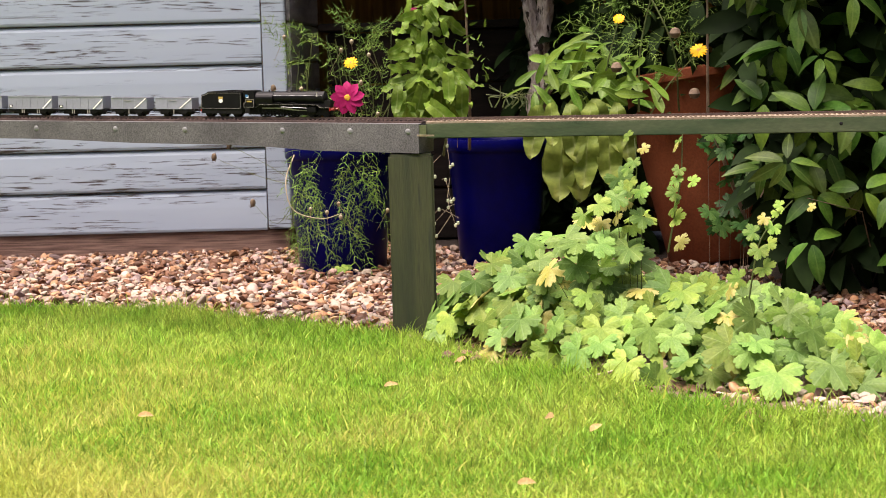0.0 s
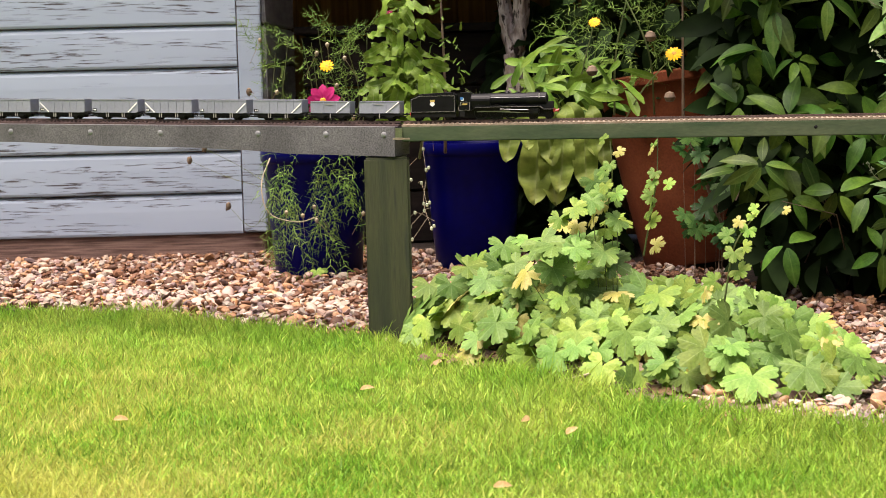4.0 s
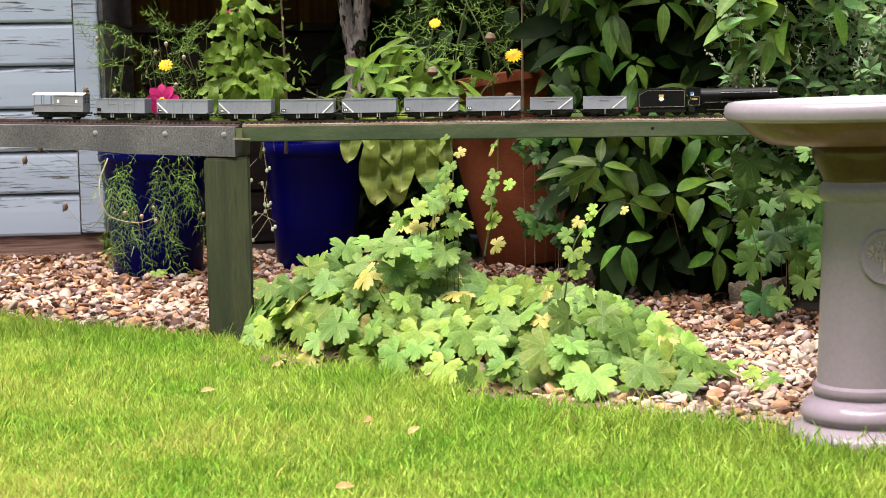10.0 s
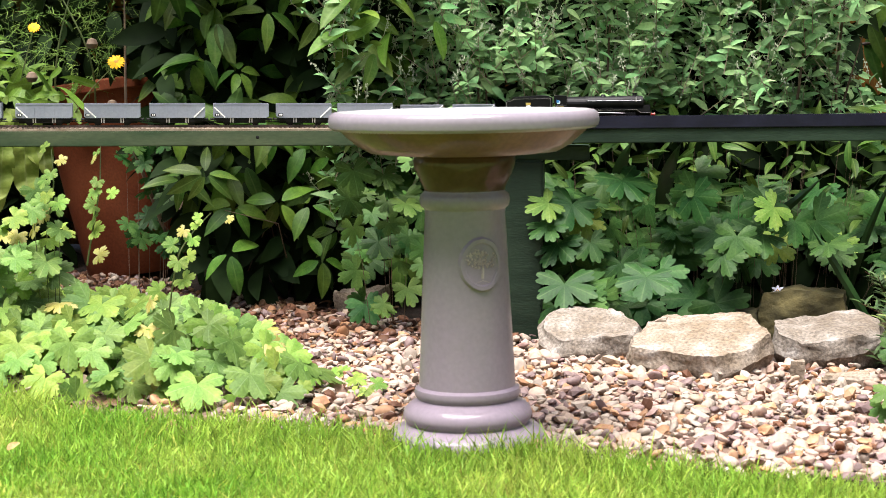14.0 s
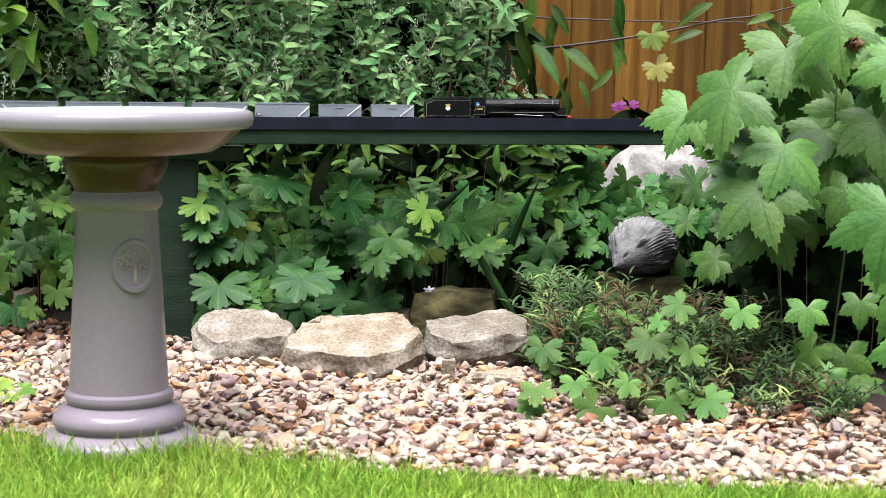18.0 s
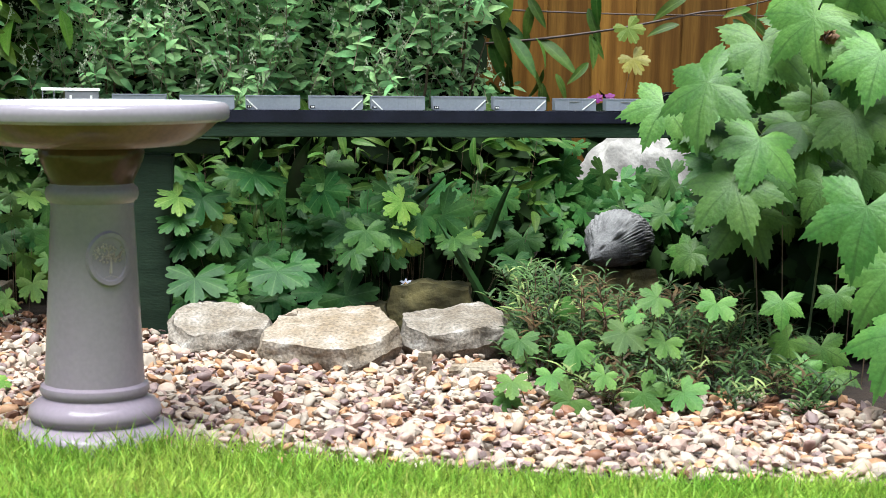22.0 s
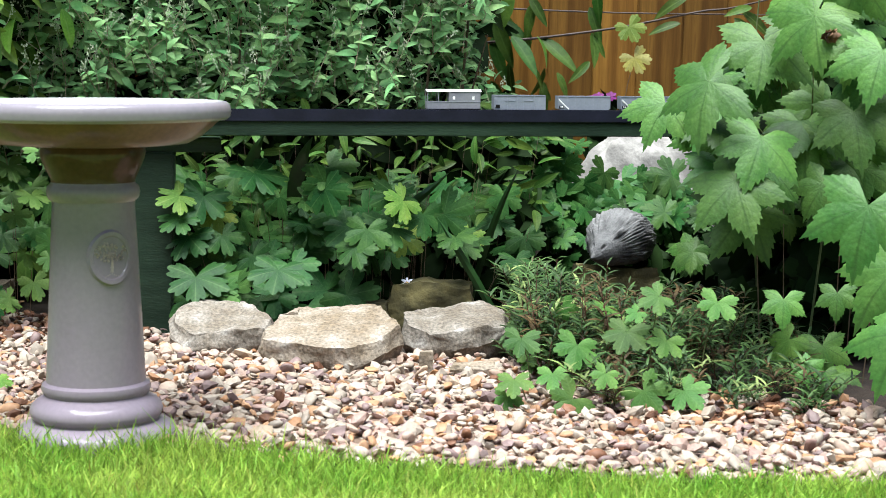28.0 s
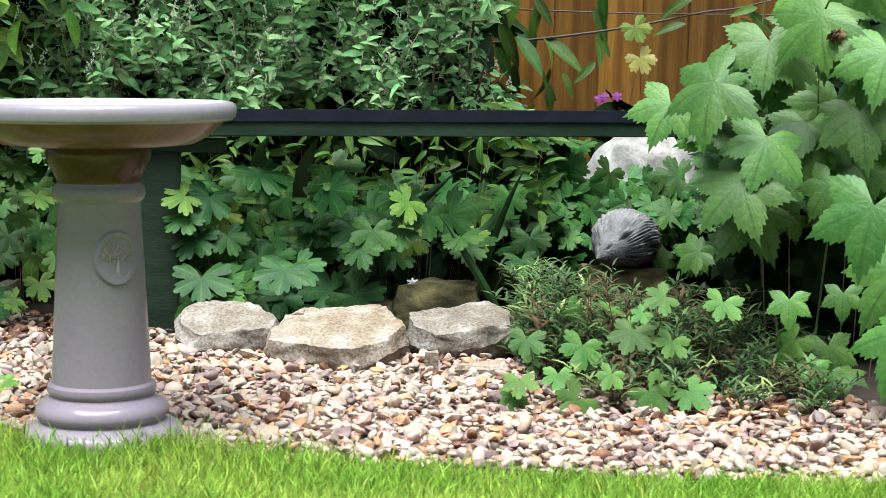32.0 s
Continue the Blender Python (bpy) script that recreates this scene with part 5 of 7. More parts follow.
def rosette(rng, centre, bearing, count, size):
    """Leaves that spread from the end of a shoot, tips out and drooping, towards the open side."""
    out, first = [], rng.uniform(0, 6.28)
    c, s = math.cos(radians(bearing)), math.sin(radians(bearing))
    axis = Vector((rng.gauss(0, 0.35), -0.75 + rng.gauss(0, 0.2), 0.65 + rng.gauss(0, 0.25))).normalized()
    side = axis.orthogonal().normalized()
    up = axis.cross(side)
    for k in range(count):
        a = first + 6.28 * k / count + rng.gauss(0, 0.3)
        o = side * math.cos(a) + up * math.sin(a)
        tip = o + axis * rng.uniform(-0.2, 0.25) + Vector((0, 0, -0.3))
        n = axis + o * rng.uniform(-0.1, 0.35) + Vector((rng.gauss(0, 0.2), rng.gauss(0, 0.2), rng.gauss(0, 0.2)))
        tip, n = (Vector((c * q.x + s * q.y, -s * q.x + c * q.y, q.z)) for q in (tip, n))
        out.append((leaf_pose(Vector(centre) + tip.normalized() * 0.008, n, tip, size * rng.uniform(0.75, 1.15)), rng.randrange(99)))
    return out


def twigs(rng, parent, b, d, roots, tops, count, r=0.003, material="twig", bend=0.1):
    g = Geo()
    for _ in range(count):
        b0 = rng.uniform(*b)
        d0 = rng.uniform(*d)
        p0 = Vector(polar(b0, d0, rng.uniform(*roots)))
        p1 = Vector(polar(b0 + rng.uniform(-2.0, 2.0), d0 + rng.uniform(-0.2, 0.1), rng.uniform(*tops)))
        mid = (p0 + p1) / 2 + Vector((rng.uniform(-bend, bend), rng.uniform(-bend, bend), rng.uniform(0, bend))) * 0.5
        g.tube([p0, p0.lerp(mid, 0.6), mid, mid.lerp(p1, 0.6), p1], [r, r * 0.85, r * 0.7, r * 0.5, r * 0.3], 5, False)
    part("twig_tangle", g, M[material], parent, smooth=True, kind="stuff")


def daisy(parent, p, normal, r, petals, petal_mat, eye_mat, name="flower", broad=0.42, eye=0.25):
    fl = part(name, Geo().lathe([(0.0, r * 0.10), (r * eye * 0.7, r * 0.08), (r * eye, 0.0), (r * eye * 0.6, -r * 0.1), (0, -r * 0.14)], 14), eye_mat, parent, smooth=True, m=leaf_pose(p, normal, (0, 0, 1), 1.0))
    pm = lance_leaf(r, r * broad, 5, fold=0.12, droop=0.10, tip=0.6).mesh("petal", petal_mat, smooth=True)
    for k in range(petals):
        part("petal", pm, None, fl, m=pose(0, 0, 0.001 * (k % 2), 0, 0, 360 * k / petals + (k * 37 % 7)) @ pose(0, r * 0.1, 0, -6 + k * 53 % 13, 0, 0))
    return fl


def stem(parent, points, r, material="stem", name="stem"):
    p = [Vector(q) for q in points]
    p = [p[0] * 2 - p[1]] + p + [p[-1] * 2 - p[-2]]
    fine = []
    for i in range(1, len(p) - 2):
        for k in range(5):
            u = k / 5
            a, b, c, d = p[i - 1:i + 3]
            fine.append(0.5 * (2 * b + (c - a) * u + (2 * a - 5 * b + 4 * c - d) * u * u + (3 * b - a - 3 * c + d) * u ** 3))
    fine.append(p[-2])
    return part(name, Geo().tube(fine, [r * (1 - 0.5 * i / (len(fine) - 1)) for i in range(len(fine))], 6, False), M[material], parent, smooth=True)


def feathery(rng, parent, starts, length=(0.06, 0.12), hang=0.5, name="feathery_leaves"):
    """Fronds of thread-like leaflets."""
    vs, fs = [], []

    def thread(a, b, w):
        d = (b - a).normalized()
        s = d.cross(Vector((rng.gauss(0, 1), rng.gauss(0, 1), rng.gauss(0, 1)))).normalized() * w
        k = len(vs)
        vs.extend([tuple(a - s), tuple(a + s), tuple(b)])
        fs.append((k, k + 1, k + 2))

    for p, d in starts:
        p, d = Vector(p), Vector(d).normalized()
        n = rng.randint(6, 9)
        step = rng.uniform(*length) / n
        for i in range(n):
            q = p + d * step
            thread(p, q, 0.0010)
            for sgn in (-1, 1):
                side = d.orthogonal().normalized() * sgn + Vector((rng.gauss(0, 0.5), rng.gauss(0, 0.5), rng.gauss(0, 0.5)))
                e = q + (d * 0.7 + side * 0.8).normalized() * step * rng.uniform(1.5, 2.6)
                thread(q, e, 0.00085)
                thread(q.lerp(e, 0.5), q.lerp(e, 0.5) + (d + side * 0.2).normalized() * step * 1.2, 0.0007)
            p = q
            d = (d + Vector((rng.gauss(0, 0.12), rng.gauss(0, 0.12), -hang * 0.12))).normalized()
    part(name, plain_mesh(name, vs, fs, M["feather"], True), None, parent, kind="stuff")


def cosmos_pot():
    rng = random.Random(21)
    ob = thing("cosmos_plant", polar(-34.2, 3.98, 0.26), "feathery cosmos plant with a magenta daisy flower, spilling over its pot", "plant")
    ob.matrix_basis = Matrix.Identity(4)
    up, down = [], []
    for k in range(80):
        b, z = rng.uniform(-36.0, -32.5), rng.uniform(0.30, 0.56)
        up.append((polar(b, rng.uniform(3.8, 4.05), z), (rng.gauss(0, 0.6), rng.gauss(-0.3, 0.4), rng.uniform(-0.1, 0.9))))
    for k in range(50):
        b = rng.uniform(-35.9, -32.9)
        down.append((polar(b, rng.uniform(3.74, 3.84), rng.uniform(0.10, 0.33)), (rng.gauss(0, 0.35), rng.gauss(-0.1, 0.2), rng.uniform(-1.0, -0.3))))
    feathery(rng, ob, up, (0.05, 0.09), 0.2)
    feathery(rng, ob, down, (0.07, 0.13), 1.2, "hanging_leaves")
    for k in range(12):
        b = rng.uniform(-36.2, -32.6)
        stem(ob, [polar(-34.2 + (b + 34.2) * 0.3, 3.95, 0.27), polar(b, 3.88, rng.uniform(0.33, 0.4)), polar(b + rng.uniform(-0.5, 0.5), 3.82, rng.uniform(0.45, 0.58))], 0.0016)
    stem(ob, [polar(-35.8, 3.82, 0.28), polar(-36.1, 3.74, 0.23), polar(-35.9, 3.72, 0.17), polar(-35.0, 3.70, 0.15), polar(-34.3, 3.70, 0.16)], 0.0016, "dry")
    daisy(ob, polar(-34.0, 3.68, 0.405), polar(-34 + 180, 1, 0.15), 0.034, 9, M["pink"], M["orange"], broad=0.62, eye=0.22)
    daisy(ob, polar(-34.4, 3.72, 0.312), polar(-34 + 180, 1, 0.8), 0.022, 8, M["pink"], M["orange"], broad=0.6)
    daisy(ob, polar(-33.85, 3.8, 0.478), polar(-30 + 180, 1, 0.7), 0.015, 12, M["yellow"], M["orange"])
    for k in range(16):
        b, z = rng.uniform(-36.4, -32.4), rng.uniform(0.08, 0.55)
        p = polar(b, 3.74, z)
        part("seed_head", Geo().lathe([(0.0, 0.006), (0.004, 0.003), (0.0045, 0.0), (0.002, -0.005), (0.0, -0.006)], 8, Matrix.Translation(p)), M["dry"], ob, smooth=True)
        stem(ob, [p, polar(b + rng.uniform(-0.6, 0.6), 3.8, z - 0.05)], 0.0007, "dry")


def shed_side_buds():
    rng = random.Random(2)
    ob = thing("leaning_flower_stems", (0, 0, 0), "thin flower stems with spent brown buds leaning over the shed boards", "plant")
    for b, z, d in ((-38.4, 0.262, 4.15), (-37.2, 0.155, 4.1), (-37.9, 0.29, 4.15), (-36.6, 0.33, 4.1), (-36.4, 0.42, 4.1)):
        p = Vector(polar(b, d, z))
        stem(ob, [polar(-35.6, 3.95, 0.2), polar((b - 35.6) / 2, d - 0.1, z - 0.04), p], 0.0009)
        part("bud", Geo().lathe([(0.0, 0.011), (0.005, 0.008), (0.007, 0.0), (0.004, -0.007), (0.0, -0.009)], 9, Matrix.Translation(p)), M["twig"], ob, smooth=True)
        for k in range(4):
            part("petal", PETAL, None, ob, m=leaf_pose(p, (rng.gauss(0, 1), -0.5, rng.gauss(0, 1)), (rng.gauss(0, 1), rng.gauss(0, 0.3), rng.gauss(-0.3, 0.7)), 1.0))


PETAL = lance_leaf(0.014, 0.005, 4).mesh("petal", M["litter"], smooth=True)
shed_side_buds()


def white_seed_spray():
    rng = random.Random(5)
    ob = thing("dry_seed_spray", (0, 0, 0), "thin dry stems with pale dead flower heads beside the post", "plant")
    for k in range(11):
        b0, z0 = rng.uniform(-31.0, -30.1), rng.uniform(0.12, 0.36)
        p0 = Vector(polar(b0, 3.62, z0))
        p1 = p0 + Vector((rng.uniform(-0.03, 0.03), -0.03, rng.uniform(-0.05, 0.03)))
        p2 = p1 + Vector((rng.uniform(-0.03, 0.03), -0.02, rng.uniform(-0.05, 0.01)))
        stem(ob, [p0, p1, p2], 0.0006, "dry")
        for q in (p1, p2, p2 + Vector((0.006, 0, 0.005))):
            part("flower_head", Geo().lathe([(0.0, 0.0045), (0.003, 0.003), (0.0032, -0.002), (0.0, -0.0045)], 8, Matrix.Translation(q)), M["bud"], ob, "dried whitish head", smooth=True)


def broad_plant():
    """Upright leafy stems that rise behind the joint of the beams."""
    rng = random.Random(8)
    ob = thing("broad_leaved_plant", (0, 0, 0), "upright plant with broad wavy light green leaves", "plant")
    for b, z in ((-31.6, 0.61), (-31.2, 0.66), (-30.7, 0.42), (-32.1, 0.40)):
        stem(ob, [polar(b - 0.2, 3.85, 0.27), polar(b, 3.75, (z + 0.27) / 2), polar(b + 0.15, 3.72, z)], 0.0035)
    sp = region(rng, 80, (-32.5, -30.2), (3.62, 3.8), (0.38, 0.64), size=(0.5, 0.95), jitter=0.55, tip=(0, -0.4, -0.1), tip_jitter=0.9,
                shape=lambda b, d, z: abs(b + 31.35) < 1.0 - 0.75 * max(0, z - 0.42) / 0.2)
    sp += region(rng, 14, (-32.7, -30.3), (3.58, 3.70), (0.39, 0.44), size=(0.8, 1.15), tip=(0, -0.2, -1.0))
    scatter(ob, CRINKLE, sp)
    daisy(ob, polar(-31.75, 3.7, 0.585), polar(150, 1, 0.5), 0.008, 7, M["pink"], M["orange"])
    st = thing("thin_stalk_plant", (0, 0, 0), "slender brown stalk with tiny leaves and buds", "plant")
    stem(st, [polar(-30.05, 3.85, 0.28), polar(-30.0, 3.8, 0.42), polar(-30.1, 3.78, 0.66)], 0.004, "twig")
    sp = region(rng, 40, (-30.6, -29.4), (3.74, 3.8), (0.44, 0.64), size=(0.12, 0.3), jitter=0.8)
    scatter(st, BROAD, sp)


def calendula():
    rng = random.Random(31)
    ob = thing("marigold_plant", (0, 0, 0), "marigold plant with spoon-shaped leaves and yellow flowers", "plant")
    sp = region(rng, 85, (-28.0, -24.0), (3.45, 3.75), (0.36, 0.53), size=(0.45, 0.85), jitter=0.5, tip=(0, -0.5, 0.1), tip_jitter=0.8,
                shape=lambda b, d, z: z < 0.53 - 0.02 * (b + 26) ** 2)
    scatter(ob, BROAD, sp)
    big = leaf_meshes(lance_leaf, M["dock"], 4, l=0.125, w=0.05, droop=0.12, wave=0.15, tip=0.75, n=22, belly=1.1, ruffle=0.14)
    for b, z, l, a in ((-27.75, 0.385, 0.9, -0.1), (-26.95, 0.36, 1.35, 0.0), (-26.75, 0.39, 0.95, 0.2), (-26.25, 0.385, 1.0, 0.1), (-25.6, 0.385, 0.95, 0.25), (-26.0, 0.39, 0.9, -0.1), (-27.35, 0.392, 0.7, 0.1), (-26.5, 0.4, 1.1, 0.05), (-25.9, 0.395, 1.2, 0.15), (-25.2, 0.39, 0.8, 0.1), (-26.6, 0.34, 1.2, 0.15), (-26.1, 0.345, 1.0, -0.05), (-25.5, 0.35, 1.0, 0.1), (-27.1, 0.33, 0.9, -0.15), (-25.0, 0.36, 0.8, 0.2)):
        c, s = math.cos(radians(b)), math.sin(radians(b))
        part("leaf", big[int(b * 10) % 4], None, ob, m=leaf_pose(polar(b, 3.38 + 0.06 * (int(b * 10) % 3), z), (-s + 0.3 * a, -c, 0.35), (a, -0.15, -1), l))
    for p, r in ((polar(-22.55, 3.5, 0.486), 0.017), (polar(-25.1, 3.55, 0.553), 0.012)):
        daisy(ob, p, (0.25, -0.75, 0.55), r, 16, M["yellow"], M["orange"], broad=0.34, eye=0.34)
    stem(ob, [polar(-24.2, 3.6, 0.35), polar(-23.5, 3.55, 0.42), polar(-22.6, 3.505, 0.48)], 0.002)
    stem(ob, [polar(-25.8, 3.6, 0.36), polar(-25.5, 3.58, 0.46), polar(-25.12, 3.555, 0.548)], 0.0022)
    for b, z in ((-25.2, 0.455), (-23.3, 0.52), (-22.7, 0.40)):
        part("seed_head", Geo().lathe([(0.0, 0.012), (0.008, 0.009), (0.012, 0.0), (0.008, -0.008), (0.0, -0.01)], 10, Matrix.Translation(polar(b, 3.5, z))), M["twig"], ob, smooth=True)
    f = []
    for k in range(60):
        f.append((polar(rng.uniform(-26.0, -22.0), rng.uniform(3.6, 3.8), rng.uniform(0.47, 0.64)), (rng.gauss(0, 0.7), rng.gauss(-0.3, 0.4), rng.gauss(0.1, 0.6))))
    fe = thing("fennel_plant", (0, 0, 0), "feathery bright green foliage over the marigolds", "plant")
    feathery(rng, fe, f, (0.06, 0.11), 0.4)
    stem(fe, [polar(-23.2, 3.7, 0.36), polar(-23.4, 3.6, 0.5), polar(-24.6, 3.6, 0.66)], 0.0025)
    stem(fe, [polar(-24.5, 3.7, 0.36), polar(-24.4, 3.66, 0.5), polar(-23.8, 3.64, 0.66)], 0.0025)
    for k in range(14):
        a = polar(rng.uniform(-29.4, -28.0), 3.6, rng.uniform(0.375, 0.385))
        stem(fe, [a, (a[0] + rng.uniform(-0.02, 0.02), a[1], a[2] + 0.02), (a[0] + rng.uniform(-0.05, 0.05), a[1] - 0.02, a[2] + rng.uniform(0.02, 0.045))], 0.0016)


def old_tree():
    """A gnarled trunk behind the pots; its unseen crown is added above the view to shade the corner."""
    rng = random.Random(14)
    ob = thing("small_tree", polar(-28.9, 4.15), "gnarled grey-barked small tree with an unseen crown added for shade", "tree")
    ob.matrix_basis = Matrix.Identity(4)
    g = Geo()
    a = [Vector(polar(-28.6, 4.25, z)) for z in (0.0, 0.12, 0.24, 0.34, 0.42, 0.49)]
    for i, p in enumerate(a):
        a[i] = p + Vector((0.014 * math.sin(i * 2.1) + 0.018 * i, 0, 0))
    n = 14
    for path, r in ((a, (0.045, 0.036, 0.03, 0.026, 0.026, 0.028)), ([a[-1], a[-1] + Vector((0.02, 0, 0.1)), a[-1] + Vector((0.03, 0.02, 0.5)), a[-1] + Vector((0.15, 0.05, 1.0))], (0.02, 0.017, 0.016, 0.012)),
                    ([a[-1], a[-1] + Vector((-0.03, 0.0, 0.1)), a[-1] + Vector((-0.08, 0.02, 0.5)), a[-1] + Vector((-0.25, 0.05, 1.0))], (0.02, 0.015, 0.014, 0.01))):
        g.tube(path, list(r), n)
    me = g.mesh("trunk", M["bark"], smooth=True)
    bm = bmesh.new()
    bm.from_mesh(me)
    bmesh.ops.subdivide_edges(bm, edges=bm.edges[:], cuts=3, use_grid_fill=True)
    for v in bm.verts:
        v.co += Vector(noise.noise_vector(Vector((v.co.x * 85, v.co.y * 85, v.co.z * 24)))) * 0.013 + Vector((1, 0, 0)) * 0.006 * noise.noise(v.co * 45)
    bm.to_mesh(me)
    bm.free()
    part("trunk", me, None, ob)
    # leaves out of view, added to keep light off the recess and fence
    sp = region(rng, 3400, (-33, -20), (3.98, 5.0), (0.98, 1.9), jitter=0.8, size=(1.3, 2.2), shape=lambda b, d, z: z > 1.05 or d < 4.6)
    joined("crown", LAUREL[:2], sp, M["leaf_shaded"], ob)
    # near-black leaves stand in for the shade between pots and fence
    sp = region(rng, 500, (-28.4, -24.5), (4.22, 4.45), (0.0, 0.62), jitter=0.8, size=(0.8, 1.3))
    joined("inner_leaves", LAUREL[:2], sp, M["leaf_shaded"], ob)
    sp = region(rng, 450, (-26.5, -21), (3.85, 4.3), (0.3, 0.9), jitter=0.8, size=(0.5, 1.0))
    joined("inner_leaves", LAUREL[:2], sp, M["leaf_shaded"], ob)


def front_geranium():
    rng = random.Random(11)
    ob = thing("geranium_clump", (-1.16, 2.53, 0), "low clump of lime green lobed geranium leaves, some yellowing", "plant")
    sp = mound(rng, (0.0, 0.0, 0.012), (0.50, 0.195, 0.125), 230, -20, low=0.35, jitter=0.33, size=(0.72, 1.2), even=True)
    sp += mound(rng, (0.0, 0.0, 0.0), (0.45, 0.18, 0.08), 90, -22, low=0.5, jitter=0.5)
    # the back rises to a peak, then drops to the low end
    rows = ((-31.8, 0.10), (-30.3, 0.168), (-28.4, 0.195), (-26.9, 0.215), (-25.8, 0.243), (-25.0, 0.205), (-24.16, 0.142), (-22.9, 0.125), (-21.0, 0.115), (-19.5, 0.095))

    def below(b, d, z):
        far = 2.72 + 0.055 * max(0.0, -25.8 - b)
        top = float(np.interp(b, [r[0] for r in rows], [r[1] for r in rows]))
        return abs(d - far) < 0.07 and 0.05 < z < 0.49 - (0.49 - top) * d / 2.72

    sp += [(ob.matrix_basis.inverted() @ m, k) for m, k in region(rng, 105, (-31.6, -19.6), (2.65, 3.12), (0.05, 0.25), (0, -0.7, 0.75), 0.3, (0.7, 1.05), shape=below)]
    sp += [(ob.matrix_basis.inverted() @ m, k) for m, k in region(rng, 11, (-26.6, -24.1), (2.68, 2.76), (0.22, 0.29), (0, -0.75, 0.7), 0.3, (0.5, 0.75), shape=lambda b, d, z: z < 0.29 - 0.045 * abs(b + 25.2))]
    yellow = sorted(range(len(sp)), key=lambda i: rng.random())[:42]
    green = [s for i, s in enumerate(sp) if i not in yellow]
    scatter(ob, GERANIUM, [s for i, s in enumerate(green) if i % 5 < 2])
    scatter(ob, GERANIUM_BLUE, [s for i, s in enumerate(green) if i % 5 >= 2])
    scatter(ob, GERANIUM_YELLOW, [sp[i] for i in yellow])
    stalks(sp, (0, 0, 0), M["stem"], ob, 0.0008, every=3, spread=0.6)
    w = ob.matrix_basis.inverted()

    def shoot(points, leaves, size):
        pts = [w @ Vector(p) for p in points]
        stem(ob, pts, 0.0016)
        for k in range(leaves):
            u = (k + 0.5) / leaves * (len(pts) - 1)
            p = pts[int(u)].lerp(pts[min(int(u) + 1, len(pts) - 1)], u % 1)
            q = p + Vector((rng.gauss(0, 0.012), rng.gauss(0, 0.006) - 0.006, rng.gauss(0, 0.006)))
            part("leaf", GERANIUM[k % 6] if rng.random() < 0.75 else GERANIUM_YELLOW[k % 2], None, ob, m=leaf_pose(q, (rng.gauss(0, 0.5), -0.8, 0.6), q - p + Vector((0, -0.01, 0)), size * (1.15 - 0.65 * (k + 0.5) / leaves)))

    shoot([polar(-25.0, 2.75, 0.16), polar(-24.8, 2.72, 0.24), polar(-24.6, 2.7, 0.30), polar(-24.65, 2.7, 0.355)], 12, 0.6)
    shoot([polar(-23.6, 2.68, 0.18), polar(-23.3, 2.66, 0.26), polar(-23.15, 2.65, 0.30), polar(-23.1, 2.65, 0.362)], 9, 0.48)
    shoot([polar(-21.0, 2.58, 0.12), polar(-20.7, 2.56, 0.20), polar(-20.2, 2.55, 0.24), polar(-19.6, 2.53, 0.27)], 11, 0.5)
    for k in range(60):
        x, y = rng.uniform(-0.33, 0.42), rng.uniform(-0.24, -0.12)
        p = (x, y - x * 0.4, 0.008)
        part("dead_leaf", DEAD[k % 2], None, ob, m=leaf_pose(p, (rng.gauss(0, 0.4), rng.gauss(0, 0.4), 1), (rng.gauss(0, 1), rng.gauss(0, 1), 0), rng.uniform(0.5, 1.0)))


DEAD = leaf_meshes(lobed_leaf, M["litter"], 2, r=0.024, lobes=5, depth=0.3, cup=0.6)


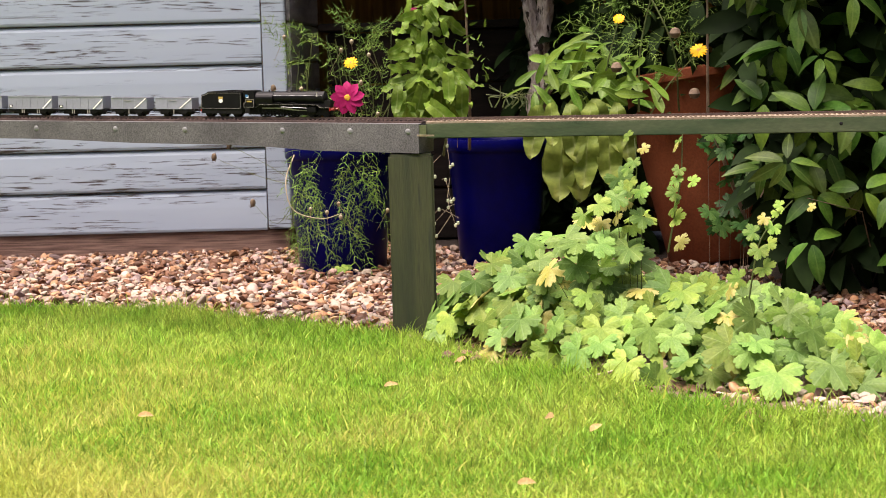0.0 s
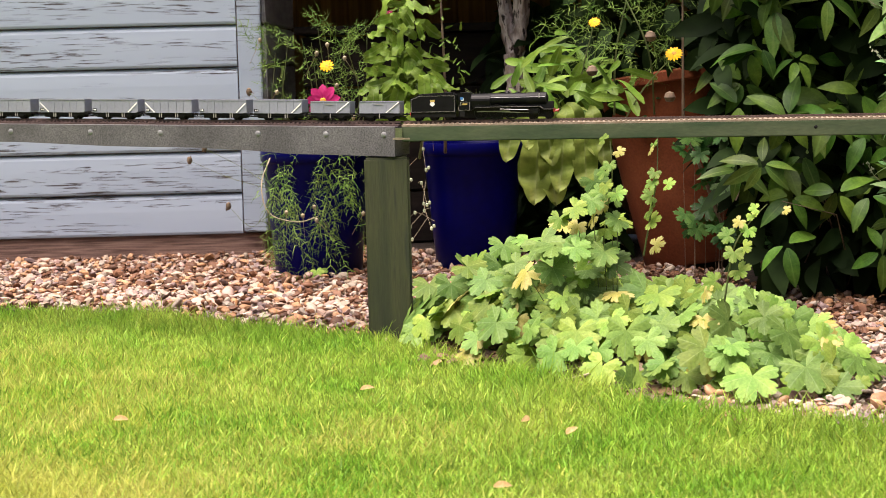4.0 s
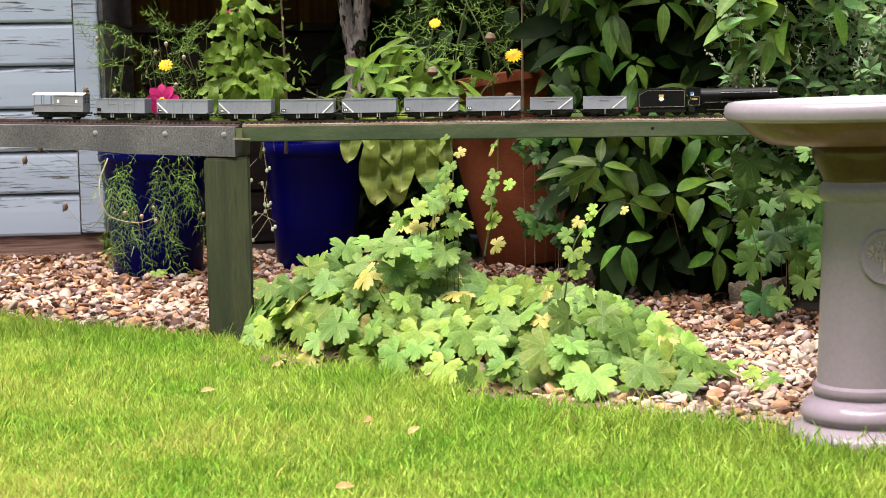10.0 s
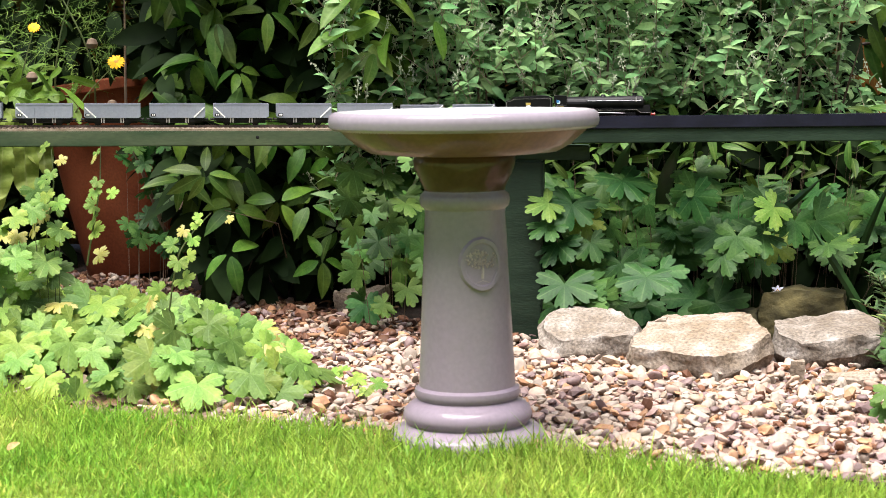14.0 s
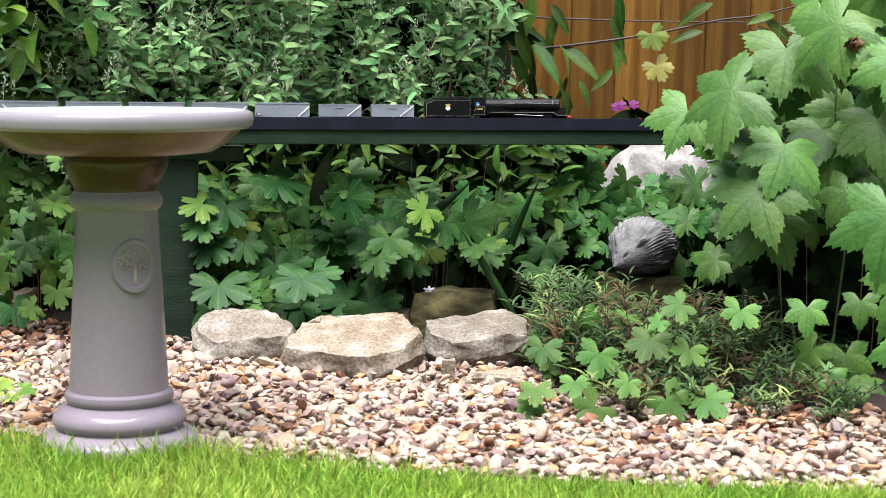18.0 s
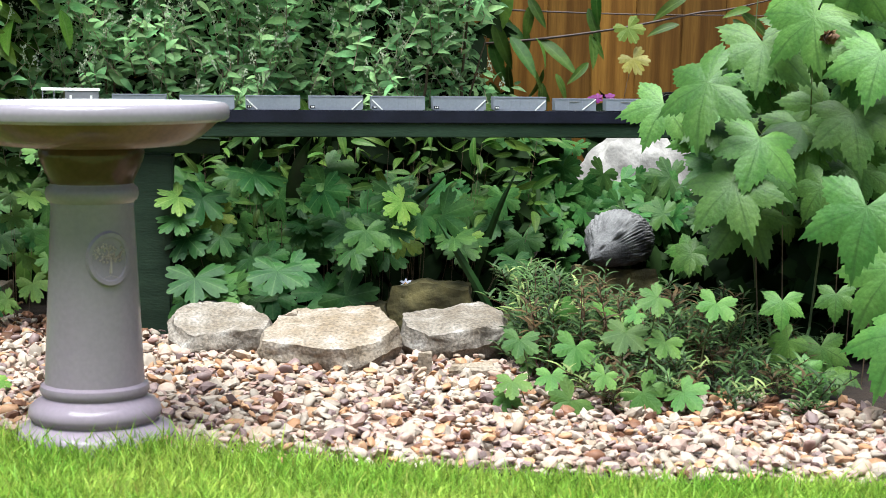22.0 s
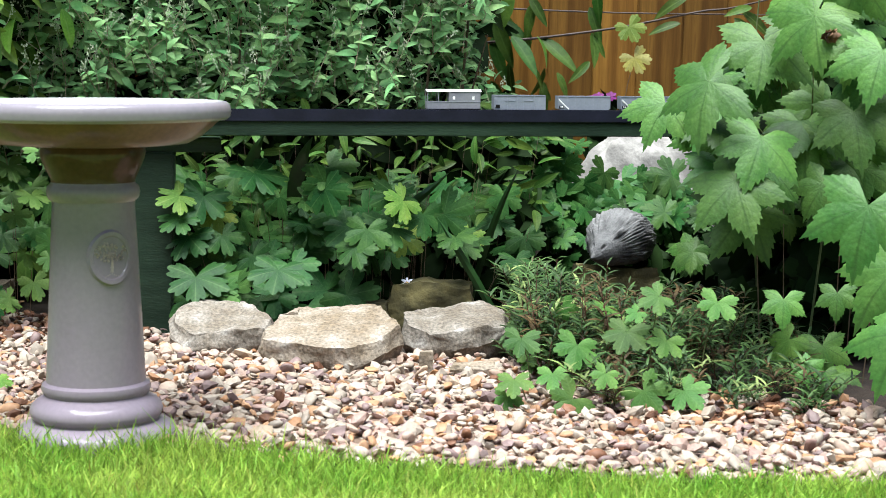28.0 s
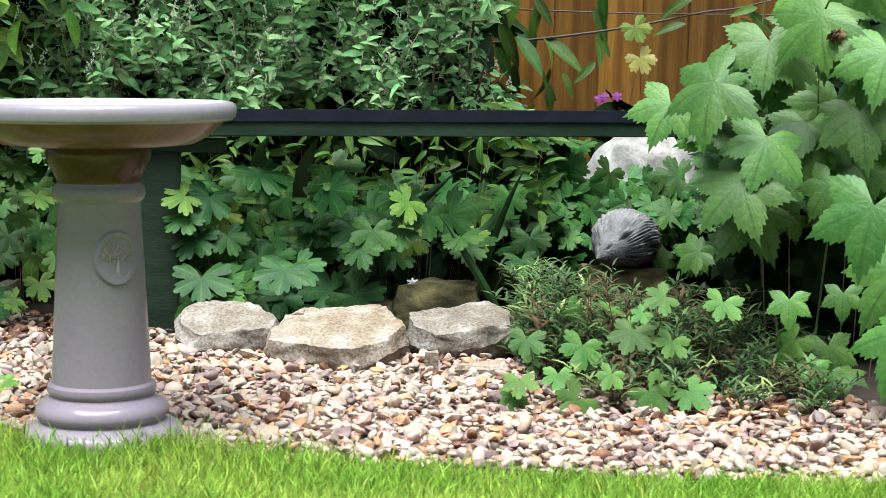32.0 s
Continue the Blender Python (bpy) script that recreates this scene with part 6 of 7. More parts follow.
def laurel():
    rng = random.Random(17)
    ob = thing("laurel_shrub", (0, 0, 0), "dense shrub with long pointed glossy green leaves", "shrub")

    def body(b, d, z):
        return z > 0.02 + 0.25 * max(0.0, (3.42 - d)) and (b > -21.2 + 2.2 * max(0.0, 0.3 - z) / 0.3)

    bright = leaf_meshes(lance_leaf, M["leaf_fresh2"], 3, l=0.105, w=0.036, n=9, droop=0.35, prof=(0.75, 1.05), fold=0.25)
    for k in range(92):
        b, d, z = rng.uniform(-21.6, -13.2), rng.uniform(3.24, 3.5), rng.uniform(0.08, 0.70)
        if not body(b, d, z):
            continue
        sp = rosette(rng, polar(b, d, z), b, rng.randint(3, 6), rng.uniform(0.6, 0.95))
        scatter(ob, bright if rng.random() < 0.22 + 0.02 * (b + 21) else LAUREL, sp)
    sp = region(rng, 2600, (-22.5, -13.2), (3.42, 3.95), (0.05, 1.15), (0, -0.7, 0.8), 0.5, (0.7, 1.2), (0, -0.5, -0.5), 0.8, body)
    joined("inner_leaves", LAUREL[:3], sp, M["leaf_shaded"], ob)
    # unseen leaves over the top, added to shade the gaps below
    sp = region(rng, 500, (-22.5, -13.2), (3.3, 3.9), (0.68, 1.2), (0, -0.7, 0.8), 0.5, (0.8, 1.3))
    joined("upper_leaves", LAUREL[:3], sp, M["leaf_shaded"], ob)
    fresh = leaf_meshes(lance_leaf, M["leaf_fresh"], 3, l=0.10, w=0.034, droop=0.3, belly=0.9)
    scatter(ob, fresh, region(rng, 16, (-15.3, -11.6), (3.2, 3.3), (0.5, 0.68), (0, -0.7, 0.7), 0.35, (0.7, 1.1), (0, -0.4, -0.5), 0.8))
    twigs(rng, ob, (-21, -14.5), (3.6, 3.85), (0.0, 0.03), (0.4, 0.9), 12, 0.005)
    twigs(rng, ob, (-21, -14.5), (3.4, 3.55), (0.02, 0.2), (0.15, 0.45), 10, 0.0015, "twig")
    ge = thing("shade_geranium", (0, 0, 0), "dark geranium leaves in the shade below the pots", "plant")
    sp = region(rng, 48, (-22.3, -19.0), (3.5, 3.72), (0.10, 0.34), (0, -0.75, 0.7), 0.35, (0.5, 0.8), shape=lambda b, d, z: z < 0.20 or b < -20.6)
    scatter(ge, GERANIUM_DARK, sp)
    stalks(sp, polar(-22, 3.55, 0.0), M["twig"], ge, 0.0006, every=3)


def grey_shrub():
    rng = random.Random(23)
    ob = thing("grey_leaved_shrub", (0, 0, 0), "wide shrub with small grey-green pointed leaves and pale buds", "shrub")

    def body(b, d, z):
        edge = 1.7 - 1.8 * max(0.0, z - 0.45) + 0.7 * math.sin(z * 23)
        return b < edge and z < 0.9 and (z > 0.36 or b < -11.5) and d > 3.24 + 0.07 * math.sin(b * 1.3) + 0.06 * math.sin(z * 17 + b)

    # leaves stand in whorls on upright twigs
    g = Geo()
    spots = []
    tips = []
    while len(spots) < 14500:
        b, d, z = rng.uniform(-15.8, 2.3), rng.uniform(3.16, 3.75), rng.uniform(0.18, 1.0)
        if not body(b, d, z):
            continue
        p = Vector(polar(b, d, z))
        q = p + Vector((rng.gauss(0, 0.03), rng.gauss(-0.02, 0.02), rng.uniform(0.04, 0.09)))
        if d < 3.4:
            g.tube([p, q], [0.0012, 0.0006], 4, False)
        n = rng.randint(6, 10)
        for k in range(n):
            u = k / n
            a = k * 2.4 + rng.random()
            o = Vector((math.cos(a), math.sin(a), rng.uniform(-0.3, 1.0)))
            spots.append((leaf_pose(p.lerp(q, u), Vector((-o.x * 0.3 + rng.gauss(0, 0.6), -o.y * 0.3 - 0.8 + rng.gauss(0, 0.5), 0.6 + rng.gauss(0, 0.55))), o, rng.uniform(0.45, 1.2) * (1.15 - 0.55 * u)), rng.randrange(9)))
        if rng.random() < 0.75 and d < 3.5:
            tips.append(q)
    joined("foliage", SAGE, spots, M["leaf_grey"], ob)
    part("twig_tangle", g, M["dry"], ob, smooth=True, kind="stuff")
    bud = Geo()
    for q in tips:
        s = Vector((rng.gauss(0, 0.4), rng.gauss(-0.2, 0.3), 1)).normalized() * rng.uniform(0.02, 0.045)
        bud.tube([q, q + s], [0.0007, 0.0004], 4, False)
        for k in range(13):
            bud.add([(0.002, 0, 0), (-0.001, 0.0017, 0), (-0.001, -0.0017, 0), (0, 0, 0.004)], [(0, 1, 3), (1, 2, 3), (2, 0, 3), (0, 2, 1)], Matrix.Translation(q + s * (0.2 + 0.8 * k / 12) + Vector((rng.gauss(0, 0.0028), rng.gauss(0, 0.0028), rng.gauss(0, 0.0025)))))
    part("bud_spray", bud, M["bud"], ob, kind="stuff")
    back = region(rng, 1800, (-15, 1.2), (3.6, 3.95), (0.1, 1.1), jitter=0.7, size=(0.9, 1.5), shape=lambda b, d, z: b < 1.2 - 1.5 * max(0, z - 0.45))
    joined("inner_leaves", LAUREL[:2], back, M["leaf_shaded"], ob)
    twigs(rng, ob, (-14, 1), (3.4, 3.7), (0.0, 0.02), (0.45, 0.9), 26, 0.004)


M["bud"] = mat("pale_bud", (0.26, 0.31, 0.19), (0.36, 0.40, 0.26), 0.7, 60, 200, 0)


def bath_geranium():
    rng = random.Random(6)
    ob = thing("pale_geranium", (0, 0, 0), "pale green lobed geranium leaves beside the bird bath", "plant")
    pale = leaf_meshes(lobed_leaf, M["leaf_young"], 3, r=0.044, lobes=5, depth=0.5, teeth=0.025, point=3.0, lobules=0.17)
    sp = region(rng, 26, (-15.2, -12.6), (3.0, 3.15), (0.03, 0.33), (0, -0.8, 0.6), 0.3, (0.6, 1.05), shape=lambda b, d, z: b > -14.4 or z > 0.2 or z < 0.15)
    scatter(ob, pale, sp)
    sp2 = region(rng, 14, (-14.8, -12.4), (3.1, 3.25), (0.02, 0.3), (0, -0.8, 0.6), 0.3, (0.6, 1.0))
    scatter(ob, GERANIUM_DARK, sp2)
    stalks(sp + sp2, polar(-13.5, 3.2, 0.0), M["twig"], ob, 0.0006, every=8, spread=0.6)


def border_geranium():
    rng = random.Random(27)
    ob = thing("geranium_clump", (0, 0, 0), "tall clump of mid green lobed geranium leaves behind the stones", "plant")

    def body(b, d, z):
        return z < 0.30 - 0.0030 * (b + 5) ** 2 + 0.02 * math.sin(b * 3) and z > 0.06 - 0.10 * (3.15 - d) + (0.105 if -2.2 < b < 2.3 else 0.0)

    sp = region(rng, 62, (-8.6, 2.6), (3.0, 3.16), (0.05, 0.34), (0, -0.75, 0.7), 0.3, (0.85, 1.3), (0, -0.5, -0.5), 0.5, body)
    sp += region(rng, 62, (-8.6, 2.8), (3.16, 3.4), (0.13, 0.27), (0, -0.7, 0.75), 0.35, (0.75, 1.2), (0, -0.5, -0.4), 0.6)
    lime = leaf_meshes(lobed_leaf, M["leaf_lime"], 2, r=0.045, lobes=5, depth=0.52, teeth=0.03, point=2.8, lobules=0.18)
    sp += region(rng, 11, (-9.0, -4.2), (2.93, 3.0), (0.055, 0.13), (0, -0.75, 0.75), 0.25, (0.95, 1.3), (0, -0.5, -0.4), 0.5)
    pick = set(rng.sample(range(62), 7))
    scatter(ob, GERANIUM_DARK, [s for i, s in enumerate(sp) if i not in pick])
    scatter(ob, lime, [sp[i] for i in pick])
    stalks(sp, polar(-3, 3.3, 0.0), M["twig"], ob, 0.0007, 0.15, 9, 0.75)
    sp = region(rng, 44, (2.6, 9.5), (3.38, 3.48), (0.15, 0.262), (0, -0.75, 0.7), 0.35, (0.7, 1.0), (0, -0.5, -0.4), 0.6, lambda b, d, z: z < 0.25 or b < 4.2)
    scatter(ob, GERANIUM_DARK, sp)
    sp = region(rng, 38, (3.6, 8.2), (3.42, 3.5), (0.18, 0.272), (0, -0.95, 0.35), 0.3, (0.8, 1.1))
    scatter(ob, GERANIUM_DARK, sp)
    sp = region(rng, 16, (2.2, 4.4), (3.4, 3.5), (0.2, 0.36), (0, -0.75, 0.7), 0.35, (0.7, 1.0))
    scatter(ob, GERANIUM_DARK, sp)
    sp = region(rng, 36, (3.0, 9.0), (3.33, 3.45), (0.08, 0.21), (0, -0.7, 0.75), 0.35, (0.6, 1.0), (0, -0.5, -0.4), 0.6)
    scatter(ob, GERANIUM_DARK, sp)
    mx = thing("leafy_undergrowth", (0, 0, 0), "thin light green leaves growing up under the railway", "plant")
    narrow = leaf_meshes(lance_leaf, M["leaf_fresh2"], 3, l=0.06, w=0.017, droop=0.3)
    sp = region(rng, 460, (-8.5, 3.4), (3.14, 3.5), (0.2, 0.40), (0, -0.6, 0.8), 0.6, (0.4, 1.0), (0, -0.4, 0.1), 0.9)
    scatter(mx, narrow, sp)
    stalks(sp, polar(-3, 3.4, 0.0), M["twig"], mx, 0.0006, every=6, spread=0.9)
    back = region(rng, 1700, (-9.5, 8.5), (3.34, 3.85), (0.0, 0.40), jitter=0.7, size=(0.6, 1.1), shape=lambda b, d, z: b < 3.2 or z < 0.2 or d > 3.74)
    joined("inner_leaves", LAUREL[:2], back, M["leaf_shaded"], mx)
    ir = thing("iris_plant", (0, 0, 0), "dark sword-shaped iris leaves arching among the geraniums", "plant")
    for k, (p0, p1, p2, w) in enumerate((((2.2, 3.02, 0.02), (0.9, 3.0, 0.14), (-0.1, 3.02, 0.215), 0.016), ((-2.6, 3.12, 0.17), (-1.2, 3.1, 0.21), (0.3, 3.08, 0.29), 0.02),
                                           ((-4.8, 3.13, 0.20), (-4.9, 3.1, 0.28), (-4.2, 3.05, 0.35), 0.03), ((-6.4, 3.15, 0.24), (-6.3, 3.12, 0.30), (-5.8, 3.08, 0.35), 0.026),
                                           ((1.0, 3.2, 0.02), (1.6, 3.12, 0.2), (2.6, 3.1, 0.3), 0.014))):
        p = [Vector(polar(*q)) for q in (p0, p1, p2)]
        v, f = [], []
        for i in range(9):
            u = i / 8
            c = p[0] * (1 - u) ** 2 + p[1] * 2 * u * (1 - u) + p[2] * u * u
            d = (p[1] - p[0]) * (1 - u) + (p[2] - p[1]) * u
            s = d.cross(Vector((0.2, 1, 0.2))).normalized() * w / 2 * (1 - u ** 4) * (0.7 + 0.3 * math.sin(math.pi * u))
            v += [c - s, c + Vector((0, -0.003, 0)), c + s]
        for i in range(8):
            for j in (0, 1):
                f.append((3 * i + j, 3 * i + j + 1, 3 * i + j + 4, 3 * i + j + 3))
        part("blade", Geo().add(v, f), M["iris"], ir, smooth=True)
    wf = thing("white_star_flower", polar(-1.04, 3.05, 0.0), "small white star flower on a thin stem", "flower")
    daisy(wf, (0, 0, 0.095), (0, -0.8, 0.6), 0.011, 6, M["white_petal"], M["orange"])
    stem(wf, [(0, 0.02, 0), (0, 0.01, 0.05), (0, 0.002, 0.094)], 0.001)


M["leaf_fresh2"] = mat("light_narrow_leaf", (0.038, 0.088, 0.014), (0.082, 0.134, 0.023), 0.45, 25, 200, 0.15, spread=0.45, leaf=0.25, veins=180, vein_colour=(0.143, 0.209, 0.055), hue=0.02)


def lobed_shrub():
    rng = random.Random(44)
    ob = thing("lobed_shrub", (0, 0, 0), "tall shrub with large lobed bright green leaves over the gravel", "shrub")

    def hang(rows, d0):
        """Large leaves: bearing, height of the stalk's end, length, lean of the tip from straight down."""
        out = []
        for k, (b, z, l, lean) in enumerate(rows):
            c, s = math.cos(radians(b)), math.sin(radians(b))
            a = radians(lean)
            t = Vector((math.sin(a), -0.35, -math.cos(a)))
            n = Vector((0.25 * math.sin(a) + rng.gauss(0, 0.12), -0.85, 0.55 + rng.gauss(0, 0.1)))
            t, n = (Vector((c * q.x + s * q.y, -s * q.x + c * q.y, q.z)) for q in (t, n))
            out.append((leaf_pose(polar(b, d0 + 0.05 * (k * 7 % 4), z), n, t, l / 0.090), rng.randrange(99)))
        return out

    upper = hang([(8.62, 0.465, 0.108, -85), (7.25, 0.429, 0.086, -25), (9.09, 0.446, 0.06, 20), (10.33, 0.525, 0.1, -5), (11.89, 0.562, 0.1, -60), (12.1, 0.524, 0.066, 0),
                  (13.15, 0.528, 0.075, -10), (14.04, 0.516, 0.1, -12), (10.37, 0.386, 0.09, -15), (9.02, 0.378, 0.06, -40), (11.69, 0.401, 0.092, 5), (13.26, 0.425, 0.1, 10)], 2.58)
    lower = hang([(9.61, 0.322, 0.1, -45), (10.02, 0.27, 0.105, -35), (10.87, 0.33, 0.06, -20), (12.4, 0.319, 0.066, -35), (8.34, 0.217, 0.046, -80),
                  (8.26, 0.207, 0.046, -40), (11.54, 0.079, 0.06, -60), (13.0, 0.16, 0.048, 0), (11.31, 0.153, 0.05, 0), (12.6, 0.065, 0.06, 10)], 2.56)
    lower += hang([(13.83, 0.31, 0.11, -12), (14.75, 0.213, 0.115, -40), (15.2, 0.13, 0.10, -25)], 2.36)
    scatter(ob, MAPLE, upper + lower)

    def body(b, d, z):
        return b > 8.6 + 1.5 * max(0.0, 0.36 - z) / 0.1 + 1.9 * max(0.0, z - 0.47) / 0.12

    sp = region(rng, 44, (8.6, 15.8), (2.68, 2.86), (0.30, 0.70), (-0.1, -0.75, 0.65), 0.35, (0.6, 1.0), (-0.25, -0.5, -1.0), 0.4, body)
    sp += region(rng, 46, (9.0, 15.8), (2.84, 3.05), (0.24, 0.75), (-0.1, -0.8, 0.6), 0.35, (0.6, 0.95), (-0.2, -0.5, -0.8), 0.5, body)
    sp += region(rng, 6, (11.2, 14.5), (2.50, 2.66), (0.015, 0.07), (0, -0.7, 0.7), 0.35, (0.28, 0.5), (0, -0.5, -0.5), 0.6)
    scatter(ob, MAPLE, sp)
    stalks(upper, polar(12.0, 2.95, 0.38), M["stem"], ob, 0.0013, 0.05, 2, 0.55)
    stalks(sp[:70], polar(12.5, 2.95, 0.0), M["twig"], ob, 0.0011, 0.12, 14, 0.7)
    twigs(rng, ob, (10.3, 15), (2.85, 3.0), (0.0, 0.01), (0.4, 0.8), 4, 0.0022, "stem")
    spent = part("spent_flower", Geo().lathe([(0.0, 0.006), (0.004, 0.004), (0.005, 0.0), (0.0, -0.006)], 8), M["litter"], ob, "dry brown flower head", m=Matrix.Translation(polar(12.35, 2.56, 0.533)))
    for k in range(9):
        o = Vector((rng.gauss(0, 1), rng.gauss(0, 1), rng.gauss(0, 1))).normalized()
        part("dry_petal", DEAD[k % 2], None, spent, m=leaf_pose(o * 0.003, Vector((o.y, -o.x, o.z)), o, rng.uniform(0.4, 0.6)))
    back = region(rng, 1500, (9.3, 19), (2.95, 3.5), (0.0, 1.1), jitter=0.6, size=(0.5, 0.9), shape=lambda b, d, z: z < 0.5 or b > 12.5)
    joined("inner_leaves", LOBED_DARK, back, M["leaf_shaded"], ob)


def creeping_plant():
    rng = random.Random(52)
    ob = thing("creeping_plant", (0, 0, 0), "low creeping plant with narrow leaves and reddish stems", "plant")
    thin = [lance_leaf(0.027, 0.0046, 4, seed=k, prof=(0.6, 0.9), droop=0.5).mesh("leaf", M["leaf_thin"], smooth=True) for k in range(3)]
    spots = []
    g = Geo()
    for _ in range(600):
        b = rng.uniform(2.3, 12.6)
        d = rng.uniform(2.46 + 0.1 * max(0.0, 5.2 - b) + 0.06 * math.sin(b * 3), 3.0)
        if b > 8.6 and rng.random() < 0.55:
            continue
        top = 0.13 - 0.002 * (b - 5) ** 2 - (0.035 if 4.2 < b < 7.2 else 0.0) - 0.12 * max(0, 2.66 - d) / 0.3
        z = rng.uniform(0.0, max(0.03, top))
        p = Vector(polar(b, d, z))
        q = p + Vector((rng.gauss(0, 0.03), rng.gauss(-0.01, 0.02), rng.uniform(0.02, 0.05)))
        g.tube([p, q], [0.001, 0.0006], 4, False)
        for k in range(13):
            a = k * 2.4 + p.x * 900
            o = Vector((math.cos(a), math.sin(a), rng.uniform(-0.1, 0.9)))
            spots.append((leaf_pose(p.lerp(q, k / 14), (-o.x, -o.y - 0.3, 0.8), o, rng.uniform(0.7, 1.2)), k))
    # upright shoots, some with reddish tops
    red = []
    for _ in range(34):
        b, d = rng.uniform(2.9, 9.6), rng.uniform(2.58, 2.78)
        p = Vector(polar(b, d, 0.02))
        q = p + Vector((rng.gauss(0, 0.018), rng.gauss(-0.01, 0.012), rng.uniform(0.07, 0.17) - 0.006 * abs(b - 4.5)))
        g.tube([p, p.lerp(q, 0.5) + Vector((0.004, 0, 0)), q], [0.0013, 0.001, 0.0006], 4, False)
        tinted = rng.random() < 0.3
        for k in range(20):
            u = k / 19
            a = k * 2.4 + p.x * 700
            o = Vector((math.cos(a), math.sin(a), 0.35 + 0.8 * u))
            leaf = (leaf_pose(p.lerp(q, 0.3 + 0.7 * u), (-o.x, -o.y - 0.5, 0.9), o, rng.uniform(1.1, 1.5) * (1.1 - 0.55 * u)), k)
            (red if tinted and u > 0.45 else spots).append(leaf)
    joined("foliage", thin, [q for k, q in enumerate(spots) if k // 13 % 10 < 8], M["leaf_thin"], ob)
    joined("pale_foliage", thin, [q for k, q in enumerate(spots) if k // 13 % 10 == 8], M["leaf_olive"], ob)
    joined("reddish_foliage", thin, [q for k, q in enumerate(spots) if k // 13 % 10 == 9] + red, M["leaf_red"], ob)
    part("stem_tangle", g, M["red_stem"], ob, kind="stuff")
    ge = thing("young_geranium", (0, 0, 0), "bright young lobed leaves rising through the creeping plant", "plant")
    young = leaf_meshes(lobed_leaf, M["leaf_young"], 3, r=0.045, lobes=5, depth=0.45, teeth=0.03, point=2.2, lobules=0.14)
    rows = ((2.4, 0.02, 0.6), (2.78, 0.09, 0.8), (2.63, 0.042, 0.75), (4.66, 0.078, 1.0), (3.9, 0.05, 0.7), (4.52, 0.022, 0.9), (6.3, 0.105, 1.0), (7.6, 0.095, 0.8), (6.93, 0.035, 0.95), (8.22, 0.035, 0.85), (7.29, 0.158, 0.8), (9.22, 0.15, 0.8), (5.6, 0.06, 0.6))
    sp = []
    for b, z, k in rows:
        d = 2.39 if z < 0.065 else 2.46
        sp += region(rng, 1, (b - 0.05, b + 0.05), (d, d + 0.05), (z, z + 0.004), (0, -0.8, 0.65), 0.2, (k * 0.95, k * 1.05), (-0.1, -0.5, -0.6), 0.4)
    sp += region(rng, 12, (2.4, 9.5), (2.6, 2.72), (0.02, 0.13), (0, -0.7, 0.7), 0.3, (0.4, 0.75), shape=lambda b, d, z: z < 0.16 - 0.012 * abs(b - 5.5))
    scatter(ge, young, sp)
    stalks(sp, polar(5.5, 2.75, 0.0), M["stem"], ge)


M["leaf_thin"] = mat("thin_leaf", (0.014, 0.036, 0.009), (0.070, 0.118, 0.036), 0.5, 30, 200, 0, island=True, spread=0.6, leaf=0.15)
M["leaf_olive"] = mat("pale_olive_leaf", (0.09, 0.13, 0.035), (0.19, 0.23, 0.08), 0.5, 30, 200, 0, island=True, spread=0.5, leaf=0.2)
M["leaf_red"] = mat("reddish_leaf", (0.045, 0.03, 0.012), (0.10, 0.065, 0.028), 0.55, 30, 200, 0, island=True, spread=0.5, leaf=0.15)
M["red_stem"] = mat("reddish_stem", (0.055, 0.0165, 0.011), (0.11, 0.0385, 0.022), 0.6, 30, 200, 0)


def fence_climber():
    rng = random.Random(61)
    ob = thing("climbing_plant", (0, 0, 0), "climber with long green leaves trained on fence wires", "climbing plant")
    big = leaf_meshes(lance_leaf, M["leaf_laurel"], 3, l=0.10, w=0.028, droop=0.2)
    fresh = leaf_meshes(lance_leaf, M["leaf_fresh2"], 3, l=0.08, w=0.022, droop=0.3)
    sp = region(rng, 26, (0.8, 5.0), (3.84, 3.92), (0.42, 0.66), (0, -0.9, 0.3), 0.3, (0.7, 1.2), (0.2, -0.2, -0.9), 0.35)
    scatter(ob, big, sp[:12])
    scatter(ob, fresh, sp[12:])
    sp = region(rng, 10, (7.5, 13.0), (3.84, 3.9), (0.57, 0.64), (0, -0.9, 0.5), 0.3, (0.8, 1.2), (-0.5, -0.2, -0.1), 0.4)
    scatter(ob, fresh, sp)
    stem(ob, [polar(0.5, 3.9, 0.603), polar(5.8, 3.89, 0.597), polar(12, 3.88, 0.60)], 0.0022, "wire")
    stem(ob, [polar(0.5, 3.88, 0.52), polar(3.0, 3.87, 0.537), polar(5.8, 3.86, 0.566), polar(8.2, 3.87, 0.602), polar(9.4, 3.87, 0.614), polar(12, 3.86, 0.66)], 0.0032, "wire")
    stem(ob, [polar(5.6, 3.84, 0.05), polar(5.9, 3.84, 0.38), polar(6.2, 3.83, 0.50)], 0.0012, "twig")
    part("leaf", GERANIUM_YELLOW[0], None, ob, m=leaf_pose(polar(6.2, 3.78, 0.50), (0, -0.9, 0.3), (0.5, 0, -1), 1.1))
    part("leaf", GERANIUM[0], None, ob, m=leaf_pose(polar(6.0, 3.78, 0.565), (0, -0.9, 0.3), (0.5, 0, -1), 1.0))
    for b, z, mt in ((5.1, 0.415, "purple"), (5.5, 0.417, "purple"), (4.95, 0.411, "purple"), (11.3, 0.62, "pink"), (11.8, 0.625, "pink")):
        daisy(ob, polar(b, 3.75, z), (0, -0.8, 0.5), 0.012, 6, M[mt], M["purple"], broad=0.7)


for _f in (cosmos_pot, white_seed_spray, broad_plant, calendula, old_tree, front_geranium, laurel, grey_shrub, bath_geranium, border_geranium, lobed_shrub, creeping_plant, fence_climber):
    _f()


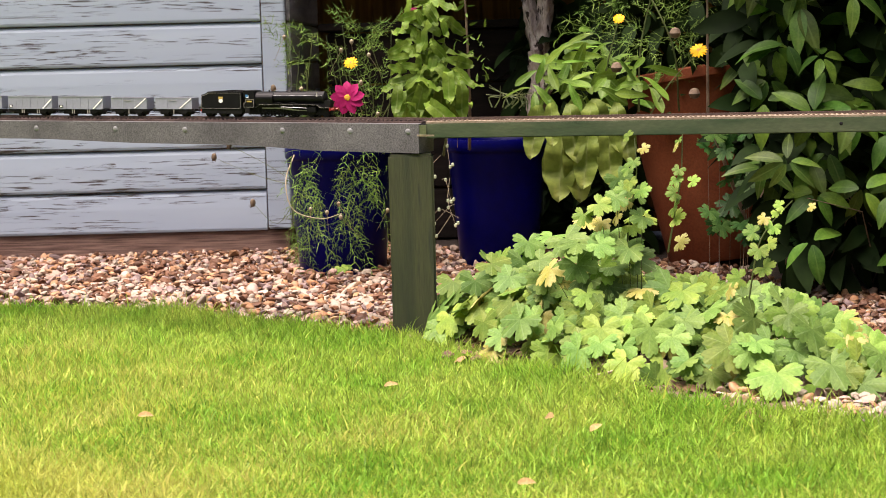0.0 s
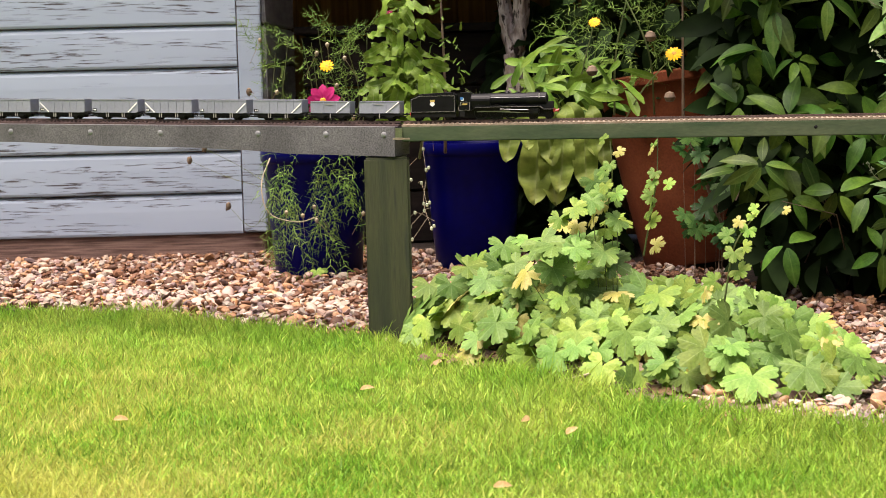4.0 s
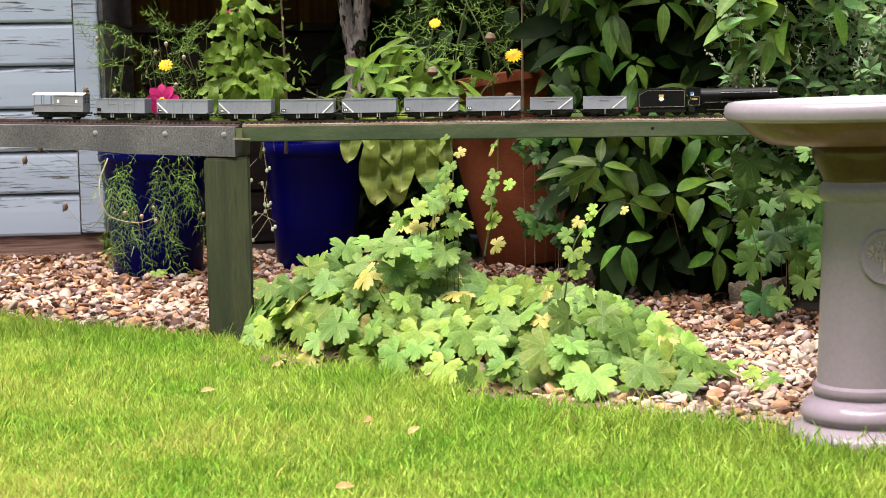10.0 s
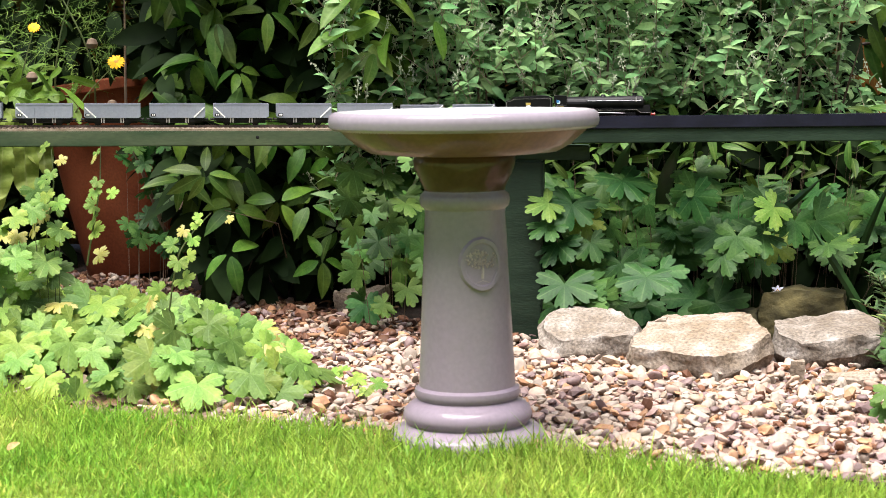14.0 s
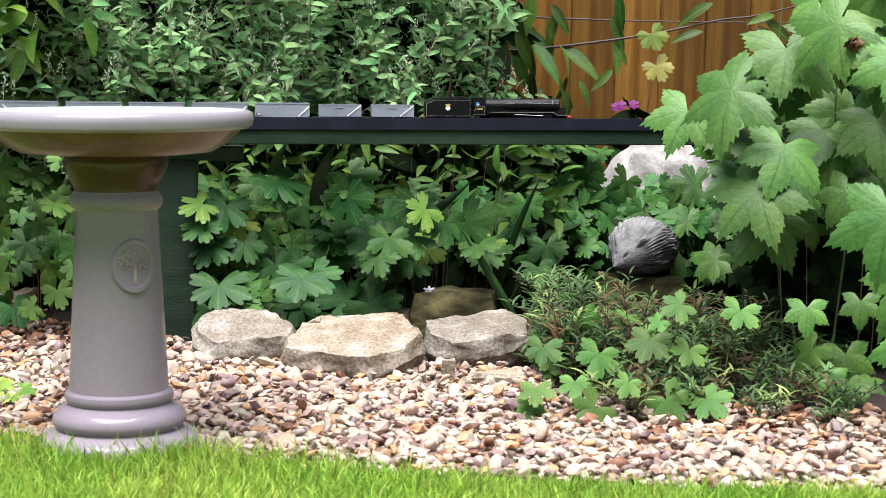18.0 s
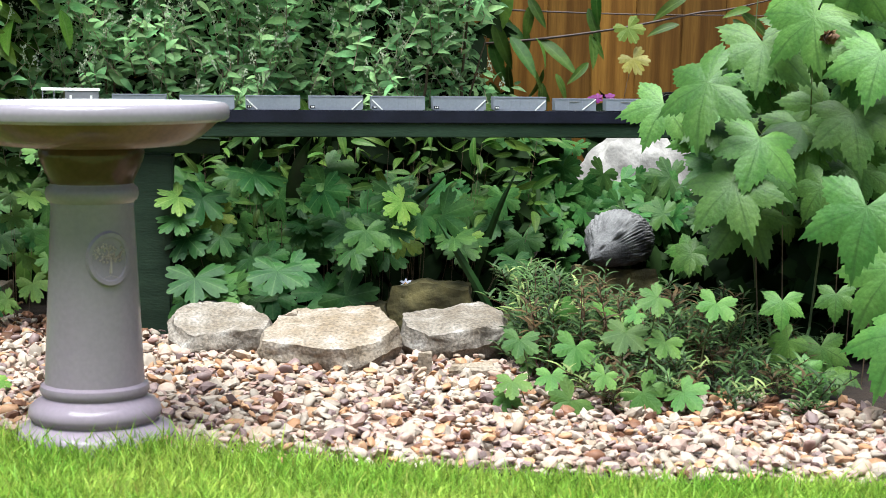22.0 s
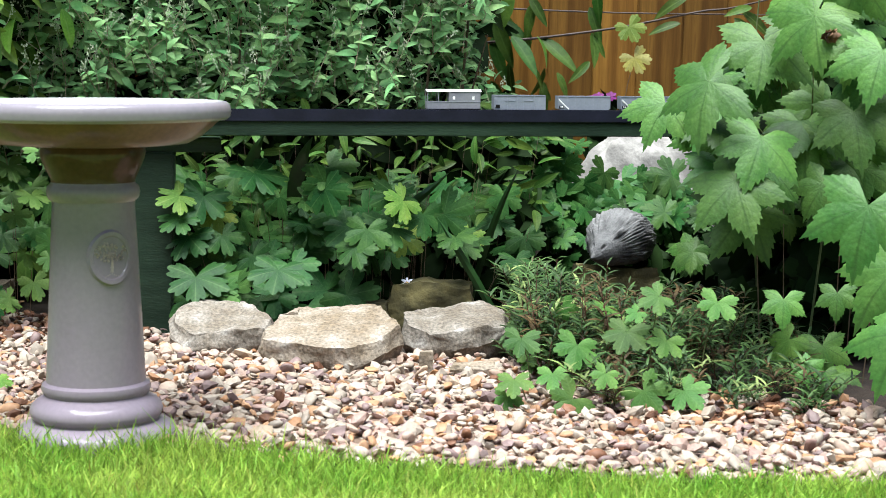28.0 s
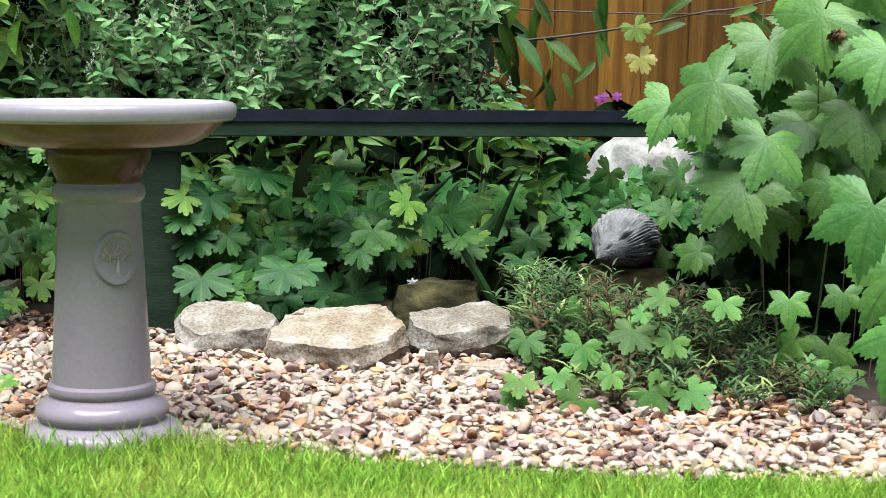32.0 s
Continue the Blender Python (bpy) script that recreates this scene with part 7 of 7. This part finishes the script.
# ---- stones and ornament ----
def slab(name, place, outline_pts, h, material, label, seed, tilt=(0, 0), turn=0, rough=0.006, category="stone"):
    """A broken slab: an uneven outline, pushed up, split and roughened."""
    rng = random.Random(seed)
    n = len(outline_pts)
    bm = bmesh.new()
    low = [bm.verts.new((x * 0.84, y * 0.84, 0)) for x, y in outline_pts]
    mid = [bm.verts.new((x * (1 + rng.uniform(-0.06, 0.03)), y * (1 + rng.uniform(-0.06, 0.03)), h * rng.uniform(0.45, 0.72))) for x, y in outline_pts]
    top = [bm.verts.new((x * rng.uniform(0.82, 0.97), y * rng.uniform(0.82, 0.95), h * rng.uniform(0.84, 1.1))) for x, y in outline_pts]
    for a, b in ((low, mid), (mid, top)):
        for i in range(n):
            bm.faces.new((a[i], a[(i + 1) % n], b[(i + 1) % n], b[i]))
    bm.faces.new(top)
    bm.faces.new(low[::-1])
    bmesh.ops.triangulate(bm, faces=[f for f in bm.faces if len(f.verts) > 4])
    bmesh.ops.subdivide_edges(bm, edges=bm.edges[:], cuts=9, use_grid_fill=True)
    for v in bm.verts:
        p = v.co.copy()
        layer = math.sin(p.z * 330 + 4 * noise.noise(p * 20)) * 0.25
        v.co += Vector(noise.noise_vector(p * 26 + Vector((seed * 3.1, 0, 0)))) * rough + Vector(noise.noise_vector(p * 95)) * rough * 0.45
        if p.z < h * 0.85:
            v.co += Vector((p.x, p.y, 0)).normalized() * layer * rough * 0.25
    me = bpy.data.meshes.new(name)
    bm.to_mesh(me)
    bm.free()
    for f in me.polygons:
        f.use_smooth = True
    me.set_sharp_from_angle(angle=radians(32))
    me.materials.append(material)
    ob = new(name, me)
    ob.matrix_basis = pose(*place, tilt[0], tilt[1], turn)
    return tagged(ob, label, category, "edging stones")


def lump(name, place, size, material, label, seed):
    """A weathered boulder with hollows, partly sunk in the soil."""
    v, f = icosphere(5)
    out = []
    for x, y, z in v:
        p = Vector((x, y, z))
        k = 0.95 + 0.12 * noise.noise(p * 1.7 + Vector((seed, 0, 0))) + 0.16 * abs(noise.noise(p * 3.2 + Vector((0, seed, 0)))) + 0.06 * abs(noise.noise(p * 8)) + 0.02 * noise.noise(p * 22)
        out.append((x * size[0] * k, y * size[1] * k, z * size[2] * k))
    ob = new(name, plain_mesh(name, out, f, material, True))
    ob.matrix_basis = Matrix.Translation(place)
    return tagged(ob, label, "rock", "limestone rocks")


slab("flat_stone", (-0.354, 2.86, -0.004), [(-0.098, 0.01), (-0.088, -0.045), (-0.045, -0.078), (0.03, -0.082), (0.085, -0.06), (0.092, 0.0), (0.05, 0.06), (-0.005, 0.095), (-0.06, 0.06)], 0.066, M["rock_grey"], "flat grey-topped sandstone block edging the gravel", 1, (12, 2), 0, 0.0062)
slab("flat_stone", (-0.168, 2.79, 0.0), [(-0.112, -0.03), (-0.105, -0.085), (-0.02, -0.112), (0.035, -0.125), (0.085, -0.085), (0.115, -0.03), (0.105, 0.03), (0.075, 0.085), (-0.03, 0.105), (-0.07, 0.10), (-0.062, 0.06), (-0.095, 0.04)], 0.062, M["rock"], "broad flat buff sandstone slab edging the gravel", 2, (13, -2), 0, 0.0062)
slab("flat_stone", (0.030, 2.885, 0.0), [(-0.092, 0.01), (-0.085, -0.05), (-0.04, -0.085), (0.045, -0.085), (0.09, -0.05), (0.1, 0.02), (0.06, 0.075), (-0.04, 0.06)], 0.066, M["rock_grey"], "grey-buff sandstone block edging the gravel", 3, (11, -4), 0, 0.0062)
slab("small_stone", (0.058, 2.665, 0.0), [(-0.036, -0.02), (0.036, -0.02), (0.036, 0.02), (-0.036, 0.02)], 0.022, M["rock"], "small square buff stone in the gravel", 5, (0, 0), 0, 0.003)
slab("upright_chip", (-0.016, 2.69, 0.0), [(-0.012, -0.008), (0.012, -0.008), (0.01, 0.008), (-0.012, 0.008)], 0.034, M["rock"], "small upright chip of pale stone", 6, (0, 0), 0, 0.002)
for _x, _y, _w, _h, _s in ((-0.115, 3.06, 0.03, 0.06, 7), (-0.013, 3.07, 0.078, 0.093, 8), (0.145, 3.08, 0.03, 0.055, 9), (0.33, 3.25, 0.08, 0.11, 10), (-0.85, 3.24, 0.05, 0.05, 12)):
    slab("mossy_stone", (_x, _y, 0.0), [(-_w, -0.035), (-_w * 0.3, -0.045), (_w, -0.035), (_w, 0.04), (0, 0.05), (-_w, 0.04)], _h, M["moss_rock"] if _s != 12 else M["rock"], "brown mossy stone half hidden by plants", _s, (0, 0), 0, 0.007)
lump("pale_rock", (0.415, 3.66, 0.10), (0.165, 0.085, 0.25), M["white_rock"], "broad pale rough limestone rock under the railway", 21)
lump("pale_rock", (0.56, 3.72, 0.09), (0.12, 0.08, 0.235), M["white_rock"], "pale rough limestone rock under the railway", 15)
lump("pale_rock", (0.165, 3.64, 0.10), (0.07, 0.06, 0.225), M["rock_grey"], "narrow greyish limestone rock under the railway", 16)


def hedgehog():
    """A blunt snout, two ears, and a back whose spines lie in ridges from head to tail; one casting."""
    v, f = icosphere(6)
    w, d, h = 0.074, 0.061, 0.053
    out = np.empty_like(v)
    for i, (x, y, z) in enumerate(v):
        p = Vector((x, y, z))
        q = Vector((x * w, y * d, max(z, -0.82) * h))
        s = max(0.0, -x - 0.10) / 0.9
        if s > 0:
            q.x -= 0.016 * s ** 2
            q.y *= 1 - 0.58 * s
            q.z = q.z * (1 - 0.52 * s) - 0.026 * s
        if x > -0.58 and z > -0.62:
            a = math.atan2(y, z)
            edge = min(1.0, (x + 0.58) / 0.15)
            strand = noise.noise(Vector((x * 3.5, a * 13, 2.0)))
            fine = abs(math.sin(a * 33 + 3.0 * noise.noise(p * 2.5) + 2.0 * x))
            q *= 1 + edge * (0.05 + 0.075 * (fine - 0.5) + 0.09 * strand)
        else:
            q *= 1 + 0.015 * noise.noise(p * 10)
        for ey in (-0.33, 0.33):
            r = (p - Vector((-0.80, ey, 0.40))).length
            if r < 0.13:
                q += Vector((0.006, -ey * 0.008, -0.004)) * (1 - r / 0.13)
            r = (p - Vector((-0.50, ey * 1.6, 0.62))).length
            if r < 0.16:
                q += Vector((-0.006, ey * 0.015, 0.007)) * (1 - r / 0.16)
        r = (p - Vector((-1, 0, 0))).length
        if r < 0.22:
            q += Vector((-0.008, 0, -0.003)) * (1 - r / 0.22)
        out[i] = q
    ob = new("hedgehog_statue", plain_mesh("hedgehog_statue", out, f, M["stone_grey"], True))
    ob.matrix_basis = pose(0.335, 3.245, 0.160, 0, 0, 54)
    tagged(ob, "grey cast stone hedgehog ornament on a mossy stone", "statue")


hedgehog()


LAWN_LEAVES = ((-33.08, 2.459), (-26.24, 2.132), (-41.21, 2.33), (-28.71, 1.874), (-27.45, 2.219))


def litter():
    rng = random.Random(71)
    for k in range(90):
        b, d = rng.uniform(-24, -13.5), rng.uniform(3.1, 3.5)
        ob = new("fallen_leaf", DEAD[k % 2] if k % 3 else LITTER_CURL)
        ob.matrix_basis = leaf_pose(polar(b, d, 0.012), (rng.gauss(0, 0.5), rng.gauss(0, 0.5), 1), (rng.gauss(0, 1), rng.gauss(0, 1), 0), rng.uniform(0.4, 0.9))
        tagged(ob, "curled brown fallen leaf on the ground", "fallen leaf", "leaf litter")
    for b, d, n in ((-34.46, 3.9, 7), (-15.2, 2.56, 6), (-14.6, 2.5, 4), (-17.0, 2.45, 4)):
        ob = thing("seedling", polar(b, d), "small green seedling growing up through the pebbles", "plant", "seedlings")
        for k in range(n):
            a = 2.4 * k + b
            part("leaf", GERANIUM[k % 6], None, ob, m=leaf_pose((0.016 * math.cos(a), 0.016 * math.sin(a), 0.016 + 0.006 * (k % 3)), (0.4 * math.cos(a), -0.5, 0.8), (math.cos(a), math.sin(a), -0.2), rng.uniform(0.3, 0.5)))
            stem(ob, [(0, 0, 0), (0.008 * math.cos(a), 0.008 * math.sin(a), 0.012), (0.016 * math.cos(a), 0.016 * math.sin(a), 0.016 + 0.006 * (k % 3))], 0.0008)
    ob = thing("dry_stalk", (-1.10, 2.30, 0.0), "broken pale dry stalk with a papery leaf lying under the geranium", "stalk")
    stem(ob, [(-0.03, -0.03, 0.012), (0.01, 0.0, 0.022), (0.045, 0.04, 0.042)], 0.0022, "dry")
    part("papery_leaf", lance_leaf(0.045, 0.016, 5, fold=0.6, droop=0.5).mesh("papery_leaf", M["dry"], smooth=True), None, ob, m=leaf_pose((0.03, 0.025, 0.036), (0.3, -0.8, 0.4), (0.5, -0.3, -0.8), 1.0))
    for b, d in LAWN_LEAVES:
        ob = new("fallen_leaf", TAN_LEAF)
        ob.matrix_basis = leaf_pose(polar(b, d, 0.021), (0.2 * math.sin(b * 9), -0.6, 0.8), (math.cos(b * 7), 0.3, 0.1), 0.7)
        tagged(ob, "small dry fallen leaf lying on the lawn", "fallen leaf", "leaf litter")


LITTER_CURL = lance_leaf(0.035, 0.018, 5, fold=0.7, droop=0.4).mesh("fallen_leaf", M["litter"], smooth=True)
TAN_LEAF = lance_leaf(0.03, 0.016, 6, fold=0.35, droop=0.3, prof=(0.7, 0.8)).mesh("fallen_leaf", mat("tan_dry_leaf", (0.26, 0.16, 0.06), (0.40, 0.29, 0.14), 0.8, 60, 250, 0.3, leaf=0.2), smooth=True)
litter()

motions()
